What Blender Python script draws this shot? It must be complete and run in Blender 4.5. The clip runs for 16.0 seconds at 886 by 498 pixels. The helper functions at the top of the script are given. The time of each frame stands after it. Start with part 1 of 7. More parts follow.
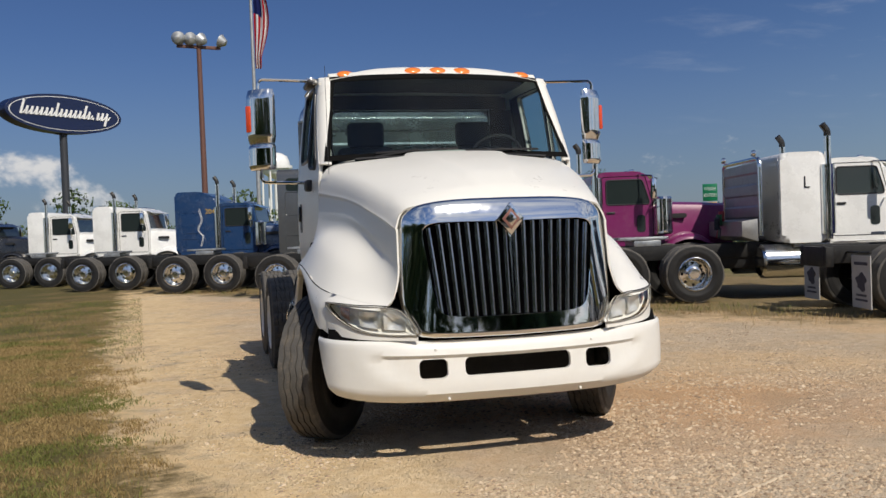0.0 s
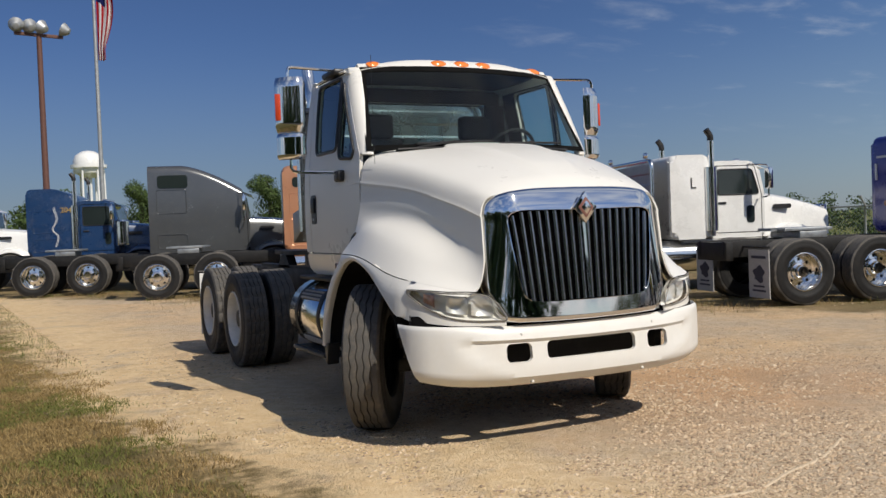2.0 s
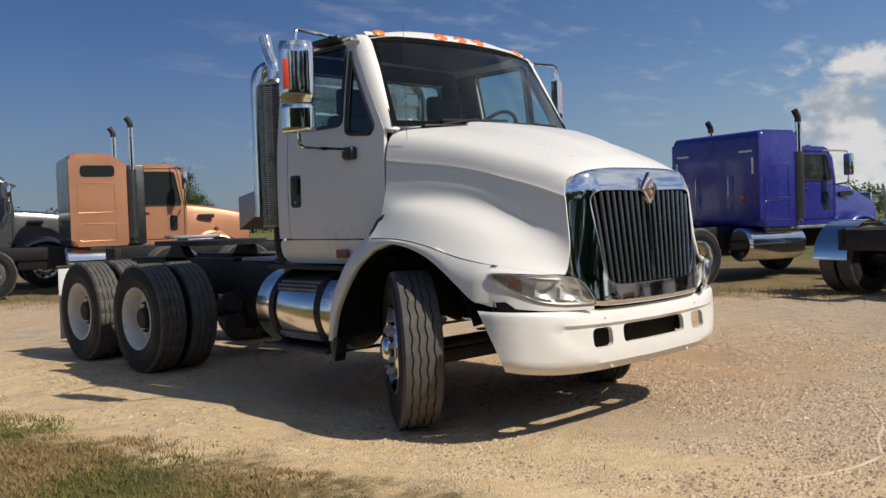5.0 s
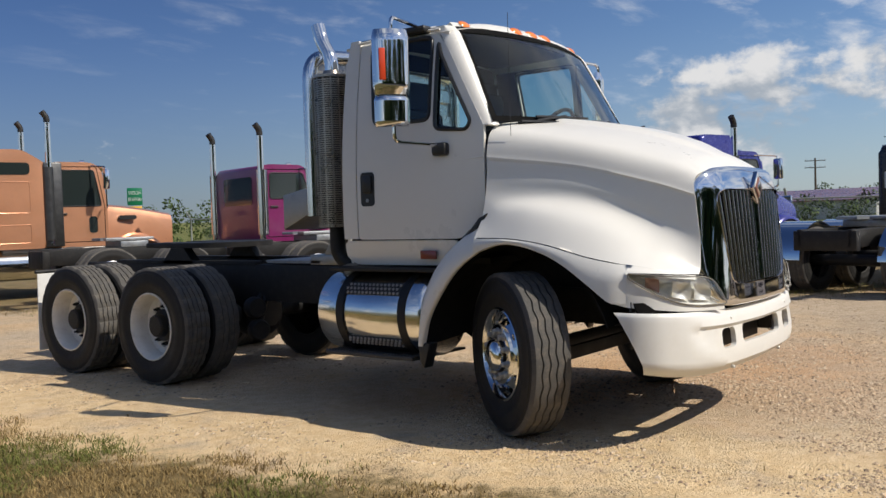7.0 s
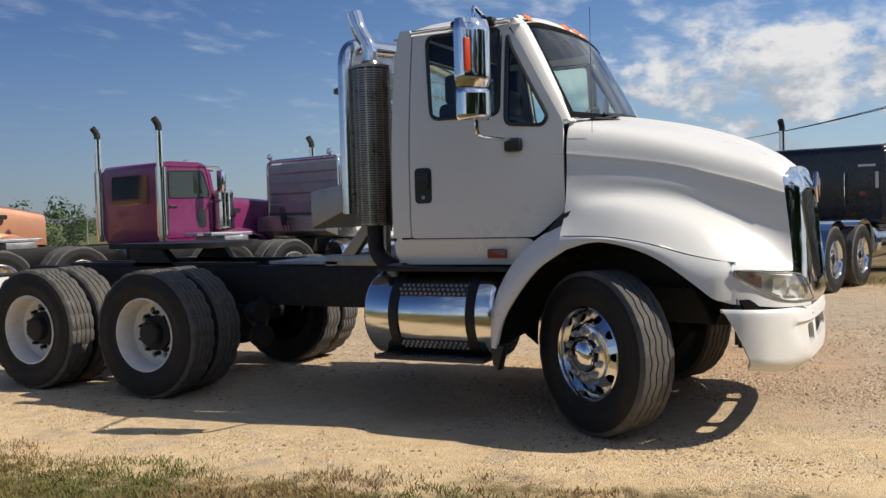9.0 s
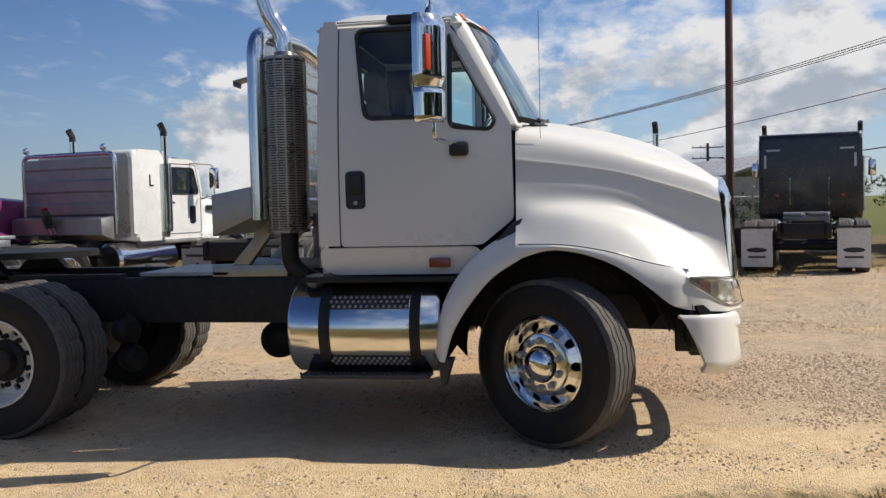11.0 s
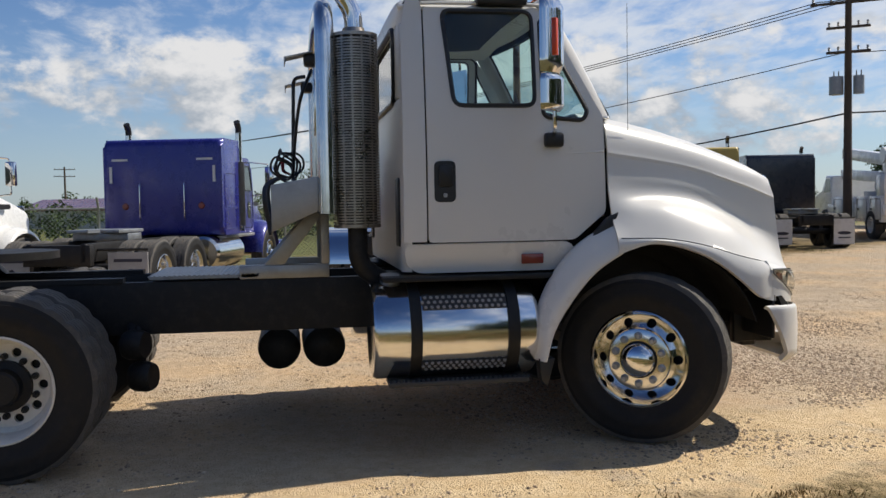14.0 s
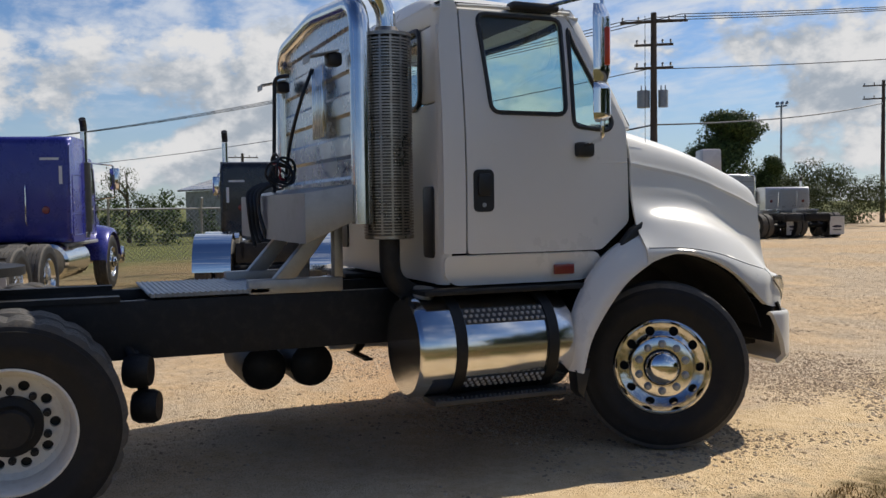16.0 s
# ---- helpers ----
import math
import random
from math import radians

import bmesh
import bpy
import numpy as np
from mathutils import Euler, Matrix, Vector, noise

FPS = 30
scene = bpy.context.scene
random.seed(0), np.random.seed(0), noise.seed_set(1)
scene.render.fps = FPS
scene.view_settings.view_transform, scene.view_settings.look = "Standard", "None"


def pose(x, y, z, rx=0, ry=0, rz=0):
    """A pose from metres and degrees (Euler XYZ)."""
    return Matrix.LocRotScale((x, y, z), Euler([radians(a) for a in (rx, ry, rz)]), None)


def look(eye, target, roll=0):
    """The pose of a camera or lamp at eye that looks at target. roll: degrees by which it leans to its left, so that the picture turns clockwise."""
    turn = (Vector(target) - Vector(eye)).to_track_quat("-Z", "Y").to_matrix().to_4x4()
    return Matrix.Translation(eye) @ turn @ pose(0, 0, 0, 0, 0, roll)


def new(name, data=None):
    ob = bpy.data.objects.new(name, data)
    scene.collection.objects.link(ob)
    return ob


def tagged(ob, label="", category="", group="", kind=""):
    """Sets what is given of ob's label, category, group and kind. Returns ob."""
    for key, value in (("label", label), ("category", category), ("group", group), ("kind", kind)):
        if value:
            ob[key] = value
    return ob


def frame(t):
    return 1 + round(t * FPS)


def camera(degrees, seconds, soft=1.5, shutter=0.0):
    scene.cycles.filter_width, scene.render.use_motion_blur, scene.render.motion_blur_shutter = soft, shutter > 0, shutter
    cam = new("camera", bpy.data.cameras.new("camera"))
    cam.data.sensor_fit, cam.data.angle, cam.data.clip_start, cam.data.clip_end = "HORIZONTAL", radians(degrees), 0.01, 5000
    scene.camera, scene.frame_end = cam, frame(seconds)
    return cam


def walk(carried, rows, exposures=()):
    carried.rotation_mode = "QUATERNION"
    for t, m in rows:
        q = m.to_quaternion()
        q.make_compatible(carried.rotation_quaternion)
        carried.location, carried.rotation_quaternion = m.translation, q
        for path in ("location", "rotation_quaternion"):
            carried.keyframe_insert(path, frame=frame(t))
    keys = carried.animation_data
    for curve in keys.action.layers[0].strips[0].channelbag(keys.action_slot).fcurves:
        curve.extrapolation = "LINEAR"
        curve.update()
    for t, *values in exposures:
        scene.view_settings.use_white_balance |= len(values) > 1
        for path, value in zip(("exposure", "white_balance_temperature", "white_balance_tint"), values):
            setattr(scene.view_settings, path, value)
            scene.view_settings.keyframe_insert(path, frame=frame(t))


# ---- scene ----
cam = camera(52.0, 16.0)
METRES, EYE, TILT, LEAN, TURN = 12.72, 1.46, 0.0, 0.0, -14.5
ROWS = [
    (0.0, 0.0, 0.0, 0.0, -0.05, -1.24, 2.2),
    (0.5, -0.034, -0.0046, -0.0007, -2.73, -1.25, 2.2),
    (1.0, -0.0654, 0.0003, -0.0018, -5.52, -1.4, 2.23),
    (1.5, -0.0982, 0.0042, -0.0007, -8.73, -1.48, 2.18),
    (2.0, -0.1325, 0.0038, -0.0026, -11.49, -1.49, 2.19),
    (2.5, -0.1604, 0.0162, -0.0037, -14.21, -1.68, 2.25),
    (3.0, -0.1862, 0.0294, -0.0034, -16.89, -1.84, 2.21),
    (5.5, -0.3113, 0.1199, -0.0069, -32.01, -2.16, 1.89),
    (6.0, -0.3335, 0.1437, -0.0056, -33.81, -2.22, 1.86),
    (6.5, -0.3599, 0.1618, -0.0059, -35.26, -2.15, 1.86),
    (7.0, -0.3811, 0.1822, -0.0046, -37.94, -2.18, 1.83),
    (7.5, -0.4016, 0.2099, -0.0039, -40.91, -2.31, 1.74),
    (8.0, -0.4255, 0.2334, -0.0032, -42.86, -2.3, 1.74),
    (10.5, -0.4956, 0.3687, -0.0038, -62.4, -2.68, 1.38),
    (11.0, -0.502, 0.3966, 0.0025, -66.93, -2.77, 1.32),
    (11.5, -0.5131, 0.4261, 0.0023, -71.58, -2.69, 1.15),
    (12.0, -0.5164, 0.4563, 0.0014, -75.69, -2.78, 1.05),
    (12.5, -0.5173, 0.4889, 0.0019, -78.04, -2.83, 0.96),
    (13.0, -0.5238, 0.5202, -0.003, -79.65, -2.72, 0.97),
    (13.5, -0.5255, 0.5517, -0.0032, -81.73, -2.7, 0.97),
    (14.0, -0.5219, 0.5826, -0.0, -85.13, -2.77, 0.95),
    (14.5, -0.5248, 0.6116, -0.0009, -89.42, -2.66, 0.92),
    (15.0, -0.5173, 0.6386, 0.0005, -93.15, -2.75, 0.86),
    (15.5, -0.5082, 0.666, 0.005, -95.65, -2.83, 0.79),
    (16.0, -0.5022, 0.6958, 0.0045, -98.28, -2.74, 0.72),
]
walk(cam, [(t, pose(-1.86, -6.68, EYE, TILT, LEAN, TURN) @ pose(METRES * x, METRES * y, METRES * z, 90 + pitch, roll, yaw)) for t, x, y, z, yaw, pitch, roll in ROWS],
     exposures=[(0.0, -0.10, 6650, 10), (6.0, 0.0, 6650, 10), (8.0, 0.15, 6650, 10), (12.0, 0.16, 6650, 10), (14.0, 0.12, 6650, 10), (16.0, 0.06, 6650, 10)])

# ---- light: a high sun ahead of the parked truck, blue sky with fair-weather clouds ----
SUN_WAY = Vector((0.27, -0.96, 1.0)).normalized()          # towards the sun
sun_data = bpy.data.lights.new("sun", "SUN")
sun_data.energy, sun_data.angle, sun_data.color = 4.3, radians(0.53), (1.0, 0.935, 0.83)
sun = new("sun", sun_data)
sun.matrix_world = look(SUN_WAY * 60, (0, 0, 0))

world = bpy.data.worlds.new("sky")
scene.world = world
world.use_nodes = True
scene.view_settings.exposure = 0.0


class Nodes:
    """A short way to write node trees."""

    def __init__(self, tree):
        self.t = tree
        tree.nodes.clear()

    def add(self, kind, ins=None, **props):
        n = self.t.nodes.new(kind)
        for k, v in props.items():
            setattr(n, k, v)
        for k, v in (ins or {}).items():
            self.put(n, k, v)
        return n

    def put(self, n, k, v):
        s = n.inputs[k]
        if isinstance(v, bpy.types.NodeSocket):
            self.t.links.new(v, s)
        elif isinstance(v, bpy.types.Node):
            self.t.links.new(v.outputs[0], s)
        else:
            s.default_value = v

    def math(self, op, a, b=0.0, c=0.0, clamp=False):
        return self.add("ShaderNodeMath", {0: a, 1: b, 2: c}, operation=op, use_clamp=clamp).outputs[0]

    def ramp(self, v, a, b, lo=0.0, hi=1.0, smooth=True):
        return self.add("ShaderNodeMapRange", {"Value": v, "From Min": a, "From Max": b, "To Min": lo, "To Max": hi},
                        interpolation_type="SMOOTHSTEP" if smooth else "LINEAR").outputs[0]

    def noise(self, vec, scale, detail=4.0, rough=0.55, dist=0.0):
        return self.add("ShaderNodeTexNoise", {"Vector": vec, "Scale": scale, "Detail": detail, "Roughness": rough, "Distortion": dist}).outputs[0]

    def mix(self, f, a, b, blend="MIX"):
        n = self.add("ShaderNodeMix", {0: f}, data_type="RGBA", blend_type=blend)
        for i, v in ((6, a), (7, b)):
            if isinstance(v, (tuple, list)) and len(v) == 3:
                v = (*v, 1.0)
            self.put(n, i, v)
        return n.outputs[2]


def build_sky():
    n = Nodes(world.node_tree)
    sky = n.add("ShaderNodeTexSky", sky_type="NISHITA", sun_disc=False, sun_elevation=math.asin(SUN_WAY.z),
                sun_rotation=math.atan2(SUN_WAY.x, SUN_WAY.y), air_density=1.0, dust_density=0.25, ozone_density=5.0)
    way = n.add("ShaderNodeTexCoord").outputs["Generated"]
    sep = n.add("ShaderNodeSeparateXYZ", {0: way})
    x, y, z = sep.outputs[0], sep.outputs[1], sep.outputs[2]
    az = n.math("ARCTAN2", x, y)                                  # from +y towards +x
    el = n.math("ARCSINE", z)
    flat = n.add("ShaderNodeCombineXYZ", {0: az, 1: n.math("MULTIPLY", el, 1.5), 2: 0.0}).outputs[0]
    # heaped clouds that stand low over the horizon, thicker towards the sun's side
    lumps = n.add("ShaderNodeTexVoronoi", {"Vector": flat, "Scale": 15.0, "Detail": 3.0, "Roughness": 0.5, "Lacunarity": 2.3}, normalize=True).outputs["Distance"]
    heap = n.math("ADD", n.math("MULTIPLY", n.noise(flat, 7.0, 9.0, 0.60, 0.1), 0.85), n.math("MULTIPLY", n.math("SUBTRACT", 0.62, lumps), 0.30))
    gap = n.math("MULTIPLY", n.ramp(az, 0.06, 0.22), n.math("SUBTRACT", 1.0, n.ramp(az, 0.95, 1.25)))          # a stretch with hardly a cloud
    bank = n.noise(flat, 2.9, 2.0, 0.5)
    aa = n.math("ABSOLUTE", n.math("ADD", az, 0.12))
    side = n.ramp(aa, 0.75, 1.9)
    low = n.math("MULTIPLY", n.ramp(el, -0.02, 0.05), n.math("SUBTRACT", 1.0, n.ramp(el, 0.08, n.math("ADD", 0.17, n.math("MULTIPLY", side, 0.13)))))
    amount = n.math("ADD", n.math("MULTIPLY", bank, 0.55), n.math("ADD", heap, n.math("MULTIPLY", side, 0.045)))
    edge = n.math("SUBTRACT", n.math("ADD", n.math("ADD", 1.0, n.math("ADD", n.math("MULTIPLY", gap, 0.10), n.math("MULTIPLY", n.math("SUBTRACT", 1.0, n.ramp(az, 0.0, 0.2)), 0.045))), n.math("MULTIPLY", n.math("SUBTRACT", 1.0, side), 0.045)), n.math("MULTIPLY", low, 0.24))
    cum = n.ramp(amount, edge, n.math("ADD", edge, 0.10))
    cum = n.math("MULTIPLY", cum, n.ramp(low, 0.02, 0.3))
    # thin rippled clouds higher up, towards the sun's side
    lift = n.math("DIVIDE", 1.0, n.math("MAXIMUM", n.math("ADD", z, 0.12), 0.05))
    plane = n.add("ShaderNodeCombineXYZ", {0: n.math("MULTIPLY", x, lift), 1: n.math("MULTIPLY", n.math("MULTIPLY", y, lift), 1.5), 2: 0.3}).outputs[0]
    rip = n.noise(plane, 3.4, 7.0, 0.58, 0.25)
    veil = n.noise(plane, 0.9, 2.0, 0.5)
    high = n.ramp(n.math("ADD", n.math("MULTIPLY", rip, 0.75), n.math("ADD", n.math("MULTIPLY", veil, 0.4), n.math("MULTIPLY", n.ramp(aa, 0.5, 2.0), 0.16))), 0.63, 0.90)
    high = n.math("MULTIPLY", high, n.math("MULTIPLY", n.ramp(aa, 0.35, 1.55), n.ramp(el, 0.06, 0.16)))
    high = n.math("MULTIPLY", high, 0.8)
    # light and shade within the heaps
    up = n.add("ShaderNodeVectorMath", {0: flat, 1: (0.02, 0.055, 0.0)}, operation="ADD").outputs[0]
    lumps_up = n.add("ShaderNodeTexVoronoi", {"Vector": up, "Scale": 15.0, "Detail": 3.0, "Roughness": 0.5, "Lacunarity": 2.3}, normalize=True).outputs["Distance"]
    above = n.math("ADD", n.math("MULTIPLY", n.noise(up, 7.0, 9.0, 0.60, 0.1), 0.85), n.math("MULTIPLY", n.math("SUBTRACT", 0.62, lumps_up), 0.30))
    shade = n.ramp(n.math("SUBTRACT", heap, above), -0.09, 0.10)
    white = n.mix(shade, (3.9, 4.5, 5.3), (7.9, 8.0, 8.2))
    haze = n.math("SUBTRACT", 1.0, n.ramp(el, 0.0, 0.22))
    tone = n.mix(n.ramp(aa, 0.5, 1.65), (0.40, 0.48, 0.67), (0.84, 0.93, 1.08))
    deep = n.mix(1.0, sky.outputs[0], tone, "MULTIPLY")
    blue = n.mix(n.math("MULTIPLY", haze, 0.42), deep, n.mix(n.ramp(aa, 0.5, 1.6), (2.2, 2.75, 3.5), (4.6, 5.6, 6.6)))
    col = n.mix(high, blue, (7.6, 8.0, 8.6))
    col = n.mix(cum, col, white)
    bg = n.add("ShaderNodeBackground", {"Color": col, "Strength": 0.088})
    n.add("ShaderNodeOutputWorld", {"Surface": bg})


build_sky()


# ---- materials ----
def principled(name, base, rough=0.5, metal=0.0, vary=0.0, grain=0.0, scale=8.0, bump_scale=60.0, dirt=None, dirt_amount=0.0, coat=0.0, spec=0.5, object_vary=0.0):
    """A surface with stains at one scale, grain and relief at another."""
    m = bpy.data.materials.new(name)
    m.use_nodes = True
    n = Nodes(m.node_tree)
    pos = n.add("ShaderNodeTexCoord").outputs["Object"]
    col = (*base, 1.0)
    big, fine = n.noise(pos, scale, 4.0, 0.6), n.noise(pos, bump_scale, 3.0, 0.6)
    if vary:
        k = n.math("ADD", n.ramp(big, 0.25, 0.75, 1 - vary, 1 + vary), n.ramp(fine, 0.2, 0.8, -vary * 0.5, vary * 0.5))
        if object_vary:
            k = n.math("MULTIPLY", k, n.ramp(n.add("ShaderNodeObjectInfo").outputs["Random"], 0, 1, 1 - object_vary, 1 + object_vary, False))
        g = n.add("ShaderNodeCombineXYZ", {0: k, 1: k, 2: k}).outputs[0]
        col = n.mix(1.0, col, g, "MULTIPLY")
    if dirt:
        spots = n.ramp(n.math("ADD", n.noise(pos, scale * 2.3, 6.0, 0.68), n.math("MULTIPLY", fine, 0.12)), 0.52, 0.78)
        col = n.mix(n.math("MULTIPLY", spots, dirt_amount), col, dirt)
    r = n.math("ADD", n.ramp(big, 0.2, 0.8, rough * 0.85, min(1.0, rough * 1.15)), n.math("MULTIPLY", n.math("SUBTRACT", fine, 0.5), 0.08))
    b = n.add("ShaderNodeBsdfPrincipled", {"Base Color": col, "Roughness": r, "Metallic": metal, "Coat Weight": coat, "Coat Roughness": 0.09, "Specular IOR Level": spec})
    if grain:
        bm_ = n.add("ShaderNodeBump", {"Height": fine, "Strength": grain, "Distance": 0.01})
        n.put(b, "Normal", bm_.outputs[0])
    n.add("ShaderNodeOutputMaterial", {"Surface": b})
    return m


def glass(name, tint, gloss=0.06):
    """A thin tinted pane: it lets light through, and mirrors more at a slant."""
    m = bpy.data.materials.new(name)
    m.use_nodes = True
    n = Nodes(m.node_tree)
    f = n.math("POWER", n.add("ShaderNodeLayerWeight", {"Blend": 0.5}).outputs["Facing"], 4.0)
    clear = n.add("ShaderNodeBsdfTransparent", {"Color": (*tint, 1)})
    shine = n.add("ShaderNodeBsdfGlossy", {"Color": (1, 1, 1, 1), "Roughness": 0.02})
    mixed = n.add("ShaderNodeMixShader", {0: n.math("ADD", n.math("MULTIPLY", f, 0.85), 0.035 + gloss * 0.2), 1: clear, 2: shine})
    n.add("ShaderNodeOutputMaterial", {"Surface": mixed})
    return m


WHITE = principled("white paint", (0.76, 0.745, 0.70), 0.30, 0, 0.008, 0.0, 0.9, 12, (0.60, 0.54, 0.46), 0.015, spec=0.6)
WHITE_BUMPER = principled("white bumper", (0.735, 0.725, 0.69), 0.38, 0, 0.02, 0.0, 2.0, 40, (0.5, 0.44, 0.36), 0.12, coat=0.2)
CHROME = principled("chrome", (0.80, 0.80, 0.80), 0.045, 1.0, 0.02, 0.0, 3, 20)
# chrome for the grille bars, its colour darkened to stand for dark reflections
BLADE = principled("smoked bright metal", (0.36, 0.36, 0.37), 0.10, 1.0, 0.03, 0.0, 4, 30)
POLISHED = principled("polished aluminium", (0.77, 0.77, 0.76), 0.13, 1.0, 0.05, 0.0, 4, 60, (0.4, 0.36, 0.3), 0.15)
DULL_ALU = principled("dull aluminium", (0.40, 0.395, 0.38), 0.45, 0.8, 0.10, 0.04, 3, 40, (0.22, 0.2, 0.17), 0.25)
DIAMOND = principled("weathered steel deck", (0.34, 0.36, 0.38), 0.45, 0.6, 0.15, 0.1, 5, 60, (0.10, 0.09, 0.08), 0.4)
# tread colour paler for dust and sunlight on it, sidewall colour darker for its shade
RUBBER = principled("tyre tread rubber", (0.085, 0.080, 0.074), 0.85, 0, 0.22, 0.25, 6, 90, (0.20, 0.165, 0.125), 0.5)
SIDEWALL = principled("tyre sidewall rubber", (0.011, 0.011, 0.0115), 0.62, 0, 0.15, 0.12, 5, 110, (0.05, 0.04, 0.03), 0.18, spec=0.35)
TYRE = [RUBBER, SIDEWALL]
BLACK = principled("black steel", (0.012, 0.012, 0.0125), 0.55, 0, 0.2, 0.1, 5, 60, (0.07, 0.06, 0.05), 0.2, spec=0.35)
BLACK_TRIM = principled("black plastic", (0.02, 0.02, 0.021), 0.42, 0, 0.1, 0.05, 6, 90)
LINER = principled("black arch liner", (0.008, 0.008, 0.008), 0.8, 0, 0.2, 0.1, 5, 60, (0.03, 0.026, 0.02), 0.25, spec=0.2)
SEAM = principled("black gap seal", (0.005, 0.005, 0.005), 0.9, spec=0.1)
WHITE_RIM = principled("white steel rim", (0.74, 0.72, 0.66), 0.45, 0, 0.05, 0.0, 7, 50, (0.30, 0.24, 0.17), 0.25)
RACK_SKIN = principled("blurred bright aluminium", (0.50, 0.51, 0.52), 0.27, 1.0, 0.10, 0.0, 3, 40, (0.25, 0.23, 0.2), 0.2)
MUFFLER = principled("heat-stained steel guard", (0.38, 0.335, 0.285), 0.30, 1.0, 0.15, 0.0, 5, 40, (0.20, 0.12, 0.07), 0.4)
MUFFLER_DARK = principled("sooty muffler shell", (0.05, 0.045, 0.04), 0.5, 0.7, 0.15, 0.0, 5, 40, (0.12, 0.07, 0.04), 0.4)
TREAD_DARK = principled("dark tread plate", (0.055, 0.055, 0.055), 0.5, 0.4, 0.15, 0.1, 8, 60)
AMBER = principled("amber lens", (0.85, 0.22, 0.03), 0.15, coat=0.8)
RED = principled("red lens", (0.20, 0.03, 0.025), 0.2, coat=0.6)
LENS = glass("clear lens", (0.93, 0.94, 0.92), 0.25)
WINDSHIELD = glass("windscreen glass", (0.60, 0.74, 0.72), 0.0)
SIDE_GLASS = glass("door glass", (0.78, 0.93, 0.92), 0.08)
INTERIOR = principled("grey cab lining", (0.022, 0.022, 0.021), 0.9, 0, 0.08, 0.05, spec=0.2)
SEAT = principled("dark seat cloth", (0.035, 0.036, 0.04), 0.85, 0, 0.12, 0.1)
TANK_FACE = principled("mirror-polished tank", (0.80, 0.79, 0.77), 0.15, 1.0, 0.03, 0.0, 4, 40)
RED_OXIDE = principled("red oxide pole paint", (0.13, 0.06, 0.045), 0.6, 0.1, 0.1, 0.05)
GALV = principled("galvanised steel", (0.40, 0.41, 0.41), 0.5, 0.6, 0.1, 0.05)
WOOD = principled("weathered pole wood", (0.10, 0.075, 0.055), 0.85, 0, 0.2, 0.2, 2, 30)


# ---- geometry helpers ----
def part(name, bm, material, parent=None, label="", smooth=35, m=None):
    """Links a bmesh as one mesh object under a thing or a part."""
    me = bpy.data.meshes.new(name)
    bmesh.ops.recalc_face_normals(bm, faces=bm.faces)
    bm.to_mesh(me)
    bm.free()
    mats = material if isinstance(material, (list, tuple)) else [material]
    for k in mats:
        me.materials.append(k)
    if smooth:
        me.polygons.foreach_set("use_smooth", [True] * len(me.polygons))
        me.set_sharp_from_angle(angle=radians(smooth))
    ob = new(name, me)
    if parent:
        ob.parent = parent
    if m is not None:
        ob.matrix_basis = m
    if label:
        tagged(ob, label)
    return ob


def same(ob, parent, m=None):
    """Another part that shares the mesh of ob."""
    o = new(ob.name.split(".")[0], ob.data)
    o.parent = parent
    if m is not None:
        o.matrix_basis = m
    return o


def thing(name, label, category, m=None, group="", kind="", base=-0.025):
    ob = new(name)
    ob.empty_display_size = 0.2
    ob.matrix_basis = Matrix.Translation((0, 0, base)) @ (m if m is not None else Matrix.Identity(4))
    return tagged(ob, label, category, group, kind)


def B():
    return bmesh.new()


def box(bm, x0, x1, y0, y1, z0, z1, bev=0.0, seg=2, m=None):
    vs = [bm.verts.new((x, y, z)) for x in (x0, x1) for y in (y0, y1) for z in (z0, z1)]
    fs = [bm.faces.new([vs[i] for i in q]) for q in ((0, 1, 3, 2), (4, 6, 7, 5), (0, 4, 5, 1), (2, 3, 7, 6), (0, 2, 6, 4), (1, 5, 7, 3))]
    if bev:
        es = list({e for f in fs for e in f.edges})
        r = bmesh.ops.bevel(bm, geom=es, offset=bev, segments=seg, affect="EDGES", profile=0.5)
        vs = list({v for f in r["faces"] for v in f.verts} | {v for v in vs if v.is_valid})
    if m is not None:
        bmesh.ops.transform(bm, matrix=m, verts=[v for v in vs if v.is_valid])
    return bm


def prism(bm, pts, lo, hi, axis="x", bev=0.0, seg=2):
    """A flat outline drawn along an axis. For x the outline is (y, z), for y (x, z), for z (x, y)."""
    def at(p, c):
        return {"x": (c, p[0], p[1]), "y": (p[0], c, p[1]), "z": (p[0], p[1], c)}[axis]
    a = [bm.verts.new(at(p, lo)) for p in pts]
    b = [bm.verts.new(at(p, hi)) for p in pts]
    fs = [bm.faces.new(a), bm.faces.new(b[::-1])]
    k = len(pts)
    for i in range(k):
        fs.append(bm.faces.new((a[i], b[i], b[(i + 1) % k], a[(i + 1) % k])))
    if bev:
        bmesh.ops.bevel(bm, geom=list({e for f in fs[:2] for e in f.edges}), offset=bev, segments=seg, affect="EDGES", profile=0.5)
    return bm


def cyl(bm, p0, p1, r0, r1=None, seg=20, caps=True):
    r1 = r0 if r1 is None else r1
    p0, p1 = Vector(p0), Vector(p1)
    q = (p1 - p0).to_track_quat("Z", "Y")
    rings = []
    for p, r in ((p0, r0), (p1, r1)):
        rings.append([bm.verts.new(p + q @ Vector((r * math.cos(a), r * math.sin(a), 0))) for a in (2 * math.pi * i / seg for i in range(seg))])
    for i in range(seg):
        j = (i + 1) % seg
        bm.faces.new((rings[0][i], rings[0][j], rings[1][j], rings[1][i]))
    if caps:
        bm.faces.new(rings[0][::-1]), bm.faces.new(rings[1])
    return bm


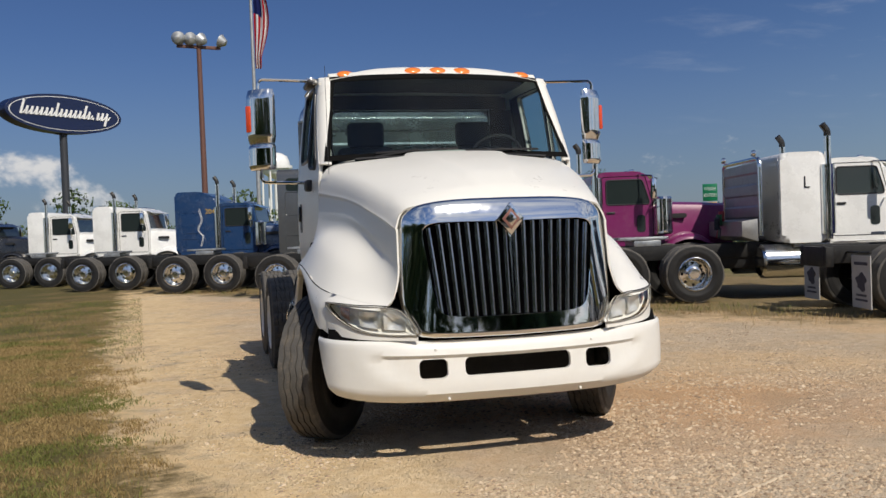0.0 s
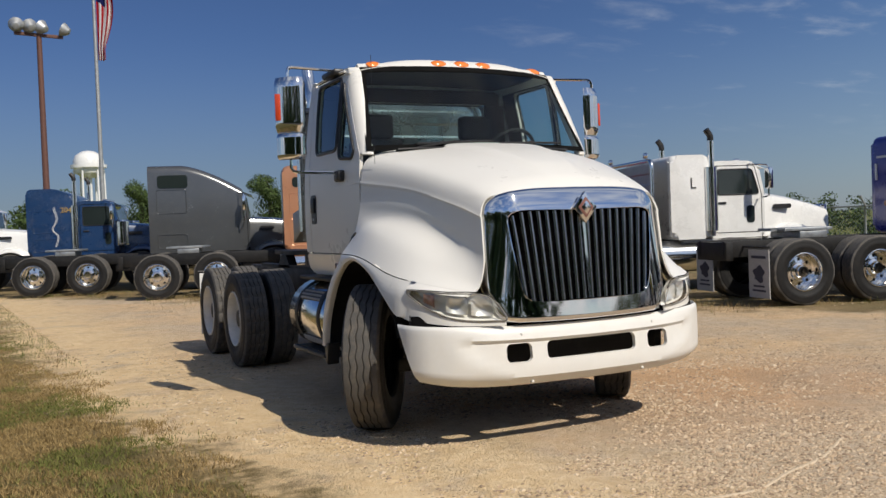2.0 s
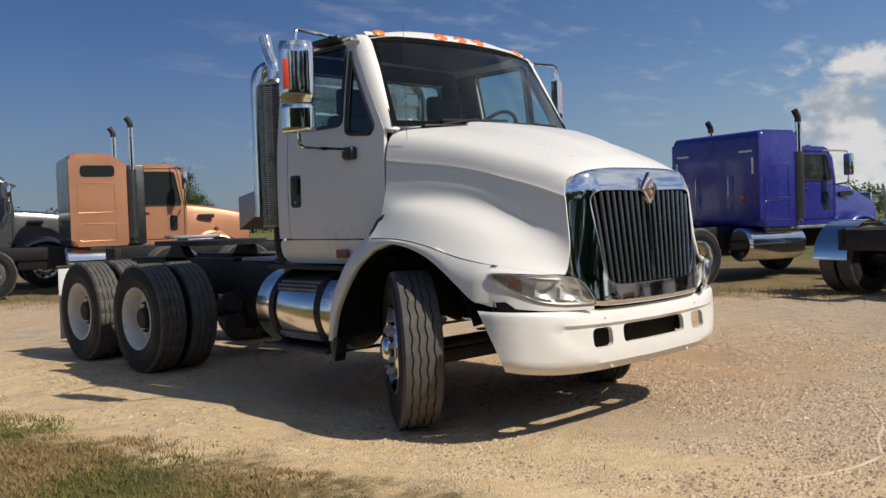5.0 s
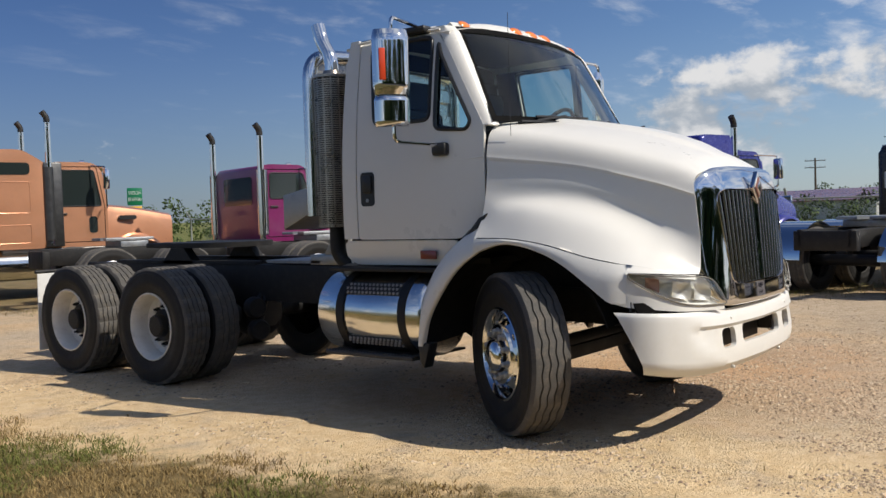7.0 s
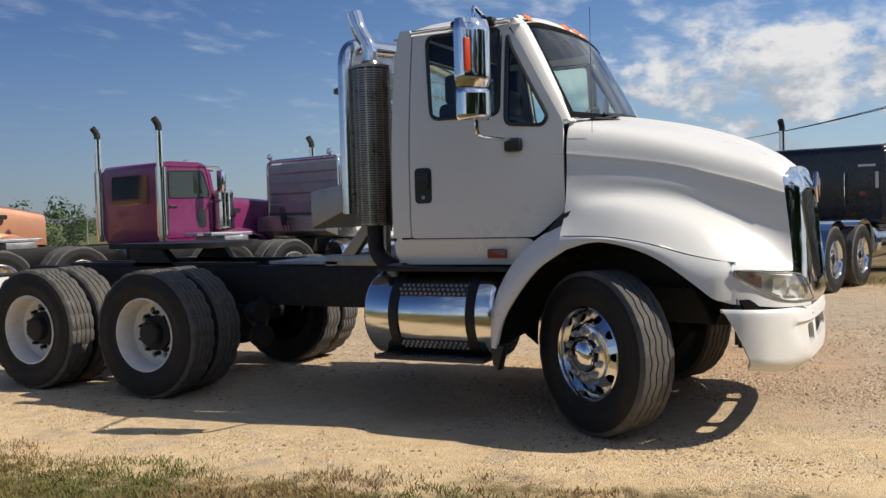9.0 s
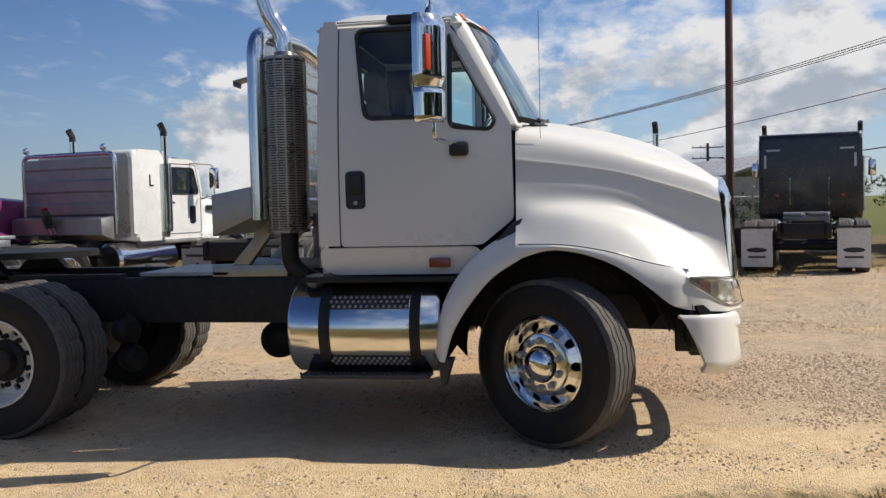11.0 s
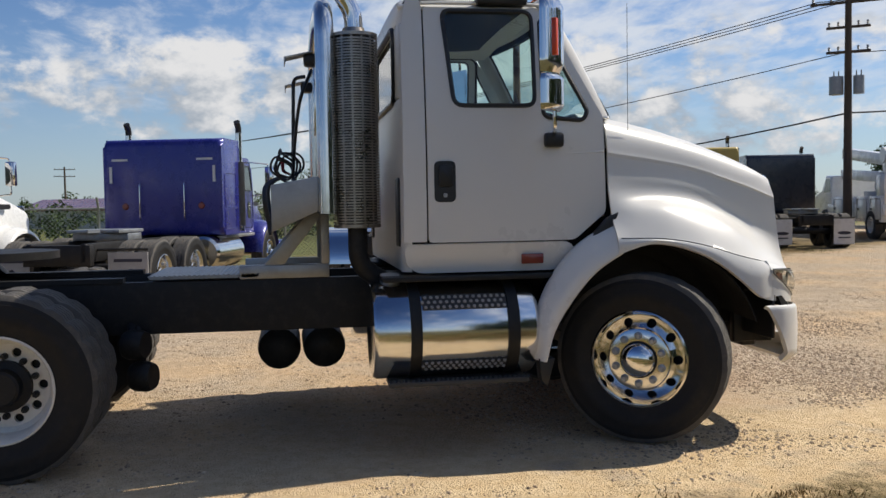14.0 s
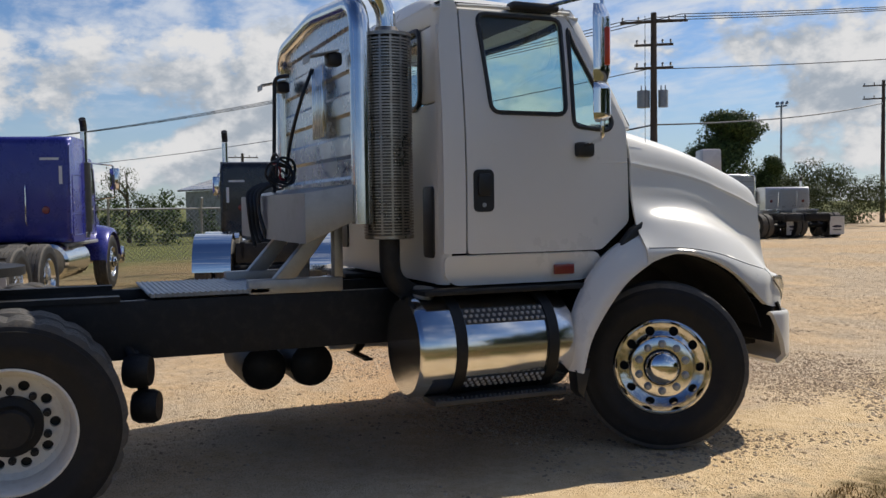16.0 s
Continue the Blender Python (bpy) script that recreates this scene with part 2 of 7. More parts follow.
def tube(bm, pts, r, seg=12, caps=True):
    """A round bar along a bent line; r may be a list."""
    pts = [Vector(p) for p in pts]
    rings, up = [], None
    for i, p in enumerate(pts):
        d = (pts[min(i + 1, len(pts) - 1)] - pts[max(i - 1, 0)]).normalized()
        if up is None:
            up = d.orthogonal().normalized()
        up = (up - d * up.dot(d)).normalized()
        side = d.cross(up)
        rr = r[i] if isinstance(r, (list, tuple)) else r
        rings.append([bm.verts.new(p + (up * math.cos(a) + side * math.sin(a)) * rr) for a in (2 * math.pi * k / seg for k in range(seg))])
    for a, b in zip(rings, rings[1:]):
        for i in range(seg):
            j = (i + 1) % seg
            bm.faces.new((a[i], a[j], b[j], b[i]))
    if caps:
        bm.faces.new(rings[0][::-1]), bm.faces.new(rings[-1])
    return bm


def bend(pts, r=0.08, seg=5):
    """The line through pts with its corners rounded."""
    pts = [Vector(p) for p in pts]
    out = [pts[0]]
    for a, b, c in zip(pts, pts[1:], pts[2:]):
        k = min(r, (a - b).length * 0.48, (c - b).length * 0.48)
        s, e = b + (a - b).normalized() * k, b + (c - b).normalized() * k
        out += [s.lerp(b, u).lerp(b.lerp(e, u), u) for u in (i / seg for i in range(seg + 1))]
    return out + [pts[-1]]


def lathe(bm, prof, seg=40, m=None, close=False):
    """Turns (radius, along) round the x axis."""
    rings = []
    for r, x in prof:
        rings.append([bm.verts.new((x, r * math.cos(a), r * math.sin(a))) for a in (2 * math.pi * k / seg for k in range(seg))] if r > 1e-5 else [bm.verts.new((x, 0, 0))])
    pairs = list(zip(rings, rings[1:])) + ([(rings[-1], rings[0])] if close else [])
    for a, b in pairs:
        for i in range(seg):
            j = (i + 1) % seg
            if len(a) == 1 and len(b) == 1:
                continue
            if len(a) == 1:
                bm.faces.new((a[0], b[j], b[i]))
            elif len(b) == 1:
                bm.faces.new((a[i], a[j], b[0]))
            else:
                bm.faces.new((a[i], a[j], b[j], b[i]))
    if m is not None:
        bmesh.ops.transform(bm, matrix=m, verts=[v for r_ in rings for v in r_])
    return bm


def knots(table, t):
    """A smooth curve through (t, value) knots, flat past the ends."""
    if t <= table[0][0]:
        return table[0][1]
    if t >= table[-1][0]:
        return table[-1][1]
    for i in range(len(table) - 1):
        (t0, a), (t1, b) = table[i], table[i + 1]
        if t <= t1:
            u = (t - t0) / (t1 - t0)
            ta, tb = table[max(i - 1, 0)], table[min(i + 2, len(table) - 1)]
            m0 = (b - ta[1]) / (t1 - ta[0]) * (t1 - t0)
            m1 = (tb[1] - a) / (tb[0] - t0) * (t1 - t0)
            return (2 * u**3 - 3 * u**2 + 1) * a + (u**3 - 2 * u**2 + u) * m0 + (3 * u**2 - 2 * u**3) * b + (u**3 - u**2) * m1
    return table[-1][1]


def spline(ps, k=6):
    """Points of a Catmull-Rom curve through ps."""
    ps = [Vector(p) for p in ps]
    out = []
    for i in range(len(ps) - 1):
        p0, p1, p2, p3 = ps[max(i - 1, 0)], ps[i], ps[i + 1], ps[min(i + 2, len(ps) - 1)]
        for j in range(k):
            u = j / k
            out.append(0.5 * ((2 * p1) + (p2 - p0) * u + (2 * p0 - 5 * p1 + 4 * p2 - p3) * u * u + (3 * p1 - p0 - 3 * p2 + p3) * u**3))
    return out + [ps[-1]]


def sheet(bm, rows, thick=0.0, closed=False):
    """A skin over rows of points."""
    g = [[bm.verts.new(p) for p in r] for r in rows]
    fs = []
    for a, b in zip(g, g[1:] + ([g[0]] if closed else [])):
        for i in range(len(a) - 1):
            fs.append(bm.faces.new((a[i], a[i + 1], b[i + 1], b[i])))
    if thick:
        bmesh.ops.recalc_face_normals(bm, faces=fs)
        bmesh.ops.solidify(bm, geom=fs, thickness=thick)
    return bm


def mirrored(bm):
    """Adds the other half, mirrored at x = 0."""
    geom = bm.verts[:] + bm.edges[:] + bm.faces[:]
    dup = bmesh.ops.duplicate(bm, geom=geom)["geom"]
    vs = [e for e in dup if isinstance(e, bmesh.types.BMVert)]
    for v in vs:
        v.co.x = -v.co.x
    bmesh.ops.reverse_faces(bm, faces=[e for e in dup if isinstance(e, bmesh.types.BMFace)])
    bmesh.ops.remove_doubles(bm, verts=[v for v in bm.verts if abs(v.co.x) < 1e-4], dist=1e-4)
    return bm


def rounded(w, h, r, seg=4, cx=0.0, cy=0.0):
    """The outline of a rounded rectangle."""
    out = []
    for sx, sy, a0 in ((1, 1, 0), (-1, 1, 90), (-1, -1, 180), (1, -1, 270)):
        for i in range(seg + 1):
            a = radians(a0 + 90 * i / seg)
            out.append((cx + sx * (w / 2 - r) + r * math.cos(a), cy + sy * (h / 2 - r) + r * math.sin(a)))
    return out


# ---- ground: one sheet of sandy gravel, dry grass and far meadow ----
GROUND = -0.037


def ground_height(x, y):
    d = math.hypot(x, y)
    return 0.018 * noise.noise((x * 0.35, y * 0.35, 0.0)) * min(1.0, d / 3.0) + GROUND if d < 60 else GROUND


def build_ground():
    bm = B()
    rings = [0.0, 0.7]
    while rings[-1] < 4000:
        rings.append(rings[-1] + max(0.45, rings[-1] * 0.055))
    seg = 120
    rows = [[bm.verts.new((-1.0, 0, ground_height(-1, 0)))]]
    for r in rings[1:]:
        row = []
        for k in range(seg):
            a = 2 * math.pi * k / seg
            x, y = -1.0 + r * math.cos(a), r * math.sin(a)
            row.append(bm.verts.new((x, y, ground_height(x, y))))
        rows.append(row)
    for k in range(seg):
        bm.faces.new((rows[0][0], rows[1][k], rows[1][(k + 1) % seg]))
    for a, b in zip(rows[1:], rows[2:]):
        for k in range(seg):
            j = (k + 1) % seg
            bm.faces.new((a[k], b[k], b[j], a[j]))
    m = bpy.data.materials.new("sandy gravel and grass")
    m.use_nodes = True
    n = Nodes(m.node_tree)
    pos = n.add("ShaderNodeNewGeometry").outputs["Position"]
    sep = n.add("ShaderNodeSeparateXYZ", {0: pos})
    x, y = sep.outputs[0], sep.outputs[1]
    mid, fine = n.noise(pos, 1.1, 5.0, 0.62), n.noise(pos, 9.0, 5.0, 0.65)
    grit = n.noise(pos, 42.0, 3.0, 0.7)
    broad = n.noise(pos, 0.22, 3.0, 0.5)
    # pale sand, greyer crushed stone, a rust-coloured clay patch
    cell = n.add("ShaderNodeTexVoronoi", {"Vector": pos, "Scale": 62.0, "Randomness": 1.0})
    cell2 = n.add("ShaderNodeTexVoronoi", {"Vector": pos, "Scale": 120.0, "Randomness": 1.0})
    sand = n.mix(n.ramp(fine, 0.3, 0.7), (0.60, 0.410, 0.230), (0.71, 0.520, 0.320))
    stone = n.mix(n.ramp(fine, 0.3, 0.7), (0.50, 0.385, 0.262), (0.62, 0.500, 0.365))
    stony = n.ramp(n.math("ADD", broad, n.math("MULTIPLY", mid, 0.5)), 0.60, 0.86)
    col = n.mix(stony, sand, stone)
    cx, cy = n.math("SUBTRACT", x, 1.9), n.math("ADD", y, 0.2)
    clay = n.math("SQRT", n.math("ADD", n.math("MULTIPLY", n.math("MULTIPLY", cx, cx), 0.16), n.math("MULTIPLY", n.math("MULTIPLY", cy, cy), 0.30)))
    clay = n.math("SUBTRACT", 1.0, n.ramp(n.math("ADD", clay, n.math("MULTIPLY", mid, 1.4)), 0.9, 1.9))
    col = n.mix(n.math("MULTIPLY", clay, 0.6), col, (0.56, 0.31, 0.155))
    worn = n.ramp(n.noise(pos, 0.55, 4.0, 0.6, 0.6), 0.54, 0.70)
    col = n.mix(n.math("MULTIPLY", worn, 0.22), col, (0.30, 0.22, 0.14))
    # loose grit: single stones lighter and darker than the sand
    scatter = n.ramp(n.noise(pos, 2.2, 4.0, 0.65), 0.40, 0.62)
    tone = n.add("ShaderNodeSeparateColor", {0: cell.outputs["Color"]}).outputs[0]
    tone2 = n.add("ShaderNodeSeparateColor", {0: cell2.outputs["Color"]}).outputs[0]
    pale = n.math("MULTIPLY", n.ramp(tone, 0.72, 0.80), n.math("MULTIPLY", n.ramp(cell.outputs["Distance"], 0.42, 0.26), scatter))
    dim = n.math("MULTIPLY", n.ramp(tone, 0.20, 0.12), n.math("MULTIPLY", n.ramp(cell.outputs["Distance"], 0.42, 0.26), scatter))
    col = n.mix(n.math("MULTIPLY", pale, 0.6), col, (0.62, 0.51, 0.39))
    col = n.mix(n.math("MULTIPLY", dim, 0.65), col, (0.20, 0.16, 0.12))
    col = n.mix(n.math("MULTIPLY", n.ramp(tone2, 0.65, 0.95), 0.35), col, (0.62, 0.50, 0.36))
    col = n.mix(n.math("MULTIPLY", n.ramp(tone2, 0.28, 0.05), 0.40), col, (0.22, 0.15, 0.09))
    dark = n.ramp(n.noise(pos, 55.0, 3.0, 0.7), 0.56, 0.74)
    col = n.mix(n.math("MULTIPLY", dark, 0.35), col, (0.21, 0.145, 0.085))
    # turf: a verge on one side, and under the parked rows
    line = n.math("SUBTRACT", n.math("SUBTRACT", -2.2, n.math("MULTIPLY", n.math("TANH", n.math("DIVIDE", y, 1.5)), 0.42)), n.math("MULTIPLY", y, 0.07))
    near = n.math("ADD", n.math("SUBTRACT", line, x), n.math("MULTIPLY", n.math("SUBTRACT", mid, 0.5), 1.5))
    verge = n.ramp(n.math("ADD", near, n.math("MULTIPLY", n.math("SUBTRACT", fine, 0.5), 0.9)), -0.15, 0.45)
    bare = n.math("MULTIPLY", n.ramp(near, -2.4, -0.6), n.ramp(n.noise(pos, 1.6, 4.0, 0.6), 0.30, 0.50))
    col = n.mix(n.math("MULTIPLY", bare, 0.85), col, n.mix(n.ramp(fine, 0.3, 0.7), (0.70, 0.50, 0.27), (0.82, 0.63, 0.38)))
    row = n.math("SUBTRACT", n.math("ADD", x, n.math("MULTIPLY", y, 0.63)), 8.9)
    strip = n.ramp(n.math("ADD", row, n.math("MULTIPLY", n.math("SUBTRACT", mid, 0.5), 4.5)), -0.3, 1.3)
    strip = n.math("MULTIPLY", strip, n.ramp(y, -22.0, -16.0))
    grass = n.math("MAXIMUM", n.math("MULTIPLY", verge, n.ramp(n.math("ADD", fine, n.math("MULTIPLY", near, 0.5)), 0.30, 0.62)), n.math("MULTIPLY", strip, 0.85))
    green = n.mix(n.ramp(n.math("ADD", n.noise(pos, 0.8, 4.0, 0.6), n.math("MULTIPLY", n.ramp(near, 0.0, 5.0), 0.35)), 0.40, 0.72), (0.255, 0.18, 0.08), (0.135, 0.115, 0.042))
    green = n.mix(n.ramp(grit, 0.3, 0.7), green, n.mix(0.5, green, (0.05, 0.045, 0.02)))
    col = n.mix(grass, col, green)
    far = n.ramp(n.math("ADD", row, n.math("MULTIPLY", broad, 6.0)), 12.0, 20.0)
    col = n.mix(far, col, n.mix(mid, (0.10, 0.13, 0.035), (0.20, 0.19, 0.07)))
    # dark asphalt added out of view, so that the chrome nose mirrors something dark
    apart = n.math("SUBTRACT", n.math("MULTIPLY", n.math("ADD", x, 5.9), -0.755), n.math("MULTIPLY", n.math("SUBTRACT", y, 3.5), 0.656))
    road = n.math("MULTIPLY", n.ramp(apart, 0.8, 1.5), n.ramp(y, -6.9, -7.3))
    col = n.mix(road, col, n.mix(fine, (0.045, 0.045, 0.045), (0.065, 0.063, 0.06)))
    h = n.math("ADD", n.math("ADD", n.math("MULTIPLY", fine, 0.35), n.math("MULTIPLY", grit, 0.30)), n.math("ADD", n.math("MULTIPLY", n.math("ADD", pale, dim), 0.5), n.math("ADD", n.math("MULTIPLY", n.ramp(cell2.outputs["Distance"], 0.55, 0.0), 0.30), n.math("MULTIPLY", n.math("MULTIPLY", n.ramp(cell.outputs["Distance"], 0.6, 0.1), n.ramp(tone, 0.35, 0.75)), n.math("MULTIPLY", scatter, 0.6)))))
    bump = n.add("ShaderNodeBump", {"Height": h, "Strength": 1.0, "Distance": 0.022})
    b = n.add("ShaderNodeBsdfPrincipled", {"Base Color": col, "Roughness": 0.95, "Specular IOR Level": 0.2, "Normal": bump.outputs[0]})
    n.add("ShaderNodeOutputMaterial", {"Surface": b})
    tagged(part("ground", bm, m, smooth=60), "pale sandy gravel lot with dry grass verges", "ground", kind="structure")


build_ground()


# ---- wheels ----
def tyre_mesh(bm, r=0.525, w=0.28, grooves=4, seg=96, rim_r=0.292, steer=True):
    """A lorry tyre round the x axis, its outer face at -x, with zigzag grooves or lugs; the sidewall takes the second material."""
    h = w / 2
    prof = [(rim_r, -h * 0.80), (rim_r + 0.012, -h * 0.90), (rim_r + 0.03, -h * 0.93), (r * 0.70, -h * 0.985), (r * 0.71, -h * 1.005), (r * 0.80, -h * 1.012), (r * 0.81, -h * 1.0), (r * 0.90, -h * 0.985), (r * 0.905, -h * 0.965), (r - 0.030, -h * 0.93), (r - 0.010, -h * 0.87)]
    n_rib = grooves + 1
    rib = 1.70 * h / n_rib
    tread = []
    for i in range(n_rib):
        a = -h * 0.85 + i * rib
        tread += [(r, a + 0.0055), (r, a + rib - 0.0055)] + ([(r - 0.016, a + rib - 0.0025), (r - 0.016, a + rib + 0.0025)] if i < grooves else [])
    prof = prof + tread + [(q, -x) for q, x in prof[::-1]]
    rings = []
    for k in range(seg):
        a = 2 * math.pi * k / seg
        ring = []
        for q, x in prof:
            on_tread = q > r - 0.02 and abs(x) < h * 0.80
            dx = (0.0065, 0.0, -0.0065, 0.0)[k % 4] if on_tread else 0.0
            rr = q
            if not steer and q > r - 0.012 and k % 4 == 0:
                rr = q - 0.014
            if steer and q > r - 0.012 and abs(x) > h * 0.80 and k % 4 == 0:
                rr = q - 0.004          # small nicks along the shoulder
            ring.append((x + dx, rr * math.cos(a), rr * math.sin(a)))
        rings.append(ring)
    sheet(bm, rings, closed=True)
    for f in bm.faces:
        f.material_index = 0 if min(math.hypot(v.co.y, v.co.z) for v in f.verts) > r - 0.036 else 1
    return bm


def plate_with_holes(bm, r_in, r_out, x_in, x_out, holes, hole_r, hole_at, seg=20, depth=0.03):
    """A ring plate with round openings through it; x runs from x_in at r_in to x_out at r_out."""
    def xat(rr):
        return x_in + (x_out - x_in) * (rr - r_in) / (r_out - r_in)
    step = 2 * math.pi / holes
    for s in range(holes):
        mid = s * step
        cy, cz = hole_at * math.cos(mid), hole_at * math.sin(mid)
        edge = []
        k = seg // 4
        for i in range(k):
            edge.append((r_out, mid - step / 2 + step * i / k))
        for i in range(k):
            edge.append((r_out + (r_in - r_out) * i / k, mid + step / 2))
        for i in range(k):
            edge.append((r_in, mid + step / 2 - step * i / k))
        for i in range(k):
            edge.append((r_in + (r_out - r_in) * i / k, mid - step / 2))
        outer = [bm.verts.new((xat(rr), rr * math.cos(a), rr * math.sin(a))) for rr, a in edge]
        inner, back = [], []
        for rr, a in edge:
            vy, vz = rr * math.cos(a) - cy, rr * math.sin(a) - cz
            l = math.hypot(vy, vz)
            py, pz = cy + vy / l * hole_r, cz + vz / l * hole_r
            inner.append(bm.verts.new((xat(math.hypot(py, pz)), py, pz)))
            back.append(bm.verts.new((xat(math.hypot(py, pz)) + depth, py, pz)))
        c = len(edge)
        for i in range(c):
            j = (i + 1) % c
            bm.faces.new((outer[i], outer[j], inner[j], inner[i]))
            bm.faces.new((inner[i], inner[j], back[j], back[i]))
    return bm


WHEEL_MESHES = {}


def wheel(parent, m, style, name="wheel"):
    """A wheel whose outer face looks along -x: tyre, rim, hub and nuts. style: steer, dual, fleet_steer, fleet_dual, fleet_white."""
    root = new(name)
    root.empty_display_size = 0.1
    root.parent = parent
    root.matrix_basis = m
    if style not in WHEEL_MESHES:
        made = []
        fleet = style.startswith("fleet")
        dual = "dual" in style or "white" in style
        tyre = part("tyre", tyre_mesh(B(), steer=not dual, seg=36 if fleet else 96, grooves=3 if fleet else 4), TYRE, root, "black rubber tyre with a dusty, sunlit-toned tread", smooth=30)
        made.append((tyre, Matrix.Identity(4)))
        sg = 32 if fleet else 48
        if dual:
            mat = WHITE_RIM if style in ("dual", "fleet_white") else POLISHED
            bm = B()
            lathe(bm, [(0.300, -0.118), (0.302, -0.132), (0.292, -0.136), (0.280, -0.122), (0.268, -0.06), (0.262, 0.025), (0.235, 0.048)], sg)
            plate_with_holes(bm, 0.145, 0.235, 0.035, 0.048, 10 if not fleet else 8, 0.026, 0.195)
            lathe(bm, [(0.145, 0.035), (0.143, 0.06)], sg)
            made.append((part("rim", bm, mat, root), Matrix.Identity(4)))
            bm = B()
            lathe(bm, [(0.146, 0.055), (0.144, 0.0), (0.105, -0.015), (0.098, -0.075), (0.085, -0.085), (0.0, -0.088)], sg)
            made.append((part("hub", bm, BLACK if style == "dual" else mat, root), Matrix.Identity(4)))
            bm = B()
            cyl(bm, (0.10, 0, 0), (0.09, 0, 0), 0.262, seg=sg)
            made.append((part("brake_drum", bm, BLACK, root), Matrix.Identity(4)))
        else:
            mat = POLISHED
            bm = B()
            lathe(bm, [(0.296, -0.105), (0.300, -0.128), (0.291, -0.134), (0.283, -0.126), (0.274, -0.090), (0.267, -0.066)], sg)
            plate_with_holes(bm, 0.196, 0.267, -0.116, -0.066, 10, 0.028, 0.232, seg=40, depth=0.03)
            lathe(bm, [(0.196, -0.116), (0.190, -0.134), (0.180, -0.138), (0.115, -0.138), (0.110, -0.12)], sg)
            made.append((part("rim", bm, mat, root, "polished aluminium rim with round hand holes"), Matrix.Identity(4)))
            bm = B()
            cyl(bm, (-0.01, 0, 0), (0.0, 0, 0), 0.262, seg=sg)
            made.append((part("brake_drum", bm, BLACK, root), Matrix.Identity(4)))
            bm = B()
            lathe(bm, [(0.111, -0.11), (0.111, -0.150), (0.104, -0.153)], sg)
            made.append((part("hub_ring", bm, BLACK, root), Matrix.Identity(4)))
            bm = B()
            lathe(bm, [(0.104, -0.14), (0.104, -0.162), (0.099, -0.177), (0.086, -0.192), (0.06, -0.204), (0.03, -0.210), (0.0, -0.212)], sg)
            made.append((part("hub_cap", bm, CHROME, root, "chrome dome hub cap"), Matrix.Identity(4)))
        if not fleet:
            bm = B()
            out = 0.018 if dual else -0.138
            lathe(bm, [(0.025, out), (0.025, out - 0.005), (0.0185, out - 0.008), (0.0185, out - 0.030), (0.014, out - 0.036), (0.0, out - 0.037)] if not dual else [(0.019, out + 0.02), (0.019, out - 0.008), (0.011, out - 0.01), (0.011, out - 0.035), (0.0, out - 0.035)], 12)
            nut = None
            for k in range(10):
                a = 2 * math.pi * (k + 0.5) / 10
                rr = 0.168 if dual else 0.148
                mm = pose(0, rr * math.cos(a), rr * math.sin(a))
                if nut is None:
                    nut = part("wheel_nut", bm, GALV if not dual else BLACK, root, m=mm)
                else:
                    same(nut, root, mm)
                made.append((nut, mm))
        WHEEL_MESHES[style] = made
    else:
        for ob, mm in WHEEL_MESHES[style]:
            o = same(ob, root, mm)
            for key in ("label",):
                if key in ob:
                    o[key] = ob[key]
    return root


# ---- the white day-cab lorry, front axle at y = 0, front towards -y ----
truck = thing("semi_truck", "white day-cab lorry tractor with chrome grille on gravel", "truck", base=0.0)
STEER = 33.5
# hood and fenders: curves along the lorry, from the cowl (y 0.2) to the nose (y -1.08)
HOOD_MID = [(-1.12, 1.640), (-0.98, 1.745), (-0.574, 1.905), (-0.17, 2.00), (0.20, 2.055)]
SHOULDER_X = [(-1.12, 0.635), (-0.9, 0.675), (-0.4, 0.80), (0.20, 0.935)]
SHOULDER_Z = [(-1.12, 1.592), (-0.9, 1.69), (-0.4, 1.84), (0.20, 1.97)]
CREASE_X = [(-1.12, 0.715), (-0.9, 0.765), (-0.4, 0.885), (0.20, 1.035)]
CREASE_Z = [(-1.12, 1.468), (-0.9, 1.545), (-0.4, 1.68), (0.20, 1.765)]
FLANK_X = [(-1.12, 0.718), (-0.9, 0.778), (-0.4, 0.915), (0.20, 1.058)]
FLANK_Z = [(-1.12, 1.16), (-0.9, 1.27), (-0.4, 1.46), (0.20, 1.51)]
CREST_X = [(-1.12, 0.745), (-0.9, 0.905), (-0.6, 1.035), (-0.2, 1.098), (0.20, 1.105)]
CREST_Z = [(-1.12, 1.03), (-0.9, 1.145), (-0.6, 1.285), (-0.2, 1.395), (0.05, 1.402), (0.20, 1.37)]
BROW_X = [(-1.12, 0.785), (-0.9, 1.035), (-0.6, 1.165), (-0.2, 1.205), (0.20, 1.20)]
BROW_Z = [(-1.12, 0.985), (-0.9, 1.055), (-0.75, 1.085), (-0.6, 1.12), (-0.343, 1.195), (-0.1, 1.235), (0.20, 1.245)]
EDGE_X = [(-1.165, 0.66), (-1.13, 0.80), (-1.055, 0.965), (-0.94, 1.085), (-0.83, 1.145), (-0.75, 1.185), (-0.5, 1.215), (0.20, 1.215)]
ARCH_Z = [(-0.84, 0.845), (-0.79, 0.845), (-0.745, 0.85), (-0.62, 0.95), (-0.48, 1.055), (-0.343, 1.13), (-0.17, 1.185), (0.0, 1.20), (0.20, 1.145)]
LAMP_Z = [(-1.165, 0.88), (-1.15, 0.915), (-1.13, 0.958), (-1.055, 0.985), (-0.94, 1.008), (-0.83, 1.018)]


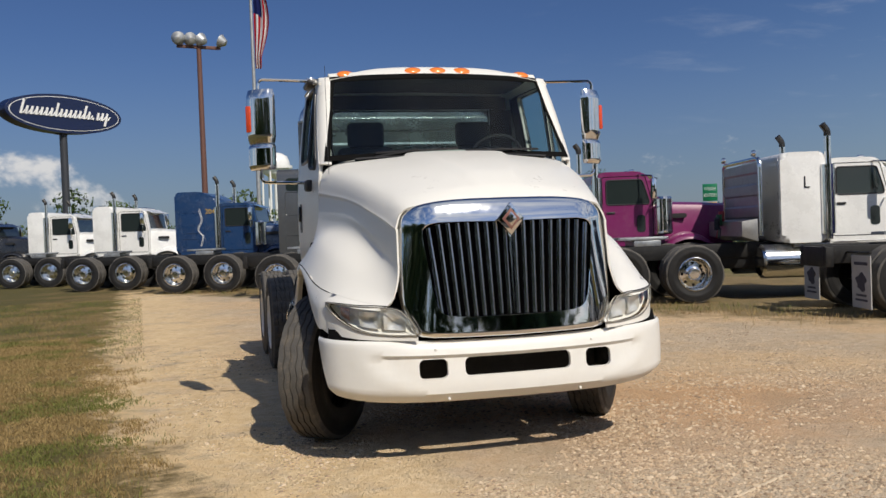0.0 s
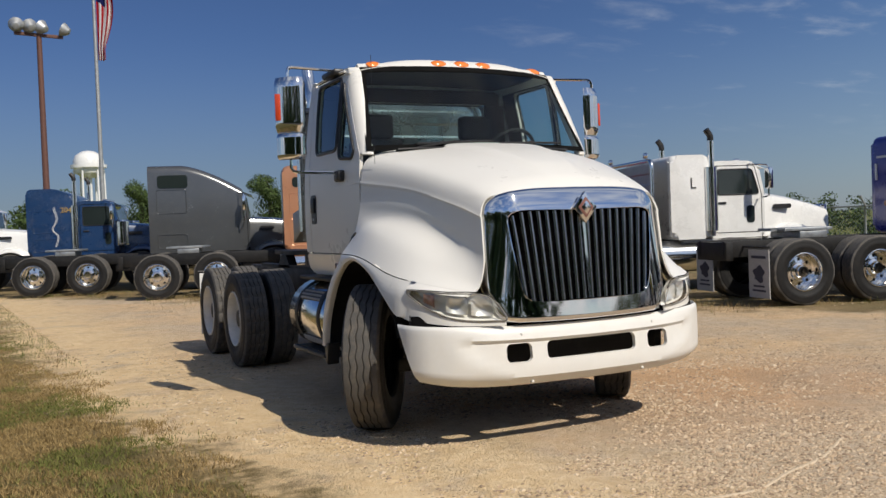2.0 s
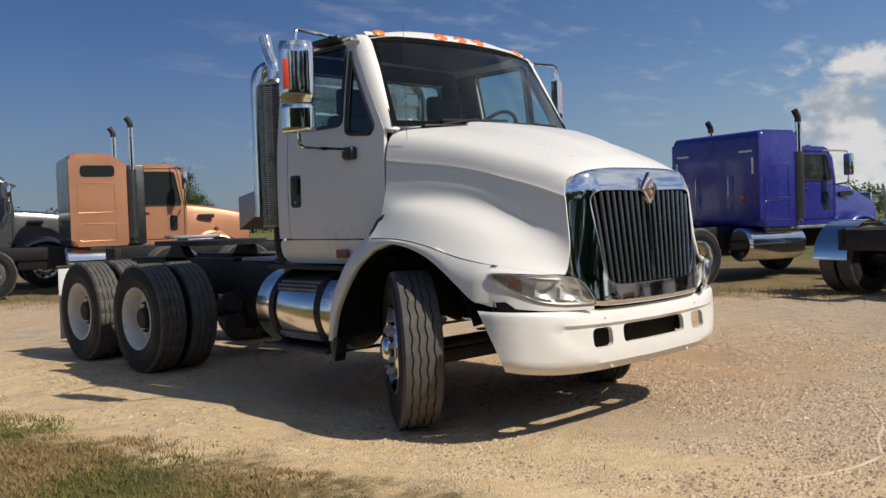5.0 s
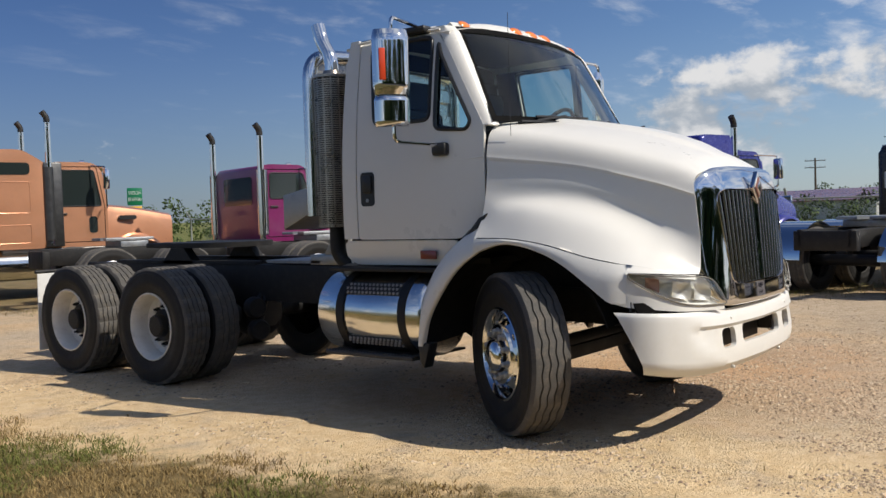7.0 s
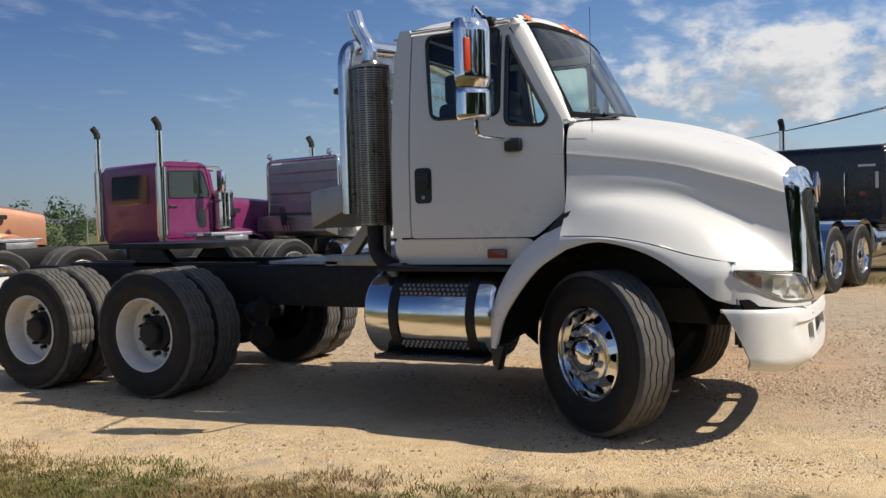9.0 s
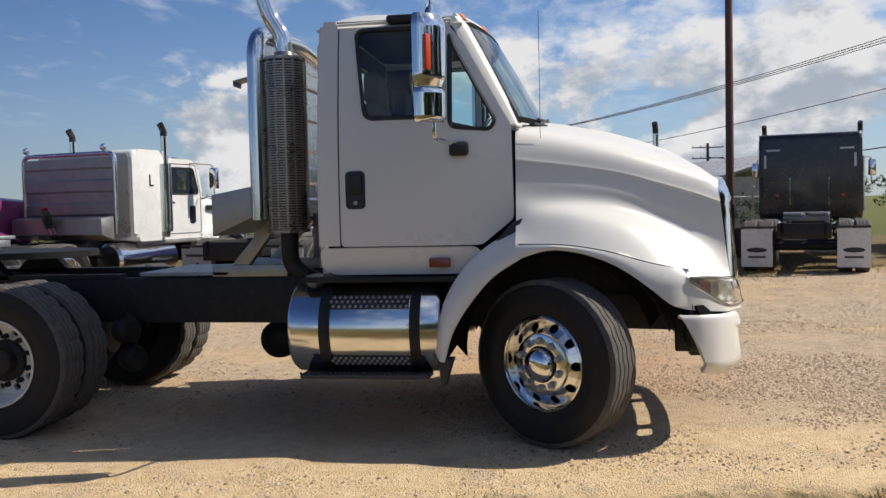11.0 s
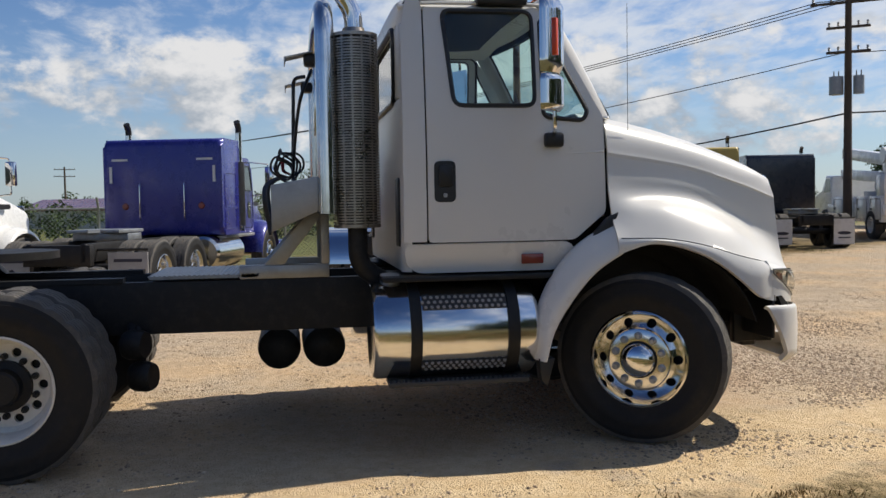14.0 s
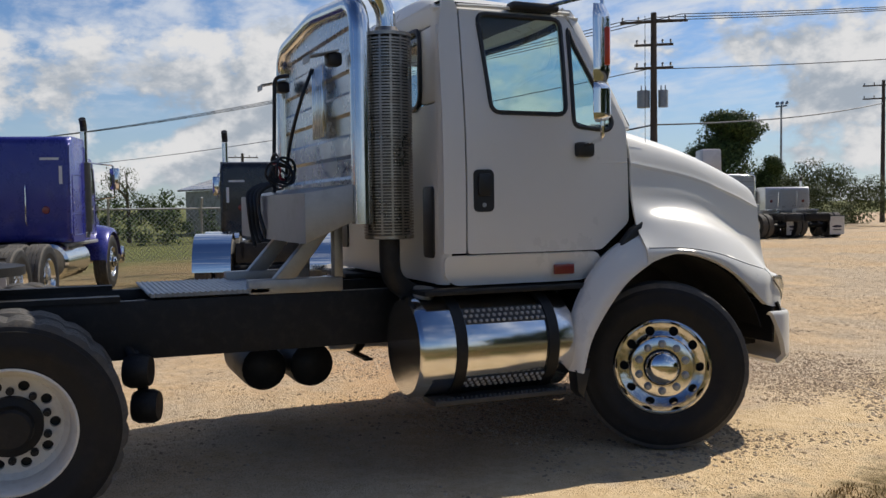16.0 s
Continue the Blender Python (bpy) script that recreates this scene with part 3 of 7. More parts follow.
def hood_row(y, over_wheel):
    zc, xs, zs = knots(HOOD_MID, y), knots(SHOULDER_X, y), knots(SHOULDER_Z, y)
    pts = [(0, y, zc), (xs * 0.5, y, zc - 0.014), (xs, y, zs), (knots(CREASE_X, y), y, knots(CREASE_Z, y))]
    top = spline(pts, 12)
    half = 0.13 + 0.30 * (y + 1.12) / 1.32          # raised middle that widens towards the cowl
    for p in top:
        k = max(0.0, min(1.0, (half + 0.03 - abs(p.x)) / 0.07))
        p.z += 0.026 * k * k * (3 - 2 * k) * max(0.0, min(1.0, (y + 1.06) / 0.25))
    a = Vector((knots(CREASE_X, y) - 0.006, y, knots(CREASE_Z, y) - 0.012))
    b, c = Vector((knots(FLANK_X, y), y, knots(FLANK_Z, y))), Vector((knots(CREST_X, y), y, knots(CREST_Z, y)))
    d, e = Vector((knots(BROW_X, y), y, knots(BROW_Z, y))), Vector((knots(EDGE_X, y), y, knots(ARCH_Z if over_wheel else LAMP_Z, y)))
    e.z = min(e.z, d.z - 0.012)
    # the flank falls nearly upright, sweeps out over the wheel, then drops to the arch
    mid = a.lerp(b, 0.5)
    mid.x = a.x + 0.30 * (b.x - a.x)
    side = spline([a, mid, b, c, d], 8)
    w = max(0.0, min(1.0, (-0.55 - y) / 0.28)) if over_wheel else 0.0      # steeper towards the headlight
    m = Vector((e.x, y, d.z - 0.052))
    p1 = (d.lerp(e, 0.4) + Vector((0.012, 0, 0))).lerp(d.lerp(m, 0.75) + Vector((0.006, 0, 0)), w)
    p2 = (d.lerp(e, 0.75) + Vector((0.008, 0, 0))).lerp(m.lerp(e, 0.2), w)
    drop = [d + Vector((0.004, 0, -0.006)), p1, p2, e, e - Vector((0.04, 0, 0.003))]
    row = top + side + drop
    k = max(0.0, min(1.0, (-0.88 - y) / 0.22))          # the front edge leans with the grille's shell
    for p in row:
        p.y += k * knots([(0.80, -0.04), (0.99, -0.040), (1.485, 0.010), (1.572, 0.022), (1.62, 0.0)], p.z)
    return row


bm = B()
SPLIT = -0.832          # ahead of this the skin ends at the headlight
behind = [hood_row(0.20 + (SPLIT - 0.20) * i / 30, True) for i in range(31)]
ahead = [hood_row(SPLIT + (-1.100 - SPLIT) * i / 12, False) for i in range(13)]
sheet(bm, [r[:-5] for r in behind + ahead[1:]], 0.012)
sheet(bm, [r[-6:] for r in behind + [hood_row(-0.856, True)]], 0.012)
sheet(bm, [r[-6:] for r in ahead], 0.012)
bmesh.ops.remove_doubles(bm, verts=bm.verts, dist=0.0004)
mirrored(bm)
hood = part("hood", bm, WHITE, truck, "white sloping tilt hood with a crease along each side", smooth=50)

for sign in (-1, 1):
    bm = B()      # thin gap line along the fender's brow
    tube(bm, [(sign * (knots(BROW_X, y) + 0.0005), y, knots(BROW_Z, y) - 0.004) for y in [0.18 - 1.02 * i / 30 for i in range(31)]], [0.004] * 28 + [0.003, 0.002, 0.001], 5)
    part("fender_seam", bm, SEAM, hood)
    bm = B()      # leg of the fender behind the wheel
    rows = []
    for i in range(17):
        v = i / 16
        ty, tz = knots([(0, 0.185), (0.3, 0.41), (0.55, 0.57), (0.8, 0.68), (1, 0.705)], v), knots([(0, 1.335), (0.3, 1.20), (0.55, 1.03), (0.8, 0.80), (1, 0.52)], v)
        ay, az = knots([(0, 0.17), (0.3, 0.34), (0.55, 0.48), (0.8, 0.60), (1, 0.655)], v), knots([(0, 1.155), (0.3, 1.045), (0.55, 0.89), (0.8, 0.70), (1, 0.51)], v)
        tx = knots([(0, 1.10), (0.3, 1.12), (0.6, 1.15), (1, 1.17)], v)
        mid = ((tx + 1.225) / 2 + 0.025, (ty + ay) / 2, (tz + az) / 2)
        rows.append([(sign * p[0], p[1], p[2]) for p in spline([(tx - 0.06, ty + 0.012, tz), (tx, ty, tz), mid, (1.215, ay, az), (1.17, ay, az)], 4)])
    sheet(bm, rows, 0.010)
    part("fender_leg", bm, WHITE, truck, smooth=60)
    bm = B()
    prism(bm, [(0.60, 0.53), (0.70, 0.53), (0.685, 0.40), (0.65, 0.36)], *sorted((sign * 1.10, sign * 1.20)), "x", 0.006)
    part("splash_flap", bm, BLACK_TRIM, truck)
    bm = B()      # black rubber wedge between cowl and fender
    prism(bm, [(0.16, 1.40), (0.225, 1.37), (0.33, 1.255), (0.20, 1.26)], *sorted((sign * 1.05, sign * 1.115)), "x", 0.01)
    part("hood_latch", bm, BLACK_TRIM, truck)
    bm = B()      # dark liner inside the arch
    rows = []
    for i in range(25):
        a = radians(-2 + 168 * i / 24)
        ry = 0.66 + 0.09 * i / 24
        ay, az = ry * math.cos(a), 0.52 + (0.63 + 0.07 * i / 24) * math.sin(a)
        rows.append([(sign * 1.165, ay, az + 0.01), (sign * 0.72, ay * 0.98, az + 0.05), (sign * 0.60, ay * 0.9, az - 0.05)])
    sheet(bm, rows, 0.01)
    part("wheel_arch_liner", bm, LINER, truck)

# bumper: bowed in plan, with three openings
BOW_X = [(0, 0.0), (0.5, 0.60), (0.75, 0.92), (0.88, 1.09), (0.95, 1.17), (1, 1.195)]
BOW_Y = [(0, -1.225), (0.5, -1.195), (0.75, -1.125), (0.88, -1.025), (0.95, -0.91), (1, -0.785)]


def bumper_y(x):
    lo, hi = 0.0, 1.0
    for _ in range(24):
        m = (lo + hi) / 2
        lo, hi = (m, hi) if knots(BOW_X, m) < abs(x) else (lo, m)
    return knots(BOW_Y, lo)


BUMPER_SLOTS = [(-0.625, -0.445, 0.535, 0.655), (-0.335, 0.37, 0.540, 0.655), (0.48, 0.66, 0.535, 0.655)]


def build_bumper():
    bm = B()
    fs = [0, 0.03, 0.09, 0.16, 0.24, 0.30, 0.40, 0.52, 0.64, 0.72, 0.78, 0.86, 0.93, 0.97, 1.0]
    rows = []
    for i in range(-44, 45):
        u = i / 44
        a = abs(u)
        flat = max(0.0, min(1.0, (a - 0.55) / 0.33))
        zb, zt = 0.375 + 0.055 * a ** 4, 0.762 + 0.035 * a ** 2
        row = []
        for f in fs:
            reach = a * (1.0 - 0.075 * (1 - f) * a ** 3)          # the lower edge ends short of the upper one
            x, y = math.copysign(knots(BOW_X, reach), u), knots(BOW_Y, reach)
            bulge = 0.045 * math.sin(math.pi * f) ** 0.7 * (1 - 0.85 * flat * flat * (3 - 2 * flat))
            fade = max(0.0, min(1.0, (f - 0.14) / 0.40))              # a step above, running out below
            lens = 0.026 * (fade if f < 0.75 else 0) * max(0.0, min(1.0, (0.78 - a - 0.9 * max(0.0, 0.72 - f) ** 2) * 9))
            tuck = 0.10 * max(0.0, 0.14 - f) * 4 + 0.02 * max(0.0, f - 0.96) * 20
            k = bulge - lens - tuck
            out = Vector((u * a * 0.9, -1, 0)).normalized()
            row.append((x + out.x * k, y + out.y * k, zb + (zt - zb) * f))
        rows.append(row)
    sheet(bm, rows, 0.03)
    b = part("bumper", bm, WHITE_BUMPER, truck, "white painted steel bumper with three openings", smooth=40)
    cut = B()
    for x0, x1, z0, z1 in BUMPER_SLOTS:
        prism(cut, rounded(x1 - x0, z1 - z0, 0.035, 4, (x0 + x1) / 2, (z0 + z1) / 2), -1.5, -1.0, "y")
    cutter = part("cutter", cut, WHITE_BUMPER)
    mod = b.modifiers.new("slots", "BOOLEAN")
    mod.object, mod.operation, mod.solver = cutter, "DIFFERENCE", "EXACT"
    bpy.context.view_layer.update()
    done = bpy.data.meshes.new_from_object(b.evaluated_get(bpy.context.evaluated_depsgraph_get()))
    b.modifiers.clear()
    b.data = done
    b.data.set_sharp_from_angle(angle=radians(40))
    bpy.data.objects.remove(cutter)
    for x, z in ((-0.52, 0.715), (0.52, 0.715), (-0.44, 0.40), (0.44, 0.40)):
        bm = B()
        lathe(bm, [(0.0, -0.005), (0.006, -0.0045), (0.010, 0.0), (0.010, 0.02)], 12, pose(x, bumper_y(x) - (0.026 if z > 0.5 else 0.003), z, 0, 0, 90))
        part("bumper_bolt", bm, WHITE_BUMPER, b)
    return b


bumper = build_bumper()
for s in (-1, 1):
    bm = B()
    box(bm, *sorted((s * 0.66, s * 0.72)), -1.08, -0.80, 0.50, 0.80, 0.01)
    part("frame_horn", bm, BLACK, truck)
    # black sheet added to block sunlight between bumper end and fender
    bm = B()
    box(bm, *sorted((s * 0.74, s * 1.135)), -0.865, -0.845, 0.58, 0.86, 0.006)
    part("splash_panel", bm, BLACK, truck)
# black box added behind the bumper's openings to make them look dark
bm = B()
box(bm, -0.64, 0.64, -1.0, -0.90, 0.46, 0.85, 0.01)
part("radiator", bm, BLACK, truck)
bm = B()    # black sheet standing for the shade in the gap between bumper and nose
sheet(bm, [[(x, bumper_y(x) + 0.05, 0.74 + 0.03 * (abs(x) / 1.19) ** 2), (x, bumper_y(x) + 0.085, 0.85)] for x in [-1.14 + 2.28 * i / 40 for i in range(41)]], 0.02)
part("bumper_seal", bm, SEAM, truck)

# grille: chrome surround, dark mesh behind, upright chrome bars, diamond badge
def surround_half(u):
    """Outline of the chrome surround, u from 0 (top middle) to 1 (bottom middle), right half: (x, z)."""
    return knots([(0, 0.0), (0.16, 0.37), (0.28, 0.585), (0.36, 0.680), (0.46, 0.704), (0.62, 0.708), (0.76, 0.703), (0.84, 0.665), (0.90, 0.605), (0.94, 0.40), (1, 0.0)], u), \
        knots([(0, 1.652), (0.16, 1.645), (0.28, 1.612), (0.36, 1.545), (0.46, 1.40), (0.62, 1.15), (0.76, 0.985), (0.84, 0.875), (0.90, 0.80), (0.94, 0.786), (1, 0.780)], u)


def opening_half(u):
    return knots([(0, 0.0), (0.16, 0.34), (0.28, 0.50), (0.36, 0.560), (0.46, 0.560), (0.62, 0.530), (0.76, 0.500), (0.84, 0.455), (0.90, 0.34), (1, 0.0)], u), \
        knots([(0, 1.50), (0.16, 1.505), (0.28, 1.50), (0.36, 1.465), (0.46, 1.37), (0.62, 1.14), (0.76, 0.985), (0.84, 0.930), (0.90, 0.91), (1, 0.905)], u)


def nose_y(x, z):
    """A front that stays nearly flat across the bars and rounds back to the hood past them."""
    back = 0.118 * (0.62 + 0.38 * max(0.0, min(1.0, (z - 0.95) / 0.5)))
    return -1.250 + 0.075 * (z - 0.9) + 0.018 * (x / 0.55) ** 2 + back * max(0.0, (abs(x) - 0.49) / 0.215) ** 1.7 + 0.60 * max(0.0, z - 1.50) ** 1.35


grille = new("grille")
grille.parent = truck
bm = B()
rows = []
for i in range(61):
    u = i / 60
    (ox, oz), (ix, iz) = surround_half(u), opening_half(u)
    line = [(ox * 0.985, nose_y(ox, oz) + 0.20, oz - 0.01 * (oz - 1.2))]
    for k in range(9):
        v = k / 8
        x, z = ox + (ix - ox) * v, oz + (iz - oz) * v
        line.append((x, nose_y(x, z) + (0.006 if k == 0 else 0.0), z))
    line.append((ix * 0.995, nose_y(ix, iz) + 0.030, iz * 0.999))
    rows.append(line)
sheet(bm, rows)
mirrored(bm)
part("grille_surround", bm, CHROME, grille, "mirror-bright chrome grille surround", smooth=80)
bm = B()
sheet(bm, [[(x, nose_y(x, z) + 0.07, z) for z in (0.88, 1.1, 1.3, 1.53)] for x in [-0.6 + 1.2 * i / 12 for i in range(13)]], 0.01)
part("grille_mesh", bm, SEAM, grille)
BARS = 18
for i in range(BARS):
    f = (i + 0.5) / BARS * 2 - 1
    bm = B()
    xt, xb = f * 0.560, f * 0.500
    zt = 1.498 - 0.035 * max(0, abs(f) - 0.8) * 5
    zb = 0.912 + 0.035 * max(0, abs(f) - 0.8) * 5
    line = []
    for k in range(7):
        v = k / 6
        x, z = xt + (xb - xt) * v, zt + (zb - zt) * v
        line.append((x, nose_y(x, z) + 0.012, z))
    half = 0.0165          # broad blades with a rounded front
    sheet(bm, [[(p[0] + dx * half, p[1] + dy, p[2]) for dx, dy in ((-1.0, 0.034), (-1.0, 0.008), (-0.93, 0.001), (-0.80, -0.0025), (0.0, -0.0038), (0.80, -0.0025), (0.93, 0.001), (1.0, 0.008), (1.0, 0.034))] for p in line])
    part("grille_bar", bm, BLADE, grille, "darkened chrome upright blade", smooth=60)
bm = B()
sheet(bm, [[(x * k, nose_y(x, z) - 0.004, z + dz) for k, dz in ((1.004, 0.0), (0.996, -0.002 if z > 1.2 else 0.002))] for x, z in [opening_half(i / 40) for i in range(41)]], 0.005)
mirrored(bm)
part("grille_trim", bm, CHROME, grille)
badge = new("badge")
badge.parent = truck
for nm, s, d, mt in (("badge_frame", 1.0, 0.0, CHROME), ("badge_face", 0.66, -0.008, principled("badge brown", (0.22, 0.10, 0.08), 0.4, 0.0)), ("badge_mark", 0.46, -0.012, POLISHED)):
    bm = B()
    yb = nose_y(0, 1.50) - 0.028 + d
    prism(bm, [(0.0, 1.512 + 0.105 * s), (0.09 * s, 1.512), (0.0, 1.512 - 0.105 * s), (-0.09 * s, 1.512)], yb, yb + 0.03, "y", 0.006)
    part(nm, bm, mt, badge)
bm = B()
sheet(bm, [[(-w_, nose_y(0, z) + 0.006, z), (0.0, nose_y(0, z) - 0.010, z), (w_, nose_y(0, z) + 0.006, z)] for w_, z in ((0.014, 1.43), (0.009, 1.36), (0.008, 1.2), (0.007, 1.05), (0.006, 0.915))], 0.004)
part("badge_spear", bm, CHROME, badge)

# headlights that wrap round the corners
def lamp_at(u, v, s, off=0.0):
    """u runs outwards from the grille, v up."""
    x = knots([(0, 0.630), (0.12, 0.705), (0.3, 0.80), (0.6, 0.955), (0.85, 1.07), (1, 1.125)], u)
    y = knots([(0, -1.210), (0.12, -1.175), (0.3, -1.13), (0.6, -1.055), (0.85, -0.94), (1, -0.835)], u)
    lo = knots([(0, 0.812), (0.3, 0.816), (0.6, 0.845), (0.85, 0.920), (1, 0.995)], u)
    hi = knots([(0, 0.838), (0.06, 0.905), (0.15, 0.963), (0.3, 0.985), (0.6, 0.996), (0.85, 1.012), (1, 1.020)], u)
    z = lo + (hi - lo) * v
    bul = 0.025 * math.sin(math.pi * v) * math.sin(math.pi * min(1, u + 0.1))
    k = Vector((x - 0.6, y + 0.4, 0)).normalized()
    return (s * (x + k.x * (bul + off)), y + k.y * (bul + off), z)


INDICATOR = principled("smoky amber reflector", (0.48, 0.27, 0.20), 0.25, 0.2)
LAMP_EDGE = principled("grey lamp gasket", (0.20, 0.19, 0.17), 0.5)
CHROME_DISH = principled("headlamp reflector", (0.80, 0.80, 0.78), 0.32, 0.55, 0.05, 0.0)
for s in (-1, 1):
    lamp = new("headlight")
    lamp.parent = truck
    bm = B()
    sheet(bm, [[lamp_at(i / 20, j / 8, s, 0.024) for j in range(9)] for i in range(21)])
    o = part("lens", bm, LENS, lamp, "slightly hazy clear plastic lens", smooth=60)
    o.visible_shadow = False
    bm = B()
    sheet(bm, [[lamp_at(i / 20, j / 8, s, -0.07 + 0.05 * (abs(j - 4) / 4) ** 2) for j in range(9)] for i in range(21)])
    part("housing", bm, principled("grey lamp housing", (0.80, 0.79, 0.74), 0.40, 0.0, 0.05) if s < 0 else bpy.data.materials["grey lamp housing"], lamp, smooth=60)
    for u0, u1, mt, nm in ((0.10, 0.34, CHROME_DISH, "reflector"), (0.38, 0.62, CHROME_DISH, "reflector"), (0.74, 0.86, INDICATOR, "indicator")):
        bm = B()
        sheet(bm, [[lamp_at(u0 + (u1 - u0) * i / 8, 0.18 + 0.62 * j / 6, s, -0.025 - 0.03 * (1 - ((i - 4) / 4) ** 2) * (1 - ((j - 3) / 3) ** 2)) for j in range(7)] for i in range(9)])
        part(nm, bm, mt, lamp, smooth=60)
    bm = B()
    edge = [lamp_at(i / 20, 0, s, 0.024) for i in range(21)] + [lamp_at(1, j / 6, s, 0.024) for j in range(1, 6)] + [lamp_at(1 - i / 20, 1, s, 0.024) for i in range(21)] + [lamp_at(0, 1 - j / 6, s, 0.024) for j in range(1, 7)]
    tube(bm, edge, 0.0045, 6, False)
    part("lamp_bezel", bm, LAMP_EDGE, lamp, smooth=60)
    bm = B()      # painted panel between lamp and bumper
    sheet(bm, [[lamp_at(i / 20, 0, s, 0.017), Vector((lamp_at(i / 20, 0, s, 0.020)[0], lamp_at(i / 20, 0, s, 0.020)[1], knots([(0, 0.778), (0.3, 0.782), (0.6, 0.792), (1, 0.822)], i / 20)))] for i in range(21)] + [[Vector((s * 1.150, -0.80, 1.0)), Vector((s * 1.150, -0.80, 0.832))], [Vector((s * 1.165, -0.765, 0.96)), Vector((s * 1.165, -0.765, 0.845))]], 0.01)
    part("lamp_panel", bm, WHITE, truck, smooth=60)
    bm = B()      # the gap line goes on above the lamp
    tube(bm, [lamp_at(1 - 0.92 * i / 24, 1.06, s, 0.020) for i in range(25)], 0.0035, 5)
    part("lamp_seam", bm, SEAM, truck)

# ---- cab ----
def cab_x(z, y=1.0):
    """Half width of the cab at height z."""
    return knots([(1.04, 1.015), (1.12, 1.05), (1.5, 1.068), (1.95, 1.055), (2.35, 1.012), (2.66, 0.965)], z) - 0.035 * max(0.0, (0.75 - y) / 0.55) ** 1.3


def pillar_y(z):
    """The windscreen's slanted edge as seen from the side."""
    return knots([(1.95, 0.155), (2.02, 0.19), (2.62, 0.50), (2.70, 0.56), (2.78, 0.70)], z)


def panel(bm, outline, s, off=0.0, thick=0.02, holes=()):
    """A cab side panel from an outline in (y, z), laid on the cab's curved side, with window openings."""
    fill = B()
    loops = [outline, *holes]
    es = []
    for lp in loops:
        vs = [fill.verts.new((0, y, z)) for y, z in lp]
        es += [fill.edges.new((vs[i], vs[(i + 1) % len(vs)])) for i in range(len(vs))]
    r = bmesh.ops.triangle_fill(fill, use_beauty=True, edges=es)
    bmesh.ops.subdivide_edges(fill, edges=[e for e in fill.edges if e.calc_length() > 0.3], cuts=2, use_grid_fill=True)
    bmesh.ops.triangulate(fill, faces=fill.faces)
    for v in fill.verts:
        v.co.x = s * (cab_x(v.co.z, v.co.y) + off)
    bmesh.ops.recalc_face_normals(fill, faces=fill.faces)
    if thick:
        bmesh.ops.solidify(fill, geom=fill.faces[:], thickness=thick)
    me = bpy.data.meshes.new("tmp")
    fill.to_mesh(me)
    fill.free()
    bm.from_mesh(me)
    bpy.data.meshes.remove(me)
    return bm


def dense(pts, step=0.08):
    out = []
    for a, b in zip(pts, pts[1:] + pts[:1]):
        k = max(1, int(math.hypot(b[0] - a[0], b[1] - a[1]) / step))
        out += [(a[0] + (b[0] - a[0]) * i / k, a[1] + (b[1] - a[1]) * i / k) for i in range(k)]
    return out


def soft(pts, r=0.05, seg=4):
    """A closed outline with rounded corners."""
    v = [Vector((p[0], p[1])) for p in pts]
    out = []
    for i, b in enumerate(v):
        a, c = v[i - 1], v[(i + 1) % len(v)]
        k = min(r, (a - b).length * 0.45, (c - b).length * 0.45)
        s, e = b + (a - b).normalized() * k, b + (c - b).normalized() * k
        out += [tuple(s.lerp(b, u).lerp(b.lerp(e, u), u)) for u in (j / seg for j in range(seg + 1))]
    return out


DOOR = [(1.335, 1.235), (1.335, 2.655), (0.625, 2.655), (pillar_y(2.5) + 0.085, 2.52), (pillar_y(2.05) + 0.06, 2.06), (0.225, 1.99), (0.215, 1.40), (0.42, 1.235)]
WIN_MAIN = soft([(1.225, 2.635), (0.665, 2.635), (0.665, 2.055), (1.165, 2.055)], 0.06)
WIN_VENT = soft([(0.615, 2.60), (pillar_y(2.5) + 0.15, 2.50), (0.325, 2.02), (0.36, 1.965), (0.615, 1.985)], 0.05)
REAR_SIDE = [(1.345, 1.24), (1.345, 2.66), (1.36, 2.70), (1.44, 2.70), (1.475, 2.5), (1.485, 1.24)]
SILL = soft([(1.485, 1.225), (1.47, 1.10), (1.40, 1.05), (0.52, 1.05), (0.40, 1.14), (0.45, 1.225)], 0.05)

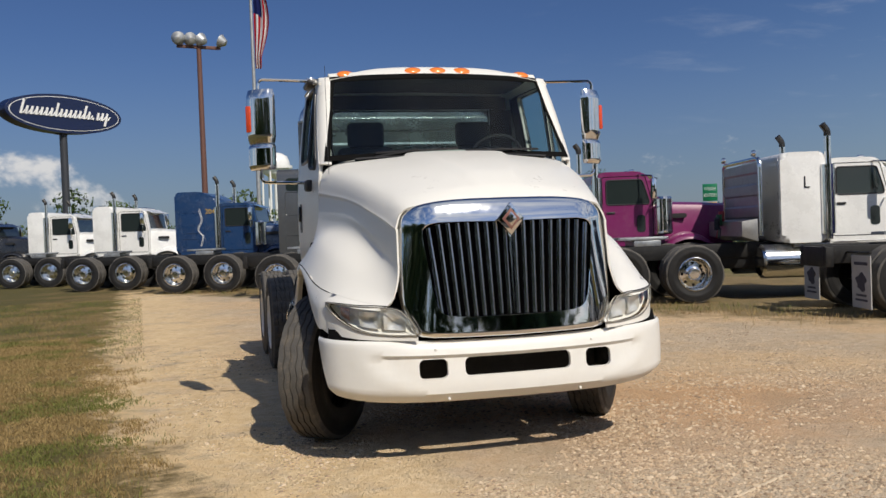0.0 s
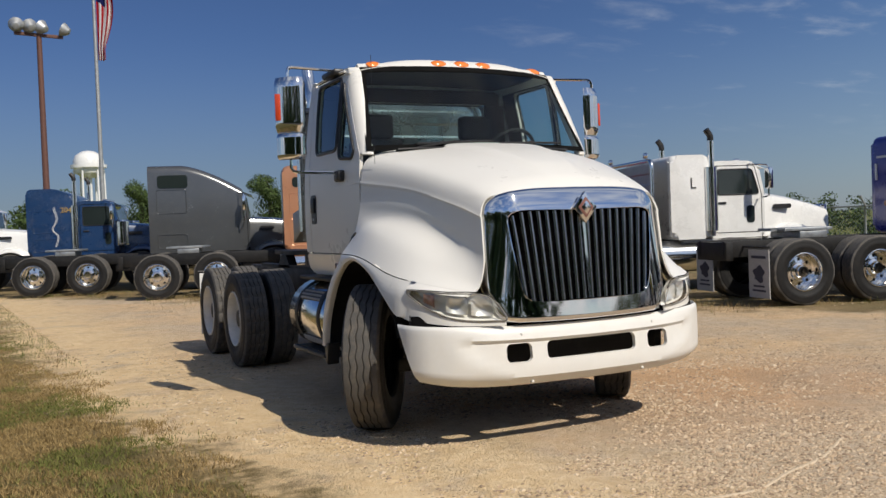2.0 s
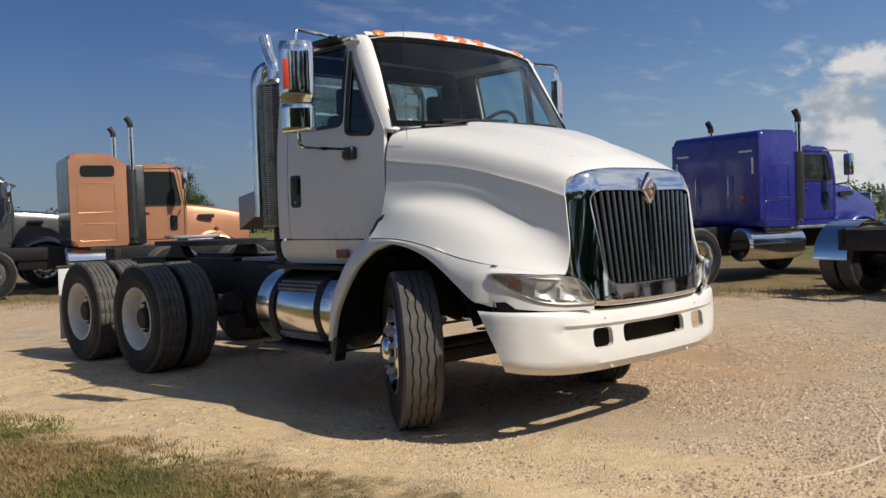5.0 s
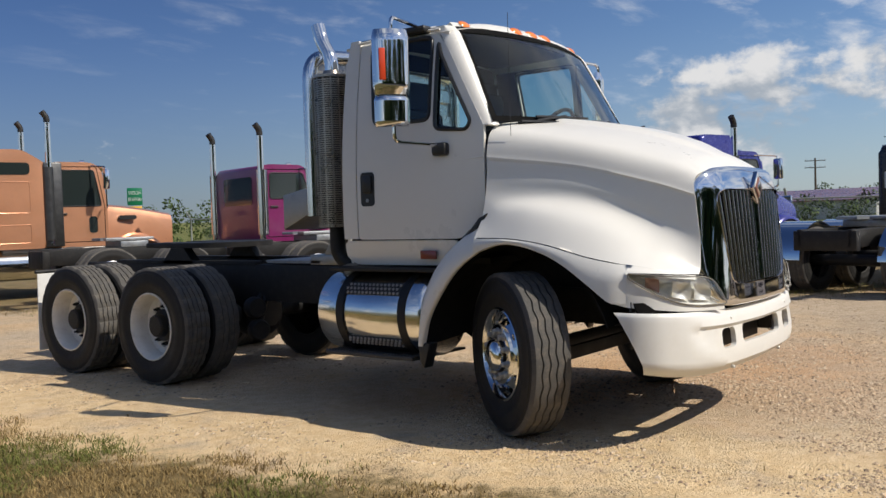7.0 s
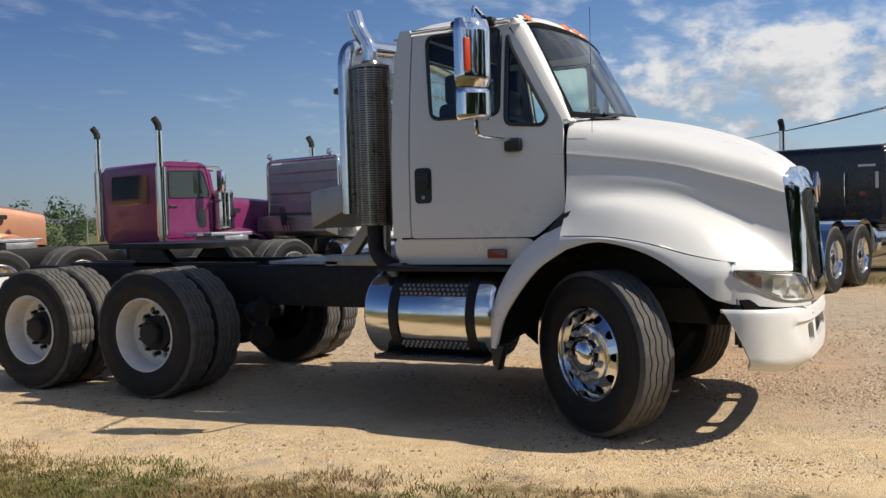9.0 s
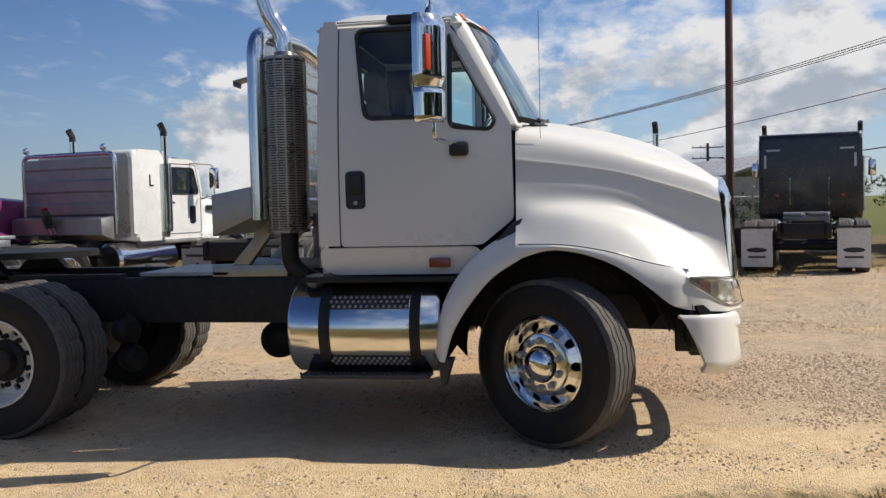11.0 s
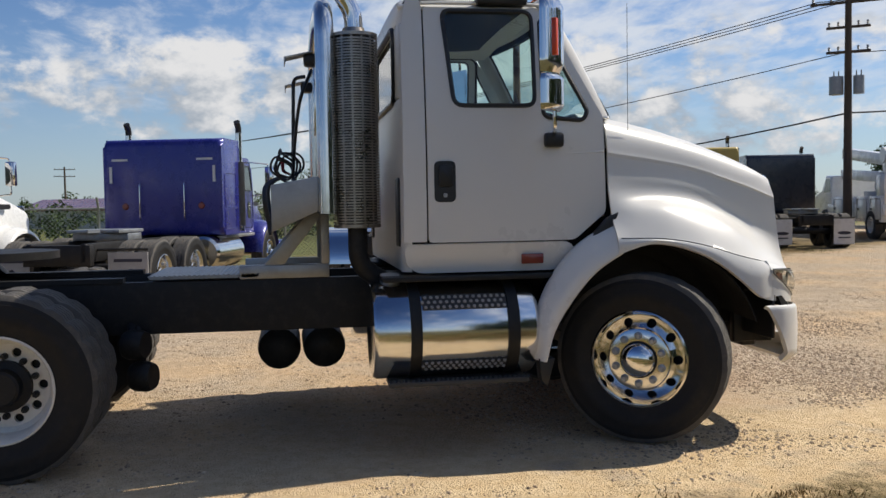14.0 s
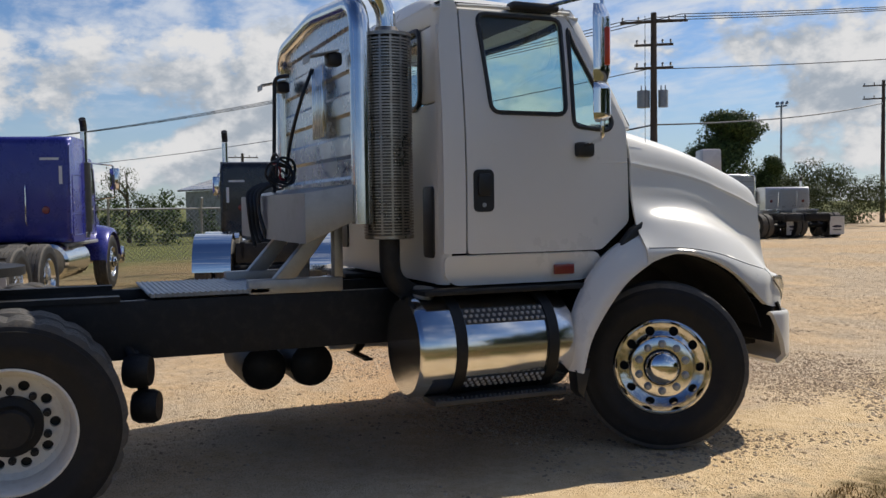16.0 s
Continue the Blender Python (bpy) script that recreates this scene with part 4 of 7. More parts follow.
cab = new("cab")
cab.parent = truck
for s in (-1, 1):
    bm = B()
    panel(bm, dense(REAR_SIDE), s)
    panel(bm, dense(SILL), s)
    part("cab_side", bm, WHITE, cab, smooth=40)
    bm = B()      # the dark gap behind the panels' joints
    panel(bm, dense([(1.43, 1.12), (1.43, 2.66), (0.66, 2.66), (0.60, 2.62), (0.60, 2.02), (0.235, 1.93), (0.235, 1.42), (0.45, 1.12)]), s, -0.024, 0.01, [dense(soft([(1.24, 2.645), (0.62, 2.645), (0.62, 2.04), (1.18, 2.04)], 0.06))])
    part("door_seal", bm, SEAM, cab, smooth=40)
    bm = B()      # windscreen pillar
    rows = []
    for i in range(15):
        z = 1.985 + 0.715 * i / 14
        py = pillar_y(z)
        rows.append([(s * (cab_x(z, py + 0.08) - 0.0), py + 0.085, z), (s * (cab_x(z, py) - 0.004), py + 0.02, z), (s * (cab_x(z, py) - 0.05), py - 0.012, z), (s * (cab_x(z, py) - 0.085), py - 0.015, z)])
    sheet(bm, rows, 0.02)
    part("windscreen_pillar", bm, WHITE, cab, smooth=50)
    bm = B()      # cowl side between hood and door
    panel(bm, dense([(0.212, 1.80), (0.212, 1.38), (0.18, 1.36), (0.18, 1.80)]), s, -0.012)
    part("cowl_side", bm, SEAM, cab)
    # door
    door = new("door")
    door.parent = truck
    bm = B()
    panel(bm, dense(soft(DOOR, 0.03)), s, 0.0, 0.03, [dense(WIN_MAIN), dense(WIN_VENT)])
    part("door_panel", bm, WHITE, door, smooth=40)
    for nm, w in (("window_pane", WIN_MAIN), ("vent_pane", WIN_VENT)):
        bm = B()
        panel(bm, dense(w), s, -0.012, 0.0)
        o = part(nm, bm, SIDE_GLASS, door)
        o.visible_shadow = False
        bm = B()
        ring = [(s * (cab_x(z, y) + 0.001), y, z) for y, z in dense(w, 0.05)]
        tube(bm, ring + ring[:1], 0.014, 6, False)
        part("window_seal", bm, BLACK_TRIM, door)
    bm = B()      # recessed handle plate
    prism(bm, rounded(0.13, 0.245, 0.03, 4, 1.232, 1.60), s * (cab_x(1.6) - 0.002), s * (cab_x(1.6) + 0.004), "x")
    h = part("handle_recess", bm, BLACK_TRIM, door, "black handle recess")
    bm = B()
    prism(bm, rounded(0.085, 0.13, 0.02, 4, 1.228, 1.635), s * (cab_x(1.6) + 0.004), s * (cab_x(1.6) + 0.02), "x", 0.006)
    part("door_handle", bm, BLACK_TRIM, door, "black paddle handle")
    bm = B()
    cyl(bm, (s * (cab_x(1.5) + 0.002), 1.232, 1.518), (s * (cab_x(1.5) + 0.010), 1.232, 1.518), 0.013)
    part("door_lock", bm, GALV, door)
    bm = B()
    prism(bm, rounded(0.138, 0.062, 0.008, 3, 0.695, 1.125), s * (cab_x(1.12, 0.7) - 0.002), s * (cab_x(1.12, 0.7) + 0.016), "x", 0.006)
    part("side_marker", bm, RED, cab, "dark red side reflector")
    bm = B()      # belt line pressed into the door's skin
    tube(bm, [(s * (cab_x(1.775 - 0.012 * (y - 0.225), y) - 0.0035), y, 1.775 - 0.05 * (y - 0.225)) for y in [0.225 + 0.30 * i / 8 for i in range(9)]], [0.008 - 0.0007 * i for i in range(9)], 8)
    part("belt_line", bm, WHITE, door, smooth=60)
    bm = B()      # drip rail above the door
    tube(bm, [(s * (cab_x(2.68, y) + 0.012), y, 2.672 + 0.006 * (1 - ((y - 0.95) / 0.4) ** 2)) for y in [0.60 + 0.75 * i / 10 for i in range(11)]], 0.010, 6)
    part("drip_rail", bm, WHITE, cab)

# roof and rear wall
bm = B()
rows = []
for i in range(25):
    y = 0.53 + 0.96 * i / 24
    f = i / 24
    zt = knots([(0, 2.725), (0.12, 2.775), (0.35, 2.815), (0.75, 2.832), (0.90, 2.805), (0.96, 2.765), (1.0, 2.68)], f)
    hw = cab_x(2.66, max(y, 0.75)) - 0.02 * max(0, 0.2 - f)
    rows.append([(x, y - (0.06 * (1 - (x / hw) ** 2) if f < 0.25 else 0.0) * (1 - f * 4 if f < 0.25 else 0), 2.655 + (zt - 2.655) * (1 - abs(x / hw) ** 4.0)) for x in [hw * (-1 + 2 * k / 32) for k in range(33)]])
sheet(bm, rows, 0.02)
part("roof", bm, WHITE, cab, smooth=55)
for x0, x1, z0, z1 in ((-0.98, 0.98, 1.06, 2.11), (-0.98, -0.74, 2.115, 2.555), (0.74, 0.98, 2.115, 2.555), (-0.90, 0.90, 2.56, 2.69)):
    bm = B()
    box(bm, x0, x1, 1.455, 1.488, z0, z1, 0.012)
    part("rear_wall_panel", bm, WHITE, cab)
for x in (-0.86, 0.86):
    bm = B()
    prism(bm, rounded(0.16, 0.42, 0.03, 3, x, 1.42), 1.486, 1.500, "y", 0.004)
    part("rear_vent", bm, BLACK_TRIM, cab)
for s in (-1, 1):
    bm = B()
    rows = []
    for k in range(9):
        a = radians(90 * k / 8)
        rows.append([(s * (cab_x(z) - 0.07 + 0.07 * math.cos(a)), 1.435 + 0.055 * math.sin(a), z) for z in [1.06 + 1.60 * i / 16 for i in range(17)]])
    sheet(bm, rows, 0.01)
    part("cab_corner", bm, WHITE, cab, smooth=60)
bm = B()
sheet(bm, [[(x, 1.471, z) for z in (2.10, 2.57)] for x in (-0.75, 0.75)])
o = part("rear_window", bm, SIDE_GLASS, cab)
o.visible_shadow = False
bm = B()
ring = [(x, 1.492, z) for x, z in dense(rounded(1.5, 0.46, 0.08, 4, 0, 2.335), 0.2)]
tube(bm, ring + ring[:1], 0.018, 6, False)
part("rear_window_seal", bm, BLACK_TRIM, cab)

# windscreen, curved in plan, with its black border
def screen_at(u, v, off=0.0):
    """u from -1 to 1 across, v from 0 (base) to 1 (top)."""
    z = 2.005 + 0.70 * v
    hw = (0.985 - 0.115 * v)
    return (u * hw, pillar_y(z) - 0.005 - 0.17 * (1 - u * u) * (1 - 0.25 * v) - off, z - 0.0 + 0.035 * (1 - u * u) * (0.25 if v < 0.5 else 0.35))


bm = B()
sheet(bm, [[screen_at(-0.97 + 1.94 * i / 24, 0.05 + 0.90 * j / 10) for j in range(11)] for i in range(25)])
o = part("windscreen", bm, WINDSHIELD, truck, "clean slightly green windscreen", smooth=60)
o.visible_shadow = False
bm = B()
for a, b in (((-1.0, -0.955), (0, 1)), ((0.955, 1.0), (0, 1)), ((-1, 1), (0, 0.06)), ((-1, 1), (0.93, 1.0))):
    sheet(bm, [[screen_at(a[0] + (a[1] - a[0]) * i / 20, b[0] + (b[1] - b[0]) * j / 10, 0.004) for j in range(11)] for i in range(21)])
part("windscreen_border", bm, SEAM, truck, smooth=60)
bm = B()      # header panel between windscreen and roof
sheet(bm, [[screen_at(-1 + 2 * i / 24, 0.985, -0.002), (Vector(screen_at(-1 + 2 * i / 24, 1.0, -0.01)) + Vector((0, 0.015, 0.03))), Vector((screen_at(-1 + 2 * i / 24, 1)[0] * 1.05, screen_at(-1 + 2 * i / 24, 1)[1] + 0.10, 2.66 + 0.125 * (1 - abs(-1 + 2 * i / 24) ** 4)))] for i in range(25)], 0.01)
part("roof_header", bm, WHITE, cab, smooth=60)
bm = B()      # cowl tray under the windscreen
sheet(bm, [[(x, 0.21, knots(HOOD_MID, 0.2) - 0.10 * (abs(x) / 0.98) ** 3 - 0.03), (x, screen_at(x / 0.985, 0)[1] - 0.02, 2.012 + 0.02 * (1 - (x / 0.98) ** 2))] for x in [-0.76 + 1.52 * i / 20 for i in range(21)]], 0.01)
part("cowl_tray", bm, BLACK_TRIM, truck)
for x0, x1 in ((-0.62, 0.02), (0.08, 0.72)):
    bm = B()
    tube(bm, [Vector(screen_at(x0 + (x1 - x0) * i / 8, 0.06 + 0.025 * i / 8, 0.025)) for i in range(9)], 0.009, 6)
    tube(bm, [screen_at(x0, 0.02, 0.02), screen_at((x0 + x1) / 2, 0.085, 0.04)], 0.008, 6)
    part("wiper", bm, BLACK_TRIM, truck)
for u in (-0.86, -0.235, 0.0, 0.235, 0.86):
    base = Vector(screen_at(u * 0.98, 1.0)) + Vector((0, 0.032, 0.026 if abs(u) < 0.5 else 0.018))
    lampm = pose(base.x, base.y, base.z, 44, 0, -6 * u)
    bm = B()
    lathe(bm, [(0.0, 0.024), (0.45, 0.021), (0.8, 0.012), (1.0, 0.0)], 20, Matrix.Rotation(radians(-90), 4, "Y"))
    bmesh.ops.scale(bm, vec=(0.046, 0.074, 0.9), verts=bm.verts)
    bmesh.ops.rotate(bm, matrix=Matrix.Rotation(radians(90), 3, "Z"), verts=bm.verts)
    part("marker_light", bm, AMBER, truck, "amber roof marker light", m=lampm)

# cab inside
inside = new("cab_interior")
inside.parent = truck
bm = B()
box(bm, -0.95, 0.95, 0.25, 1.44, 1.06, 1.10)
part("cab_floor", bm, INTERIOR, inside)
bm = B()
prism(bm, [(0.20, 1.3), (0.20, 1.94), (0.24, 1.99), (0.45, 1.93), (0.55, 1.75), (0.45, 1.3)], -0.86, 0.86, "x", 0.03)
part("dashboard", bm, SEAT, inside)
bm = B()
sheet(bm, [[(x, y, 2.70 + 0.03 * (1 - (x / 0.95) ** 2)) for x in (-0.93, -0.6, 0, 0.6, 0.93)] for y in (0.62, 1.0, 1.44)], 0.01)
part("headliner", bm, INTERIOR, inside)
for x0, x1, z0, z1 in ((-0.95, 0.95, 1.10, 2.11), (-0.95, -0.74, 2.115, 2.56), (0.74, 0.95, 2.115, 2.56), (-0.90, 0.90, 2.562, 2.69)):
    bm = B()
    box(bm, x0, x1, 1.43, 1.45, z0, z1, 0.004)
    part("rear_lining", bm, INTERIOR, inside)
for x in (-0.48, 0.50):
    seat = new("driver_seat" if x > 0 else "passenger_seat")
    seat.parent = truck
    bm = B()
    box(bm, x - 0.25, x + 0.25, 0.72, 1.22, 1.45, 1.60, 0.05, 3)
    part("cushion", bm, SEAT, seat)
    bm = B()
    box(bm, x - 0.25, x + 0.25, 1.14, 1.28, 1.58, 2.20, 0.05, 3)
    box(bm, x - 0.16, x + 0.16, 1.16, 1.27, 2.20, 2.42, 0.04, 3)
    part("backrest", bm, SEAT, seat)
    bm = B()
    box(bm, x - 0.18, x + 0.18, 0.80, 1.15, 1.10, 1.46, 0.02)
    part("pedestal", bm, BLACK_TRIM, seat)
steering = new("steering_wheel")
steering.parent = truck
mm = pose(0.50, 0.58, 2.02, -58, 0, 0)
bm = B()
ring = [(0.23 * math.cos(a), 0.23 * math.sin(a), 0) for a in (2 * math.pi * k / 32 for k in range(33))]
tube(bm, ring, 0.016, 8, False)
part("rim", bm, BLACK_TRIM, steering, m=mm)
bm = B()
cyl(bm, (0, 0, -0.03), (0, 0, 0.02), 0.07)
for a in (0, 180):
    box(bm, 0.05, 0.225, -0.02, 0.02, -0.01, 0.01, m=Matrix.Rotation(radians(a), 4, "Z"))
part("hub", bm, BLACK_TRIM, steering, m=mm)
bm = B()
cyl(bm, (0.50, 0.56, 2.0), (0.50, 0.35, 1.75), 0.04)
part("column", bm, BLACK_TRIM, steering)

# mirrors on tube arms
def mirror_shell(bm, cx, cy, w, z0, z1):
    """A head that is bowed in front, flat behind and rounded at both ends."""
    rows = []
    n = 16
    for i in range(n + 1):
        f = i / n
        k = min(1.0, math.sin(math.pi * f) * 3.2) ** 0.5 if 0 < f < 1 else 0.55
        rows.append([(cx + w * (0.8 + 0.2 * k) * math.cos(a), cy + 0.042 - 0.088 * (0.35 + 0.65 * k) * math.sin(a) ** 0.8, z0 + (z1 - z0) * f) for a in [math.pi * j / 14 for j in range(15)]])
    sheet(bm, rows)
    for r in (rows[0], rows[-1]):
        bm.faces.new([bm.verts.new(p) for p in r])
    bm.faces.new([bm.verts.new(p) for p in [r[0] for r in rows] + [r[-1] for r in rows[::-1]]])
    bmesh.ops.remove_doubles(bm, verts=bm.verts, dist=0.0005)


for s in (-1, 1):
    mirror = new("door_mirror")
    mirror.parent = truck
    cx, cy = s * 1.425, 0.655
    turned = pose(cx, cy, 0, 0, 0, s * 36)
    for nm, w, z0, z1 in (("mirror_head", 0.124, 2.195, 2.62), ("lower_mirror_head", 0.118, 1.985, 2.19)):
        bm = B()
        mirror_shell(bm, 0, 0, w, z0, z1)
        part(nm, bm, CHROME, mirror, "chrome mirror head", smooth=60, m=turned)
        bm = B()
        prism(bm, rounded(2 * w - 0.05, z1 - z0 - 0.06, 0.03, 4, 0, (z0 + z1) / 2), 0.041, 0.046, "y")
        part("mirror_glass", bm, CHROME, mirror, m=turned)
    bm = B()
    box(bm, *sorted((s * 0.055, s * 0.095)), -0.046, -0.020, 2.285, 2.49, 0.005)
    part("mirror_reflector", bm, principled("orange reflector", (0.62, 0.07, 0.025), 0.25) if s < 0 else bpy.data.materials["orange reflector"], mirror, "orange-red reflector strip", m=turned)
    bm = B()
    tube(bm, bend([(cx, cy, 2.60), (cx, cy, 2.70), (s * 1.02, cy + 0.10, 2.705), (s * 0.95, cy + 0.12, 2.69)], 0.06), 0.013, 8)
    part("mirror_arm", bm, CHROME, mirror)
    bm = B()
    tube(bm, bend([(cx, cy, 2.0), (cx, cy, 1.885), (s * 1.10, cy - 0.09, 1.87), (s * 1.04, cy - 0.10, 1.86)], 0.06), 0.013, 8)
    part("mirror_arm", bm, CHROME, mirror)
    bm = B()
    box(bm, s * 1.03, s * 1.10, cy - 0.16, cy - 0.04, 1.80, 1.89, 0.02)
    part("mirror_bracket", bm, BLACK_TRIM, mirror)
    bm = B()
    box(bm, s * 0.93, s * 1.03, cy + 0.04, cy + 0.36, 2.665, 2.715, 0.02)
    part("mirror_bracket", bm, BLACK_TRIM, mirror)
bm = B()
tube(bm, [(-0.97, 0.045, 1.90), (-0.97, 0.045, 2.70)], 0.0018, 6)
part("antenna", bm, BLACK_TRIM, truck)

# ---- chassis ----
chassis = new("chassis")
chassis.parent = truck
for s in (-1, 1):
    bm = B()
    prism(bm, [(-0.95, 0.60), (-0.95, 0.84), (1.2, 0.90), (1.2, 1.0), (6.0, 1.0), (6.0, 0.68), (1.2, 0.66), (0.4, 0.64)], s * 0.36, s * 0.44, "x", 0.006)
    part("frame_rail", bm, BLACK, chassis)
for y in (-0.85, 0.45, 1.9, 3.0, 4.4, 5.95):
    bm = B()
    box(bm, -0.36, 0.36, y - 0.06, y + 0.06, 0.70, 0.94, 0.01)
    part("cross_member", bm, BLACK, chassis)
bm = B()
cyl(bm, (-0.85, 0, 0.47), (0.85, 0, 0.47), 0.06)
box(bm, -0.9, 0.9, -0.08, 0.08, 0.36, 0.46, 0.02)
part("front_axle", bm, BLACK, chassis)
bm = B()
box(bm, -0.40, 0.40, -0.75, 0.75, 0.62, 1.35, 0.05)
part("engine", bm, BLACK, chassis)
for s in (-1, 1):
    wheel(truck, pose(s * 1.05, -0.016, 0.492, 0, 0, -STEER) @ (Matrix.Identity(4) if s < 0 else pose(0, 0, 0, 0, 0, 180)), "steer", "front_wheel")
REAR_AXLES = (3.74, 5.08)
for y in REAR_AXLES:
    bm = B()
    cyl(bm, (-0.95, y, 0.51), (0.95, y, 0.51), 0.085)
    lathe(bm, [(0.0, -0.24), (0.14, -0.22), (0.24, -0.12), (0.26, 0), (0.24, 0.12), (0.14, 0.22), (0, 0.24)], 20, pose(0, y, 0.51, 0, 0, 90))
    part("rear_axle", bm, BLACK, chassis)
    for s in (-1, 1):
        flip = Matrix.Identity(4) if s < 0 else pose(0, 0, 0, 0, 0, 180)
        wheel(truck, pose(s * 1.09, y, 0.490) @ flip, "dual", "rear_wheel")
        bm = B()
        if y == REAR_AXLES[0] and s < 0:
            inner = part("inner_tyre", tyre_mesh(bm, steer=False, seg=72, grooves=3), TYRE, truck, m=pose(s * 0.765, y, 0.490))
        else:
            bm.free()
            same(inner, truck, pose(s * 0.765, y, 0.490) @ flip)
for s in (-1, 1):
    bm = B()
    prism(bm, [(5.66, 0.93), (5.672, 0.93), (5.69, 0.15), (5.678, 0.15)], s * 0.78, s * 1.20, "x")
    part("mud_flap", bm, principled("white mud flap", (0.72, 0.72, 0.70), 0.6, 0, 0.05, 0.0, 3, 40, (0.3, 0.25, 0.2), 0.3) if s < 0 else bpy.data.materials["white mud flap"], truck, "white rubber mud flap")
    bm = B()
    tube(bm, [(s * 0.44, 5.67, 0.95), (s * 1.22, 5.67, 0.95)], 0.018, 8)
    part("flap_hanger", bm, BLACK, chassis)
for y in (1.92, 2.25):      # air tanks slung under the far rail
    bm = B()
    lathe(bm, [(0, -0.42), (0.10, -0.41), (0.15, -0.37), (0.158, -0.30), (0.158, 0.30), (0.15, 0.37), (0.10, 0.41), (0, 0.42)], 24, pose(0.66, y, 0.43))
    part("air_tank", bm, BLACK, chassis)
for x, y, z in ((-0.55, 3.12, 0.62), (-0.55, 3.08, 0.42)):
    bm = B()
    lathe(bm, [(0, -0.07), (0.08, -0.07), (0.095, -0.04), (0.095, 0.04), (0.08, 0.07), (0, 0.07)], 18, pose(x, y, z, 0, 0, 70))
    cyl(bm, (x, y, z), (-0.40, y + 0.05, 0.74), 0.03)
    part("brake_chamber", bm, BLACK, chassis)
# fuel tanks with straps and a step
for s in (-1, 1):
    tank = new("fuel_tank")
    tank.parent = truck
    TX, TZ, TR = s * 0.90, 0.70, 0.295
    bm = B()
    lathe(bm, [(0.0, 0.70), (0.20, 0.695), (TR - 0.02, 0.69), (TR, 0.715), (TR, 1.655), (TR - 0.02, 1.68), (0.20, 1.675), (0.0, 1.67)], 48, Matrix.Translation((TX, 0, TZ)) @ Matrix.Rotation(radians(90), 4, "Z"))
    part("tank_body", bm, TANK_FACE, tank, "mirror-polished aluminium cylinder", smooth=40)
    for y in (0.845, 1.435):
        bm = B()
        lathe(bm, [(TR + 0.002, y - 0.035), (TR + 0.010, y - 0.033), (TR + 0.010, y + 0.033), (TR + 0.002, y + 0.035)], 48, Matrix.Translation((TX, 0, TZ)) @ Matrix.Rotation(radians(90), 4, "Z"))
        part("tank_strap", bm, BLACK, tank)
    for z0, z1, lean in ((0.845, 0.925, -1), (0.475, 0.535, 1)):
        bm = B()
        for k in range(14):
            y = 0.90 + 0.475 * k / 13
            a0 = math.asin((z0 - TZ) / (TR + 0.012))
            a1 = math.asin((z1 - TZ) / (TR + 0.012))
            for j in range(3):
                a = a0 + (a1 - a0) * (j + 0.5) / 3
                p = (TX + s * (TR + 0.010) * math.cos(a), y + 0.018 * (j % 2), TZ + (TR + 0.010) * math.sin(a))
                cyl(bm, p, (p[0] + s * 0.008 * math.cos(a), p[1], p[2] + 0.008 * math.sin(a)), 0.012, 0.008, 6)
        part("grip_pattern", bm, DULL_ALU, tank)
        bm = B()
        rows = [[(TX + s * (TR + 0.006) * math.cos(a), y, TZ + (TR + 0.006) * math.sin(a)) for a in [math.asin((z0 - TZ) / TR * 0.98) + (math.asin((z1 - TZ) / TR * 0.98) - math.asin((z0 - TZ) / TR * 0.98)) * i / 5 for i in range(6)]] for y in (0.885, 1.395)]
        sheet(bm, rows, 0.004)
        part("tread_plate", bm, TREAD_DARK, tank)
    bm = B()
    cyl(bm, (TX + s * 0.02, 1.56, TZ + TR - 0.01), (TX + s * 0.03, 1.56, TZ + TR + 0.045), 0.06)
    part("filler_cap", bm, DULL_ALU, tank)
    step = new("cab_step")
    step.parent = truck
    bm = B()
    box(bm, *sorted((s * 1.00, s * 1.19)), 0.76, 1.60, 0.395, 0.425, 0.006)
    for k in range(30):
        y = 0.76 + 0.84 * k / 29
        cyl(bm, (s * 1.17, y, 0.424), (s * 1.17, y, 0.436), 0.010, 0.006, 6)
    part("tread", bm, TREAD_DARK, step)
    for y in (0.845, 1.435):
        bm = B()
        box(bm, *sorted((s * 0.5, s * 1.03)), y - 0.03, y + 0.03, 0.385, 0.40)
        part("bracket", bm, BLACK, step)
    bm = B()
    box(bm, *sorted((s * 0.45, s * 1.10)), 0.55, 1.62, 1.005, 1.035, 0.005)
    part("cab_deck", bm, BLACK, chassis)

# exhaust stack with slotted guard, behind the cab
stack = new("exhaust_stack")
stack.parent = truck
SX, SY = -0.87, 1.745
bm = B()
cyl(bm, (SX, SY, 1.33), (SX, SY, 2.50), 0.122, seg=32)
part("muffler_shell", bm, MUFFLER_DARK, stack)
bm = B()
rows_n, cols = 66, 20
for r in range(rows_n):
    z = 1.36 + 1.11 * r / rows_n
    for c in range(cols):
        a = radians(70 + 250 * (c + 0.5 * (r % 2)) / cols)
        p = Vector((SX + 0.140 * math.cos(a), SY + 0.140 * math.sin(a), z))
        t_ = Vector((-math.sin(a), math.cos(a), 0))
        n_ = Vector((math.cos(a), math.sin(a), 0))
        q = [p - t_ * 0.0225 + n_ * 0.001, p + t_ * 0.0225 + n_ * 0.001, p + t_ * 0.0225 + Vector((0, 0, 0.009)) + n_ * 0.001, p - t_ * 0.0225 + Vector((0, 0, 0.009)) + n_ * 0.001]
        vs = [bm.verts.new(v) for v in q]
        bm.faces.new(vs)
        vs2 = [bm.verts.new(v - n_ * 0.006) for v in q]
        for i in range(4):
            bm.faces.new((vs[i], vs[(i + 1) % 4], vs2[(i + 1) % 4], vs2[i]))
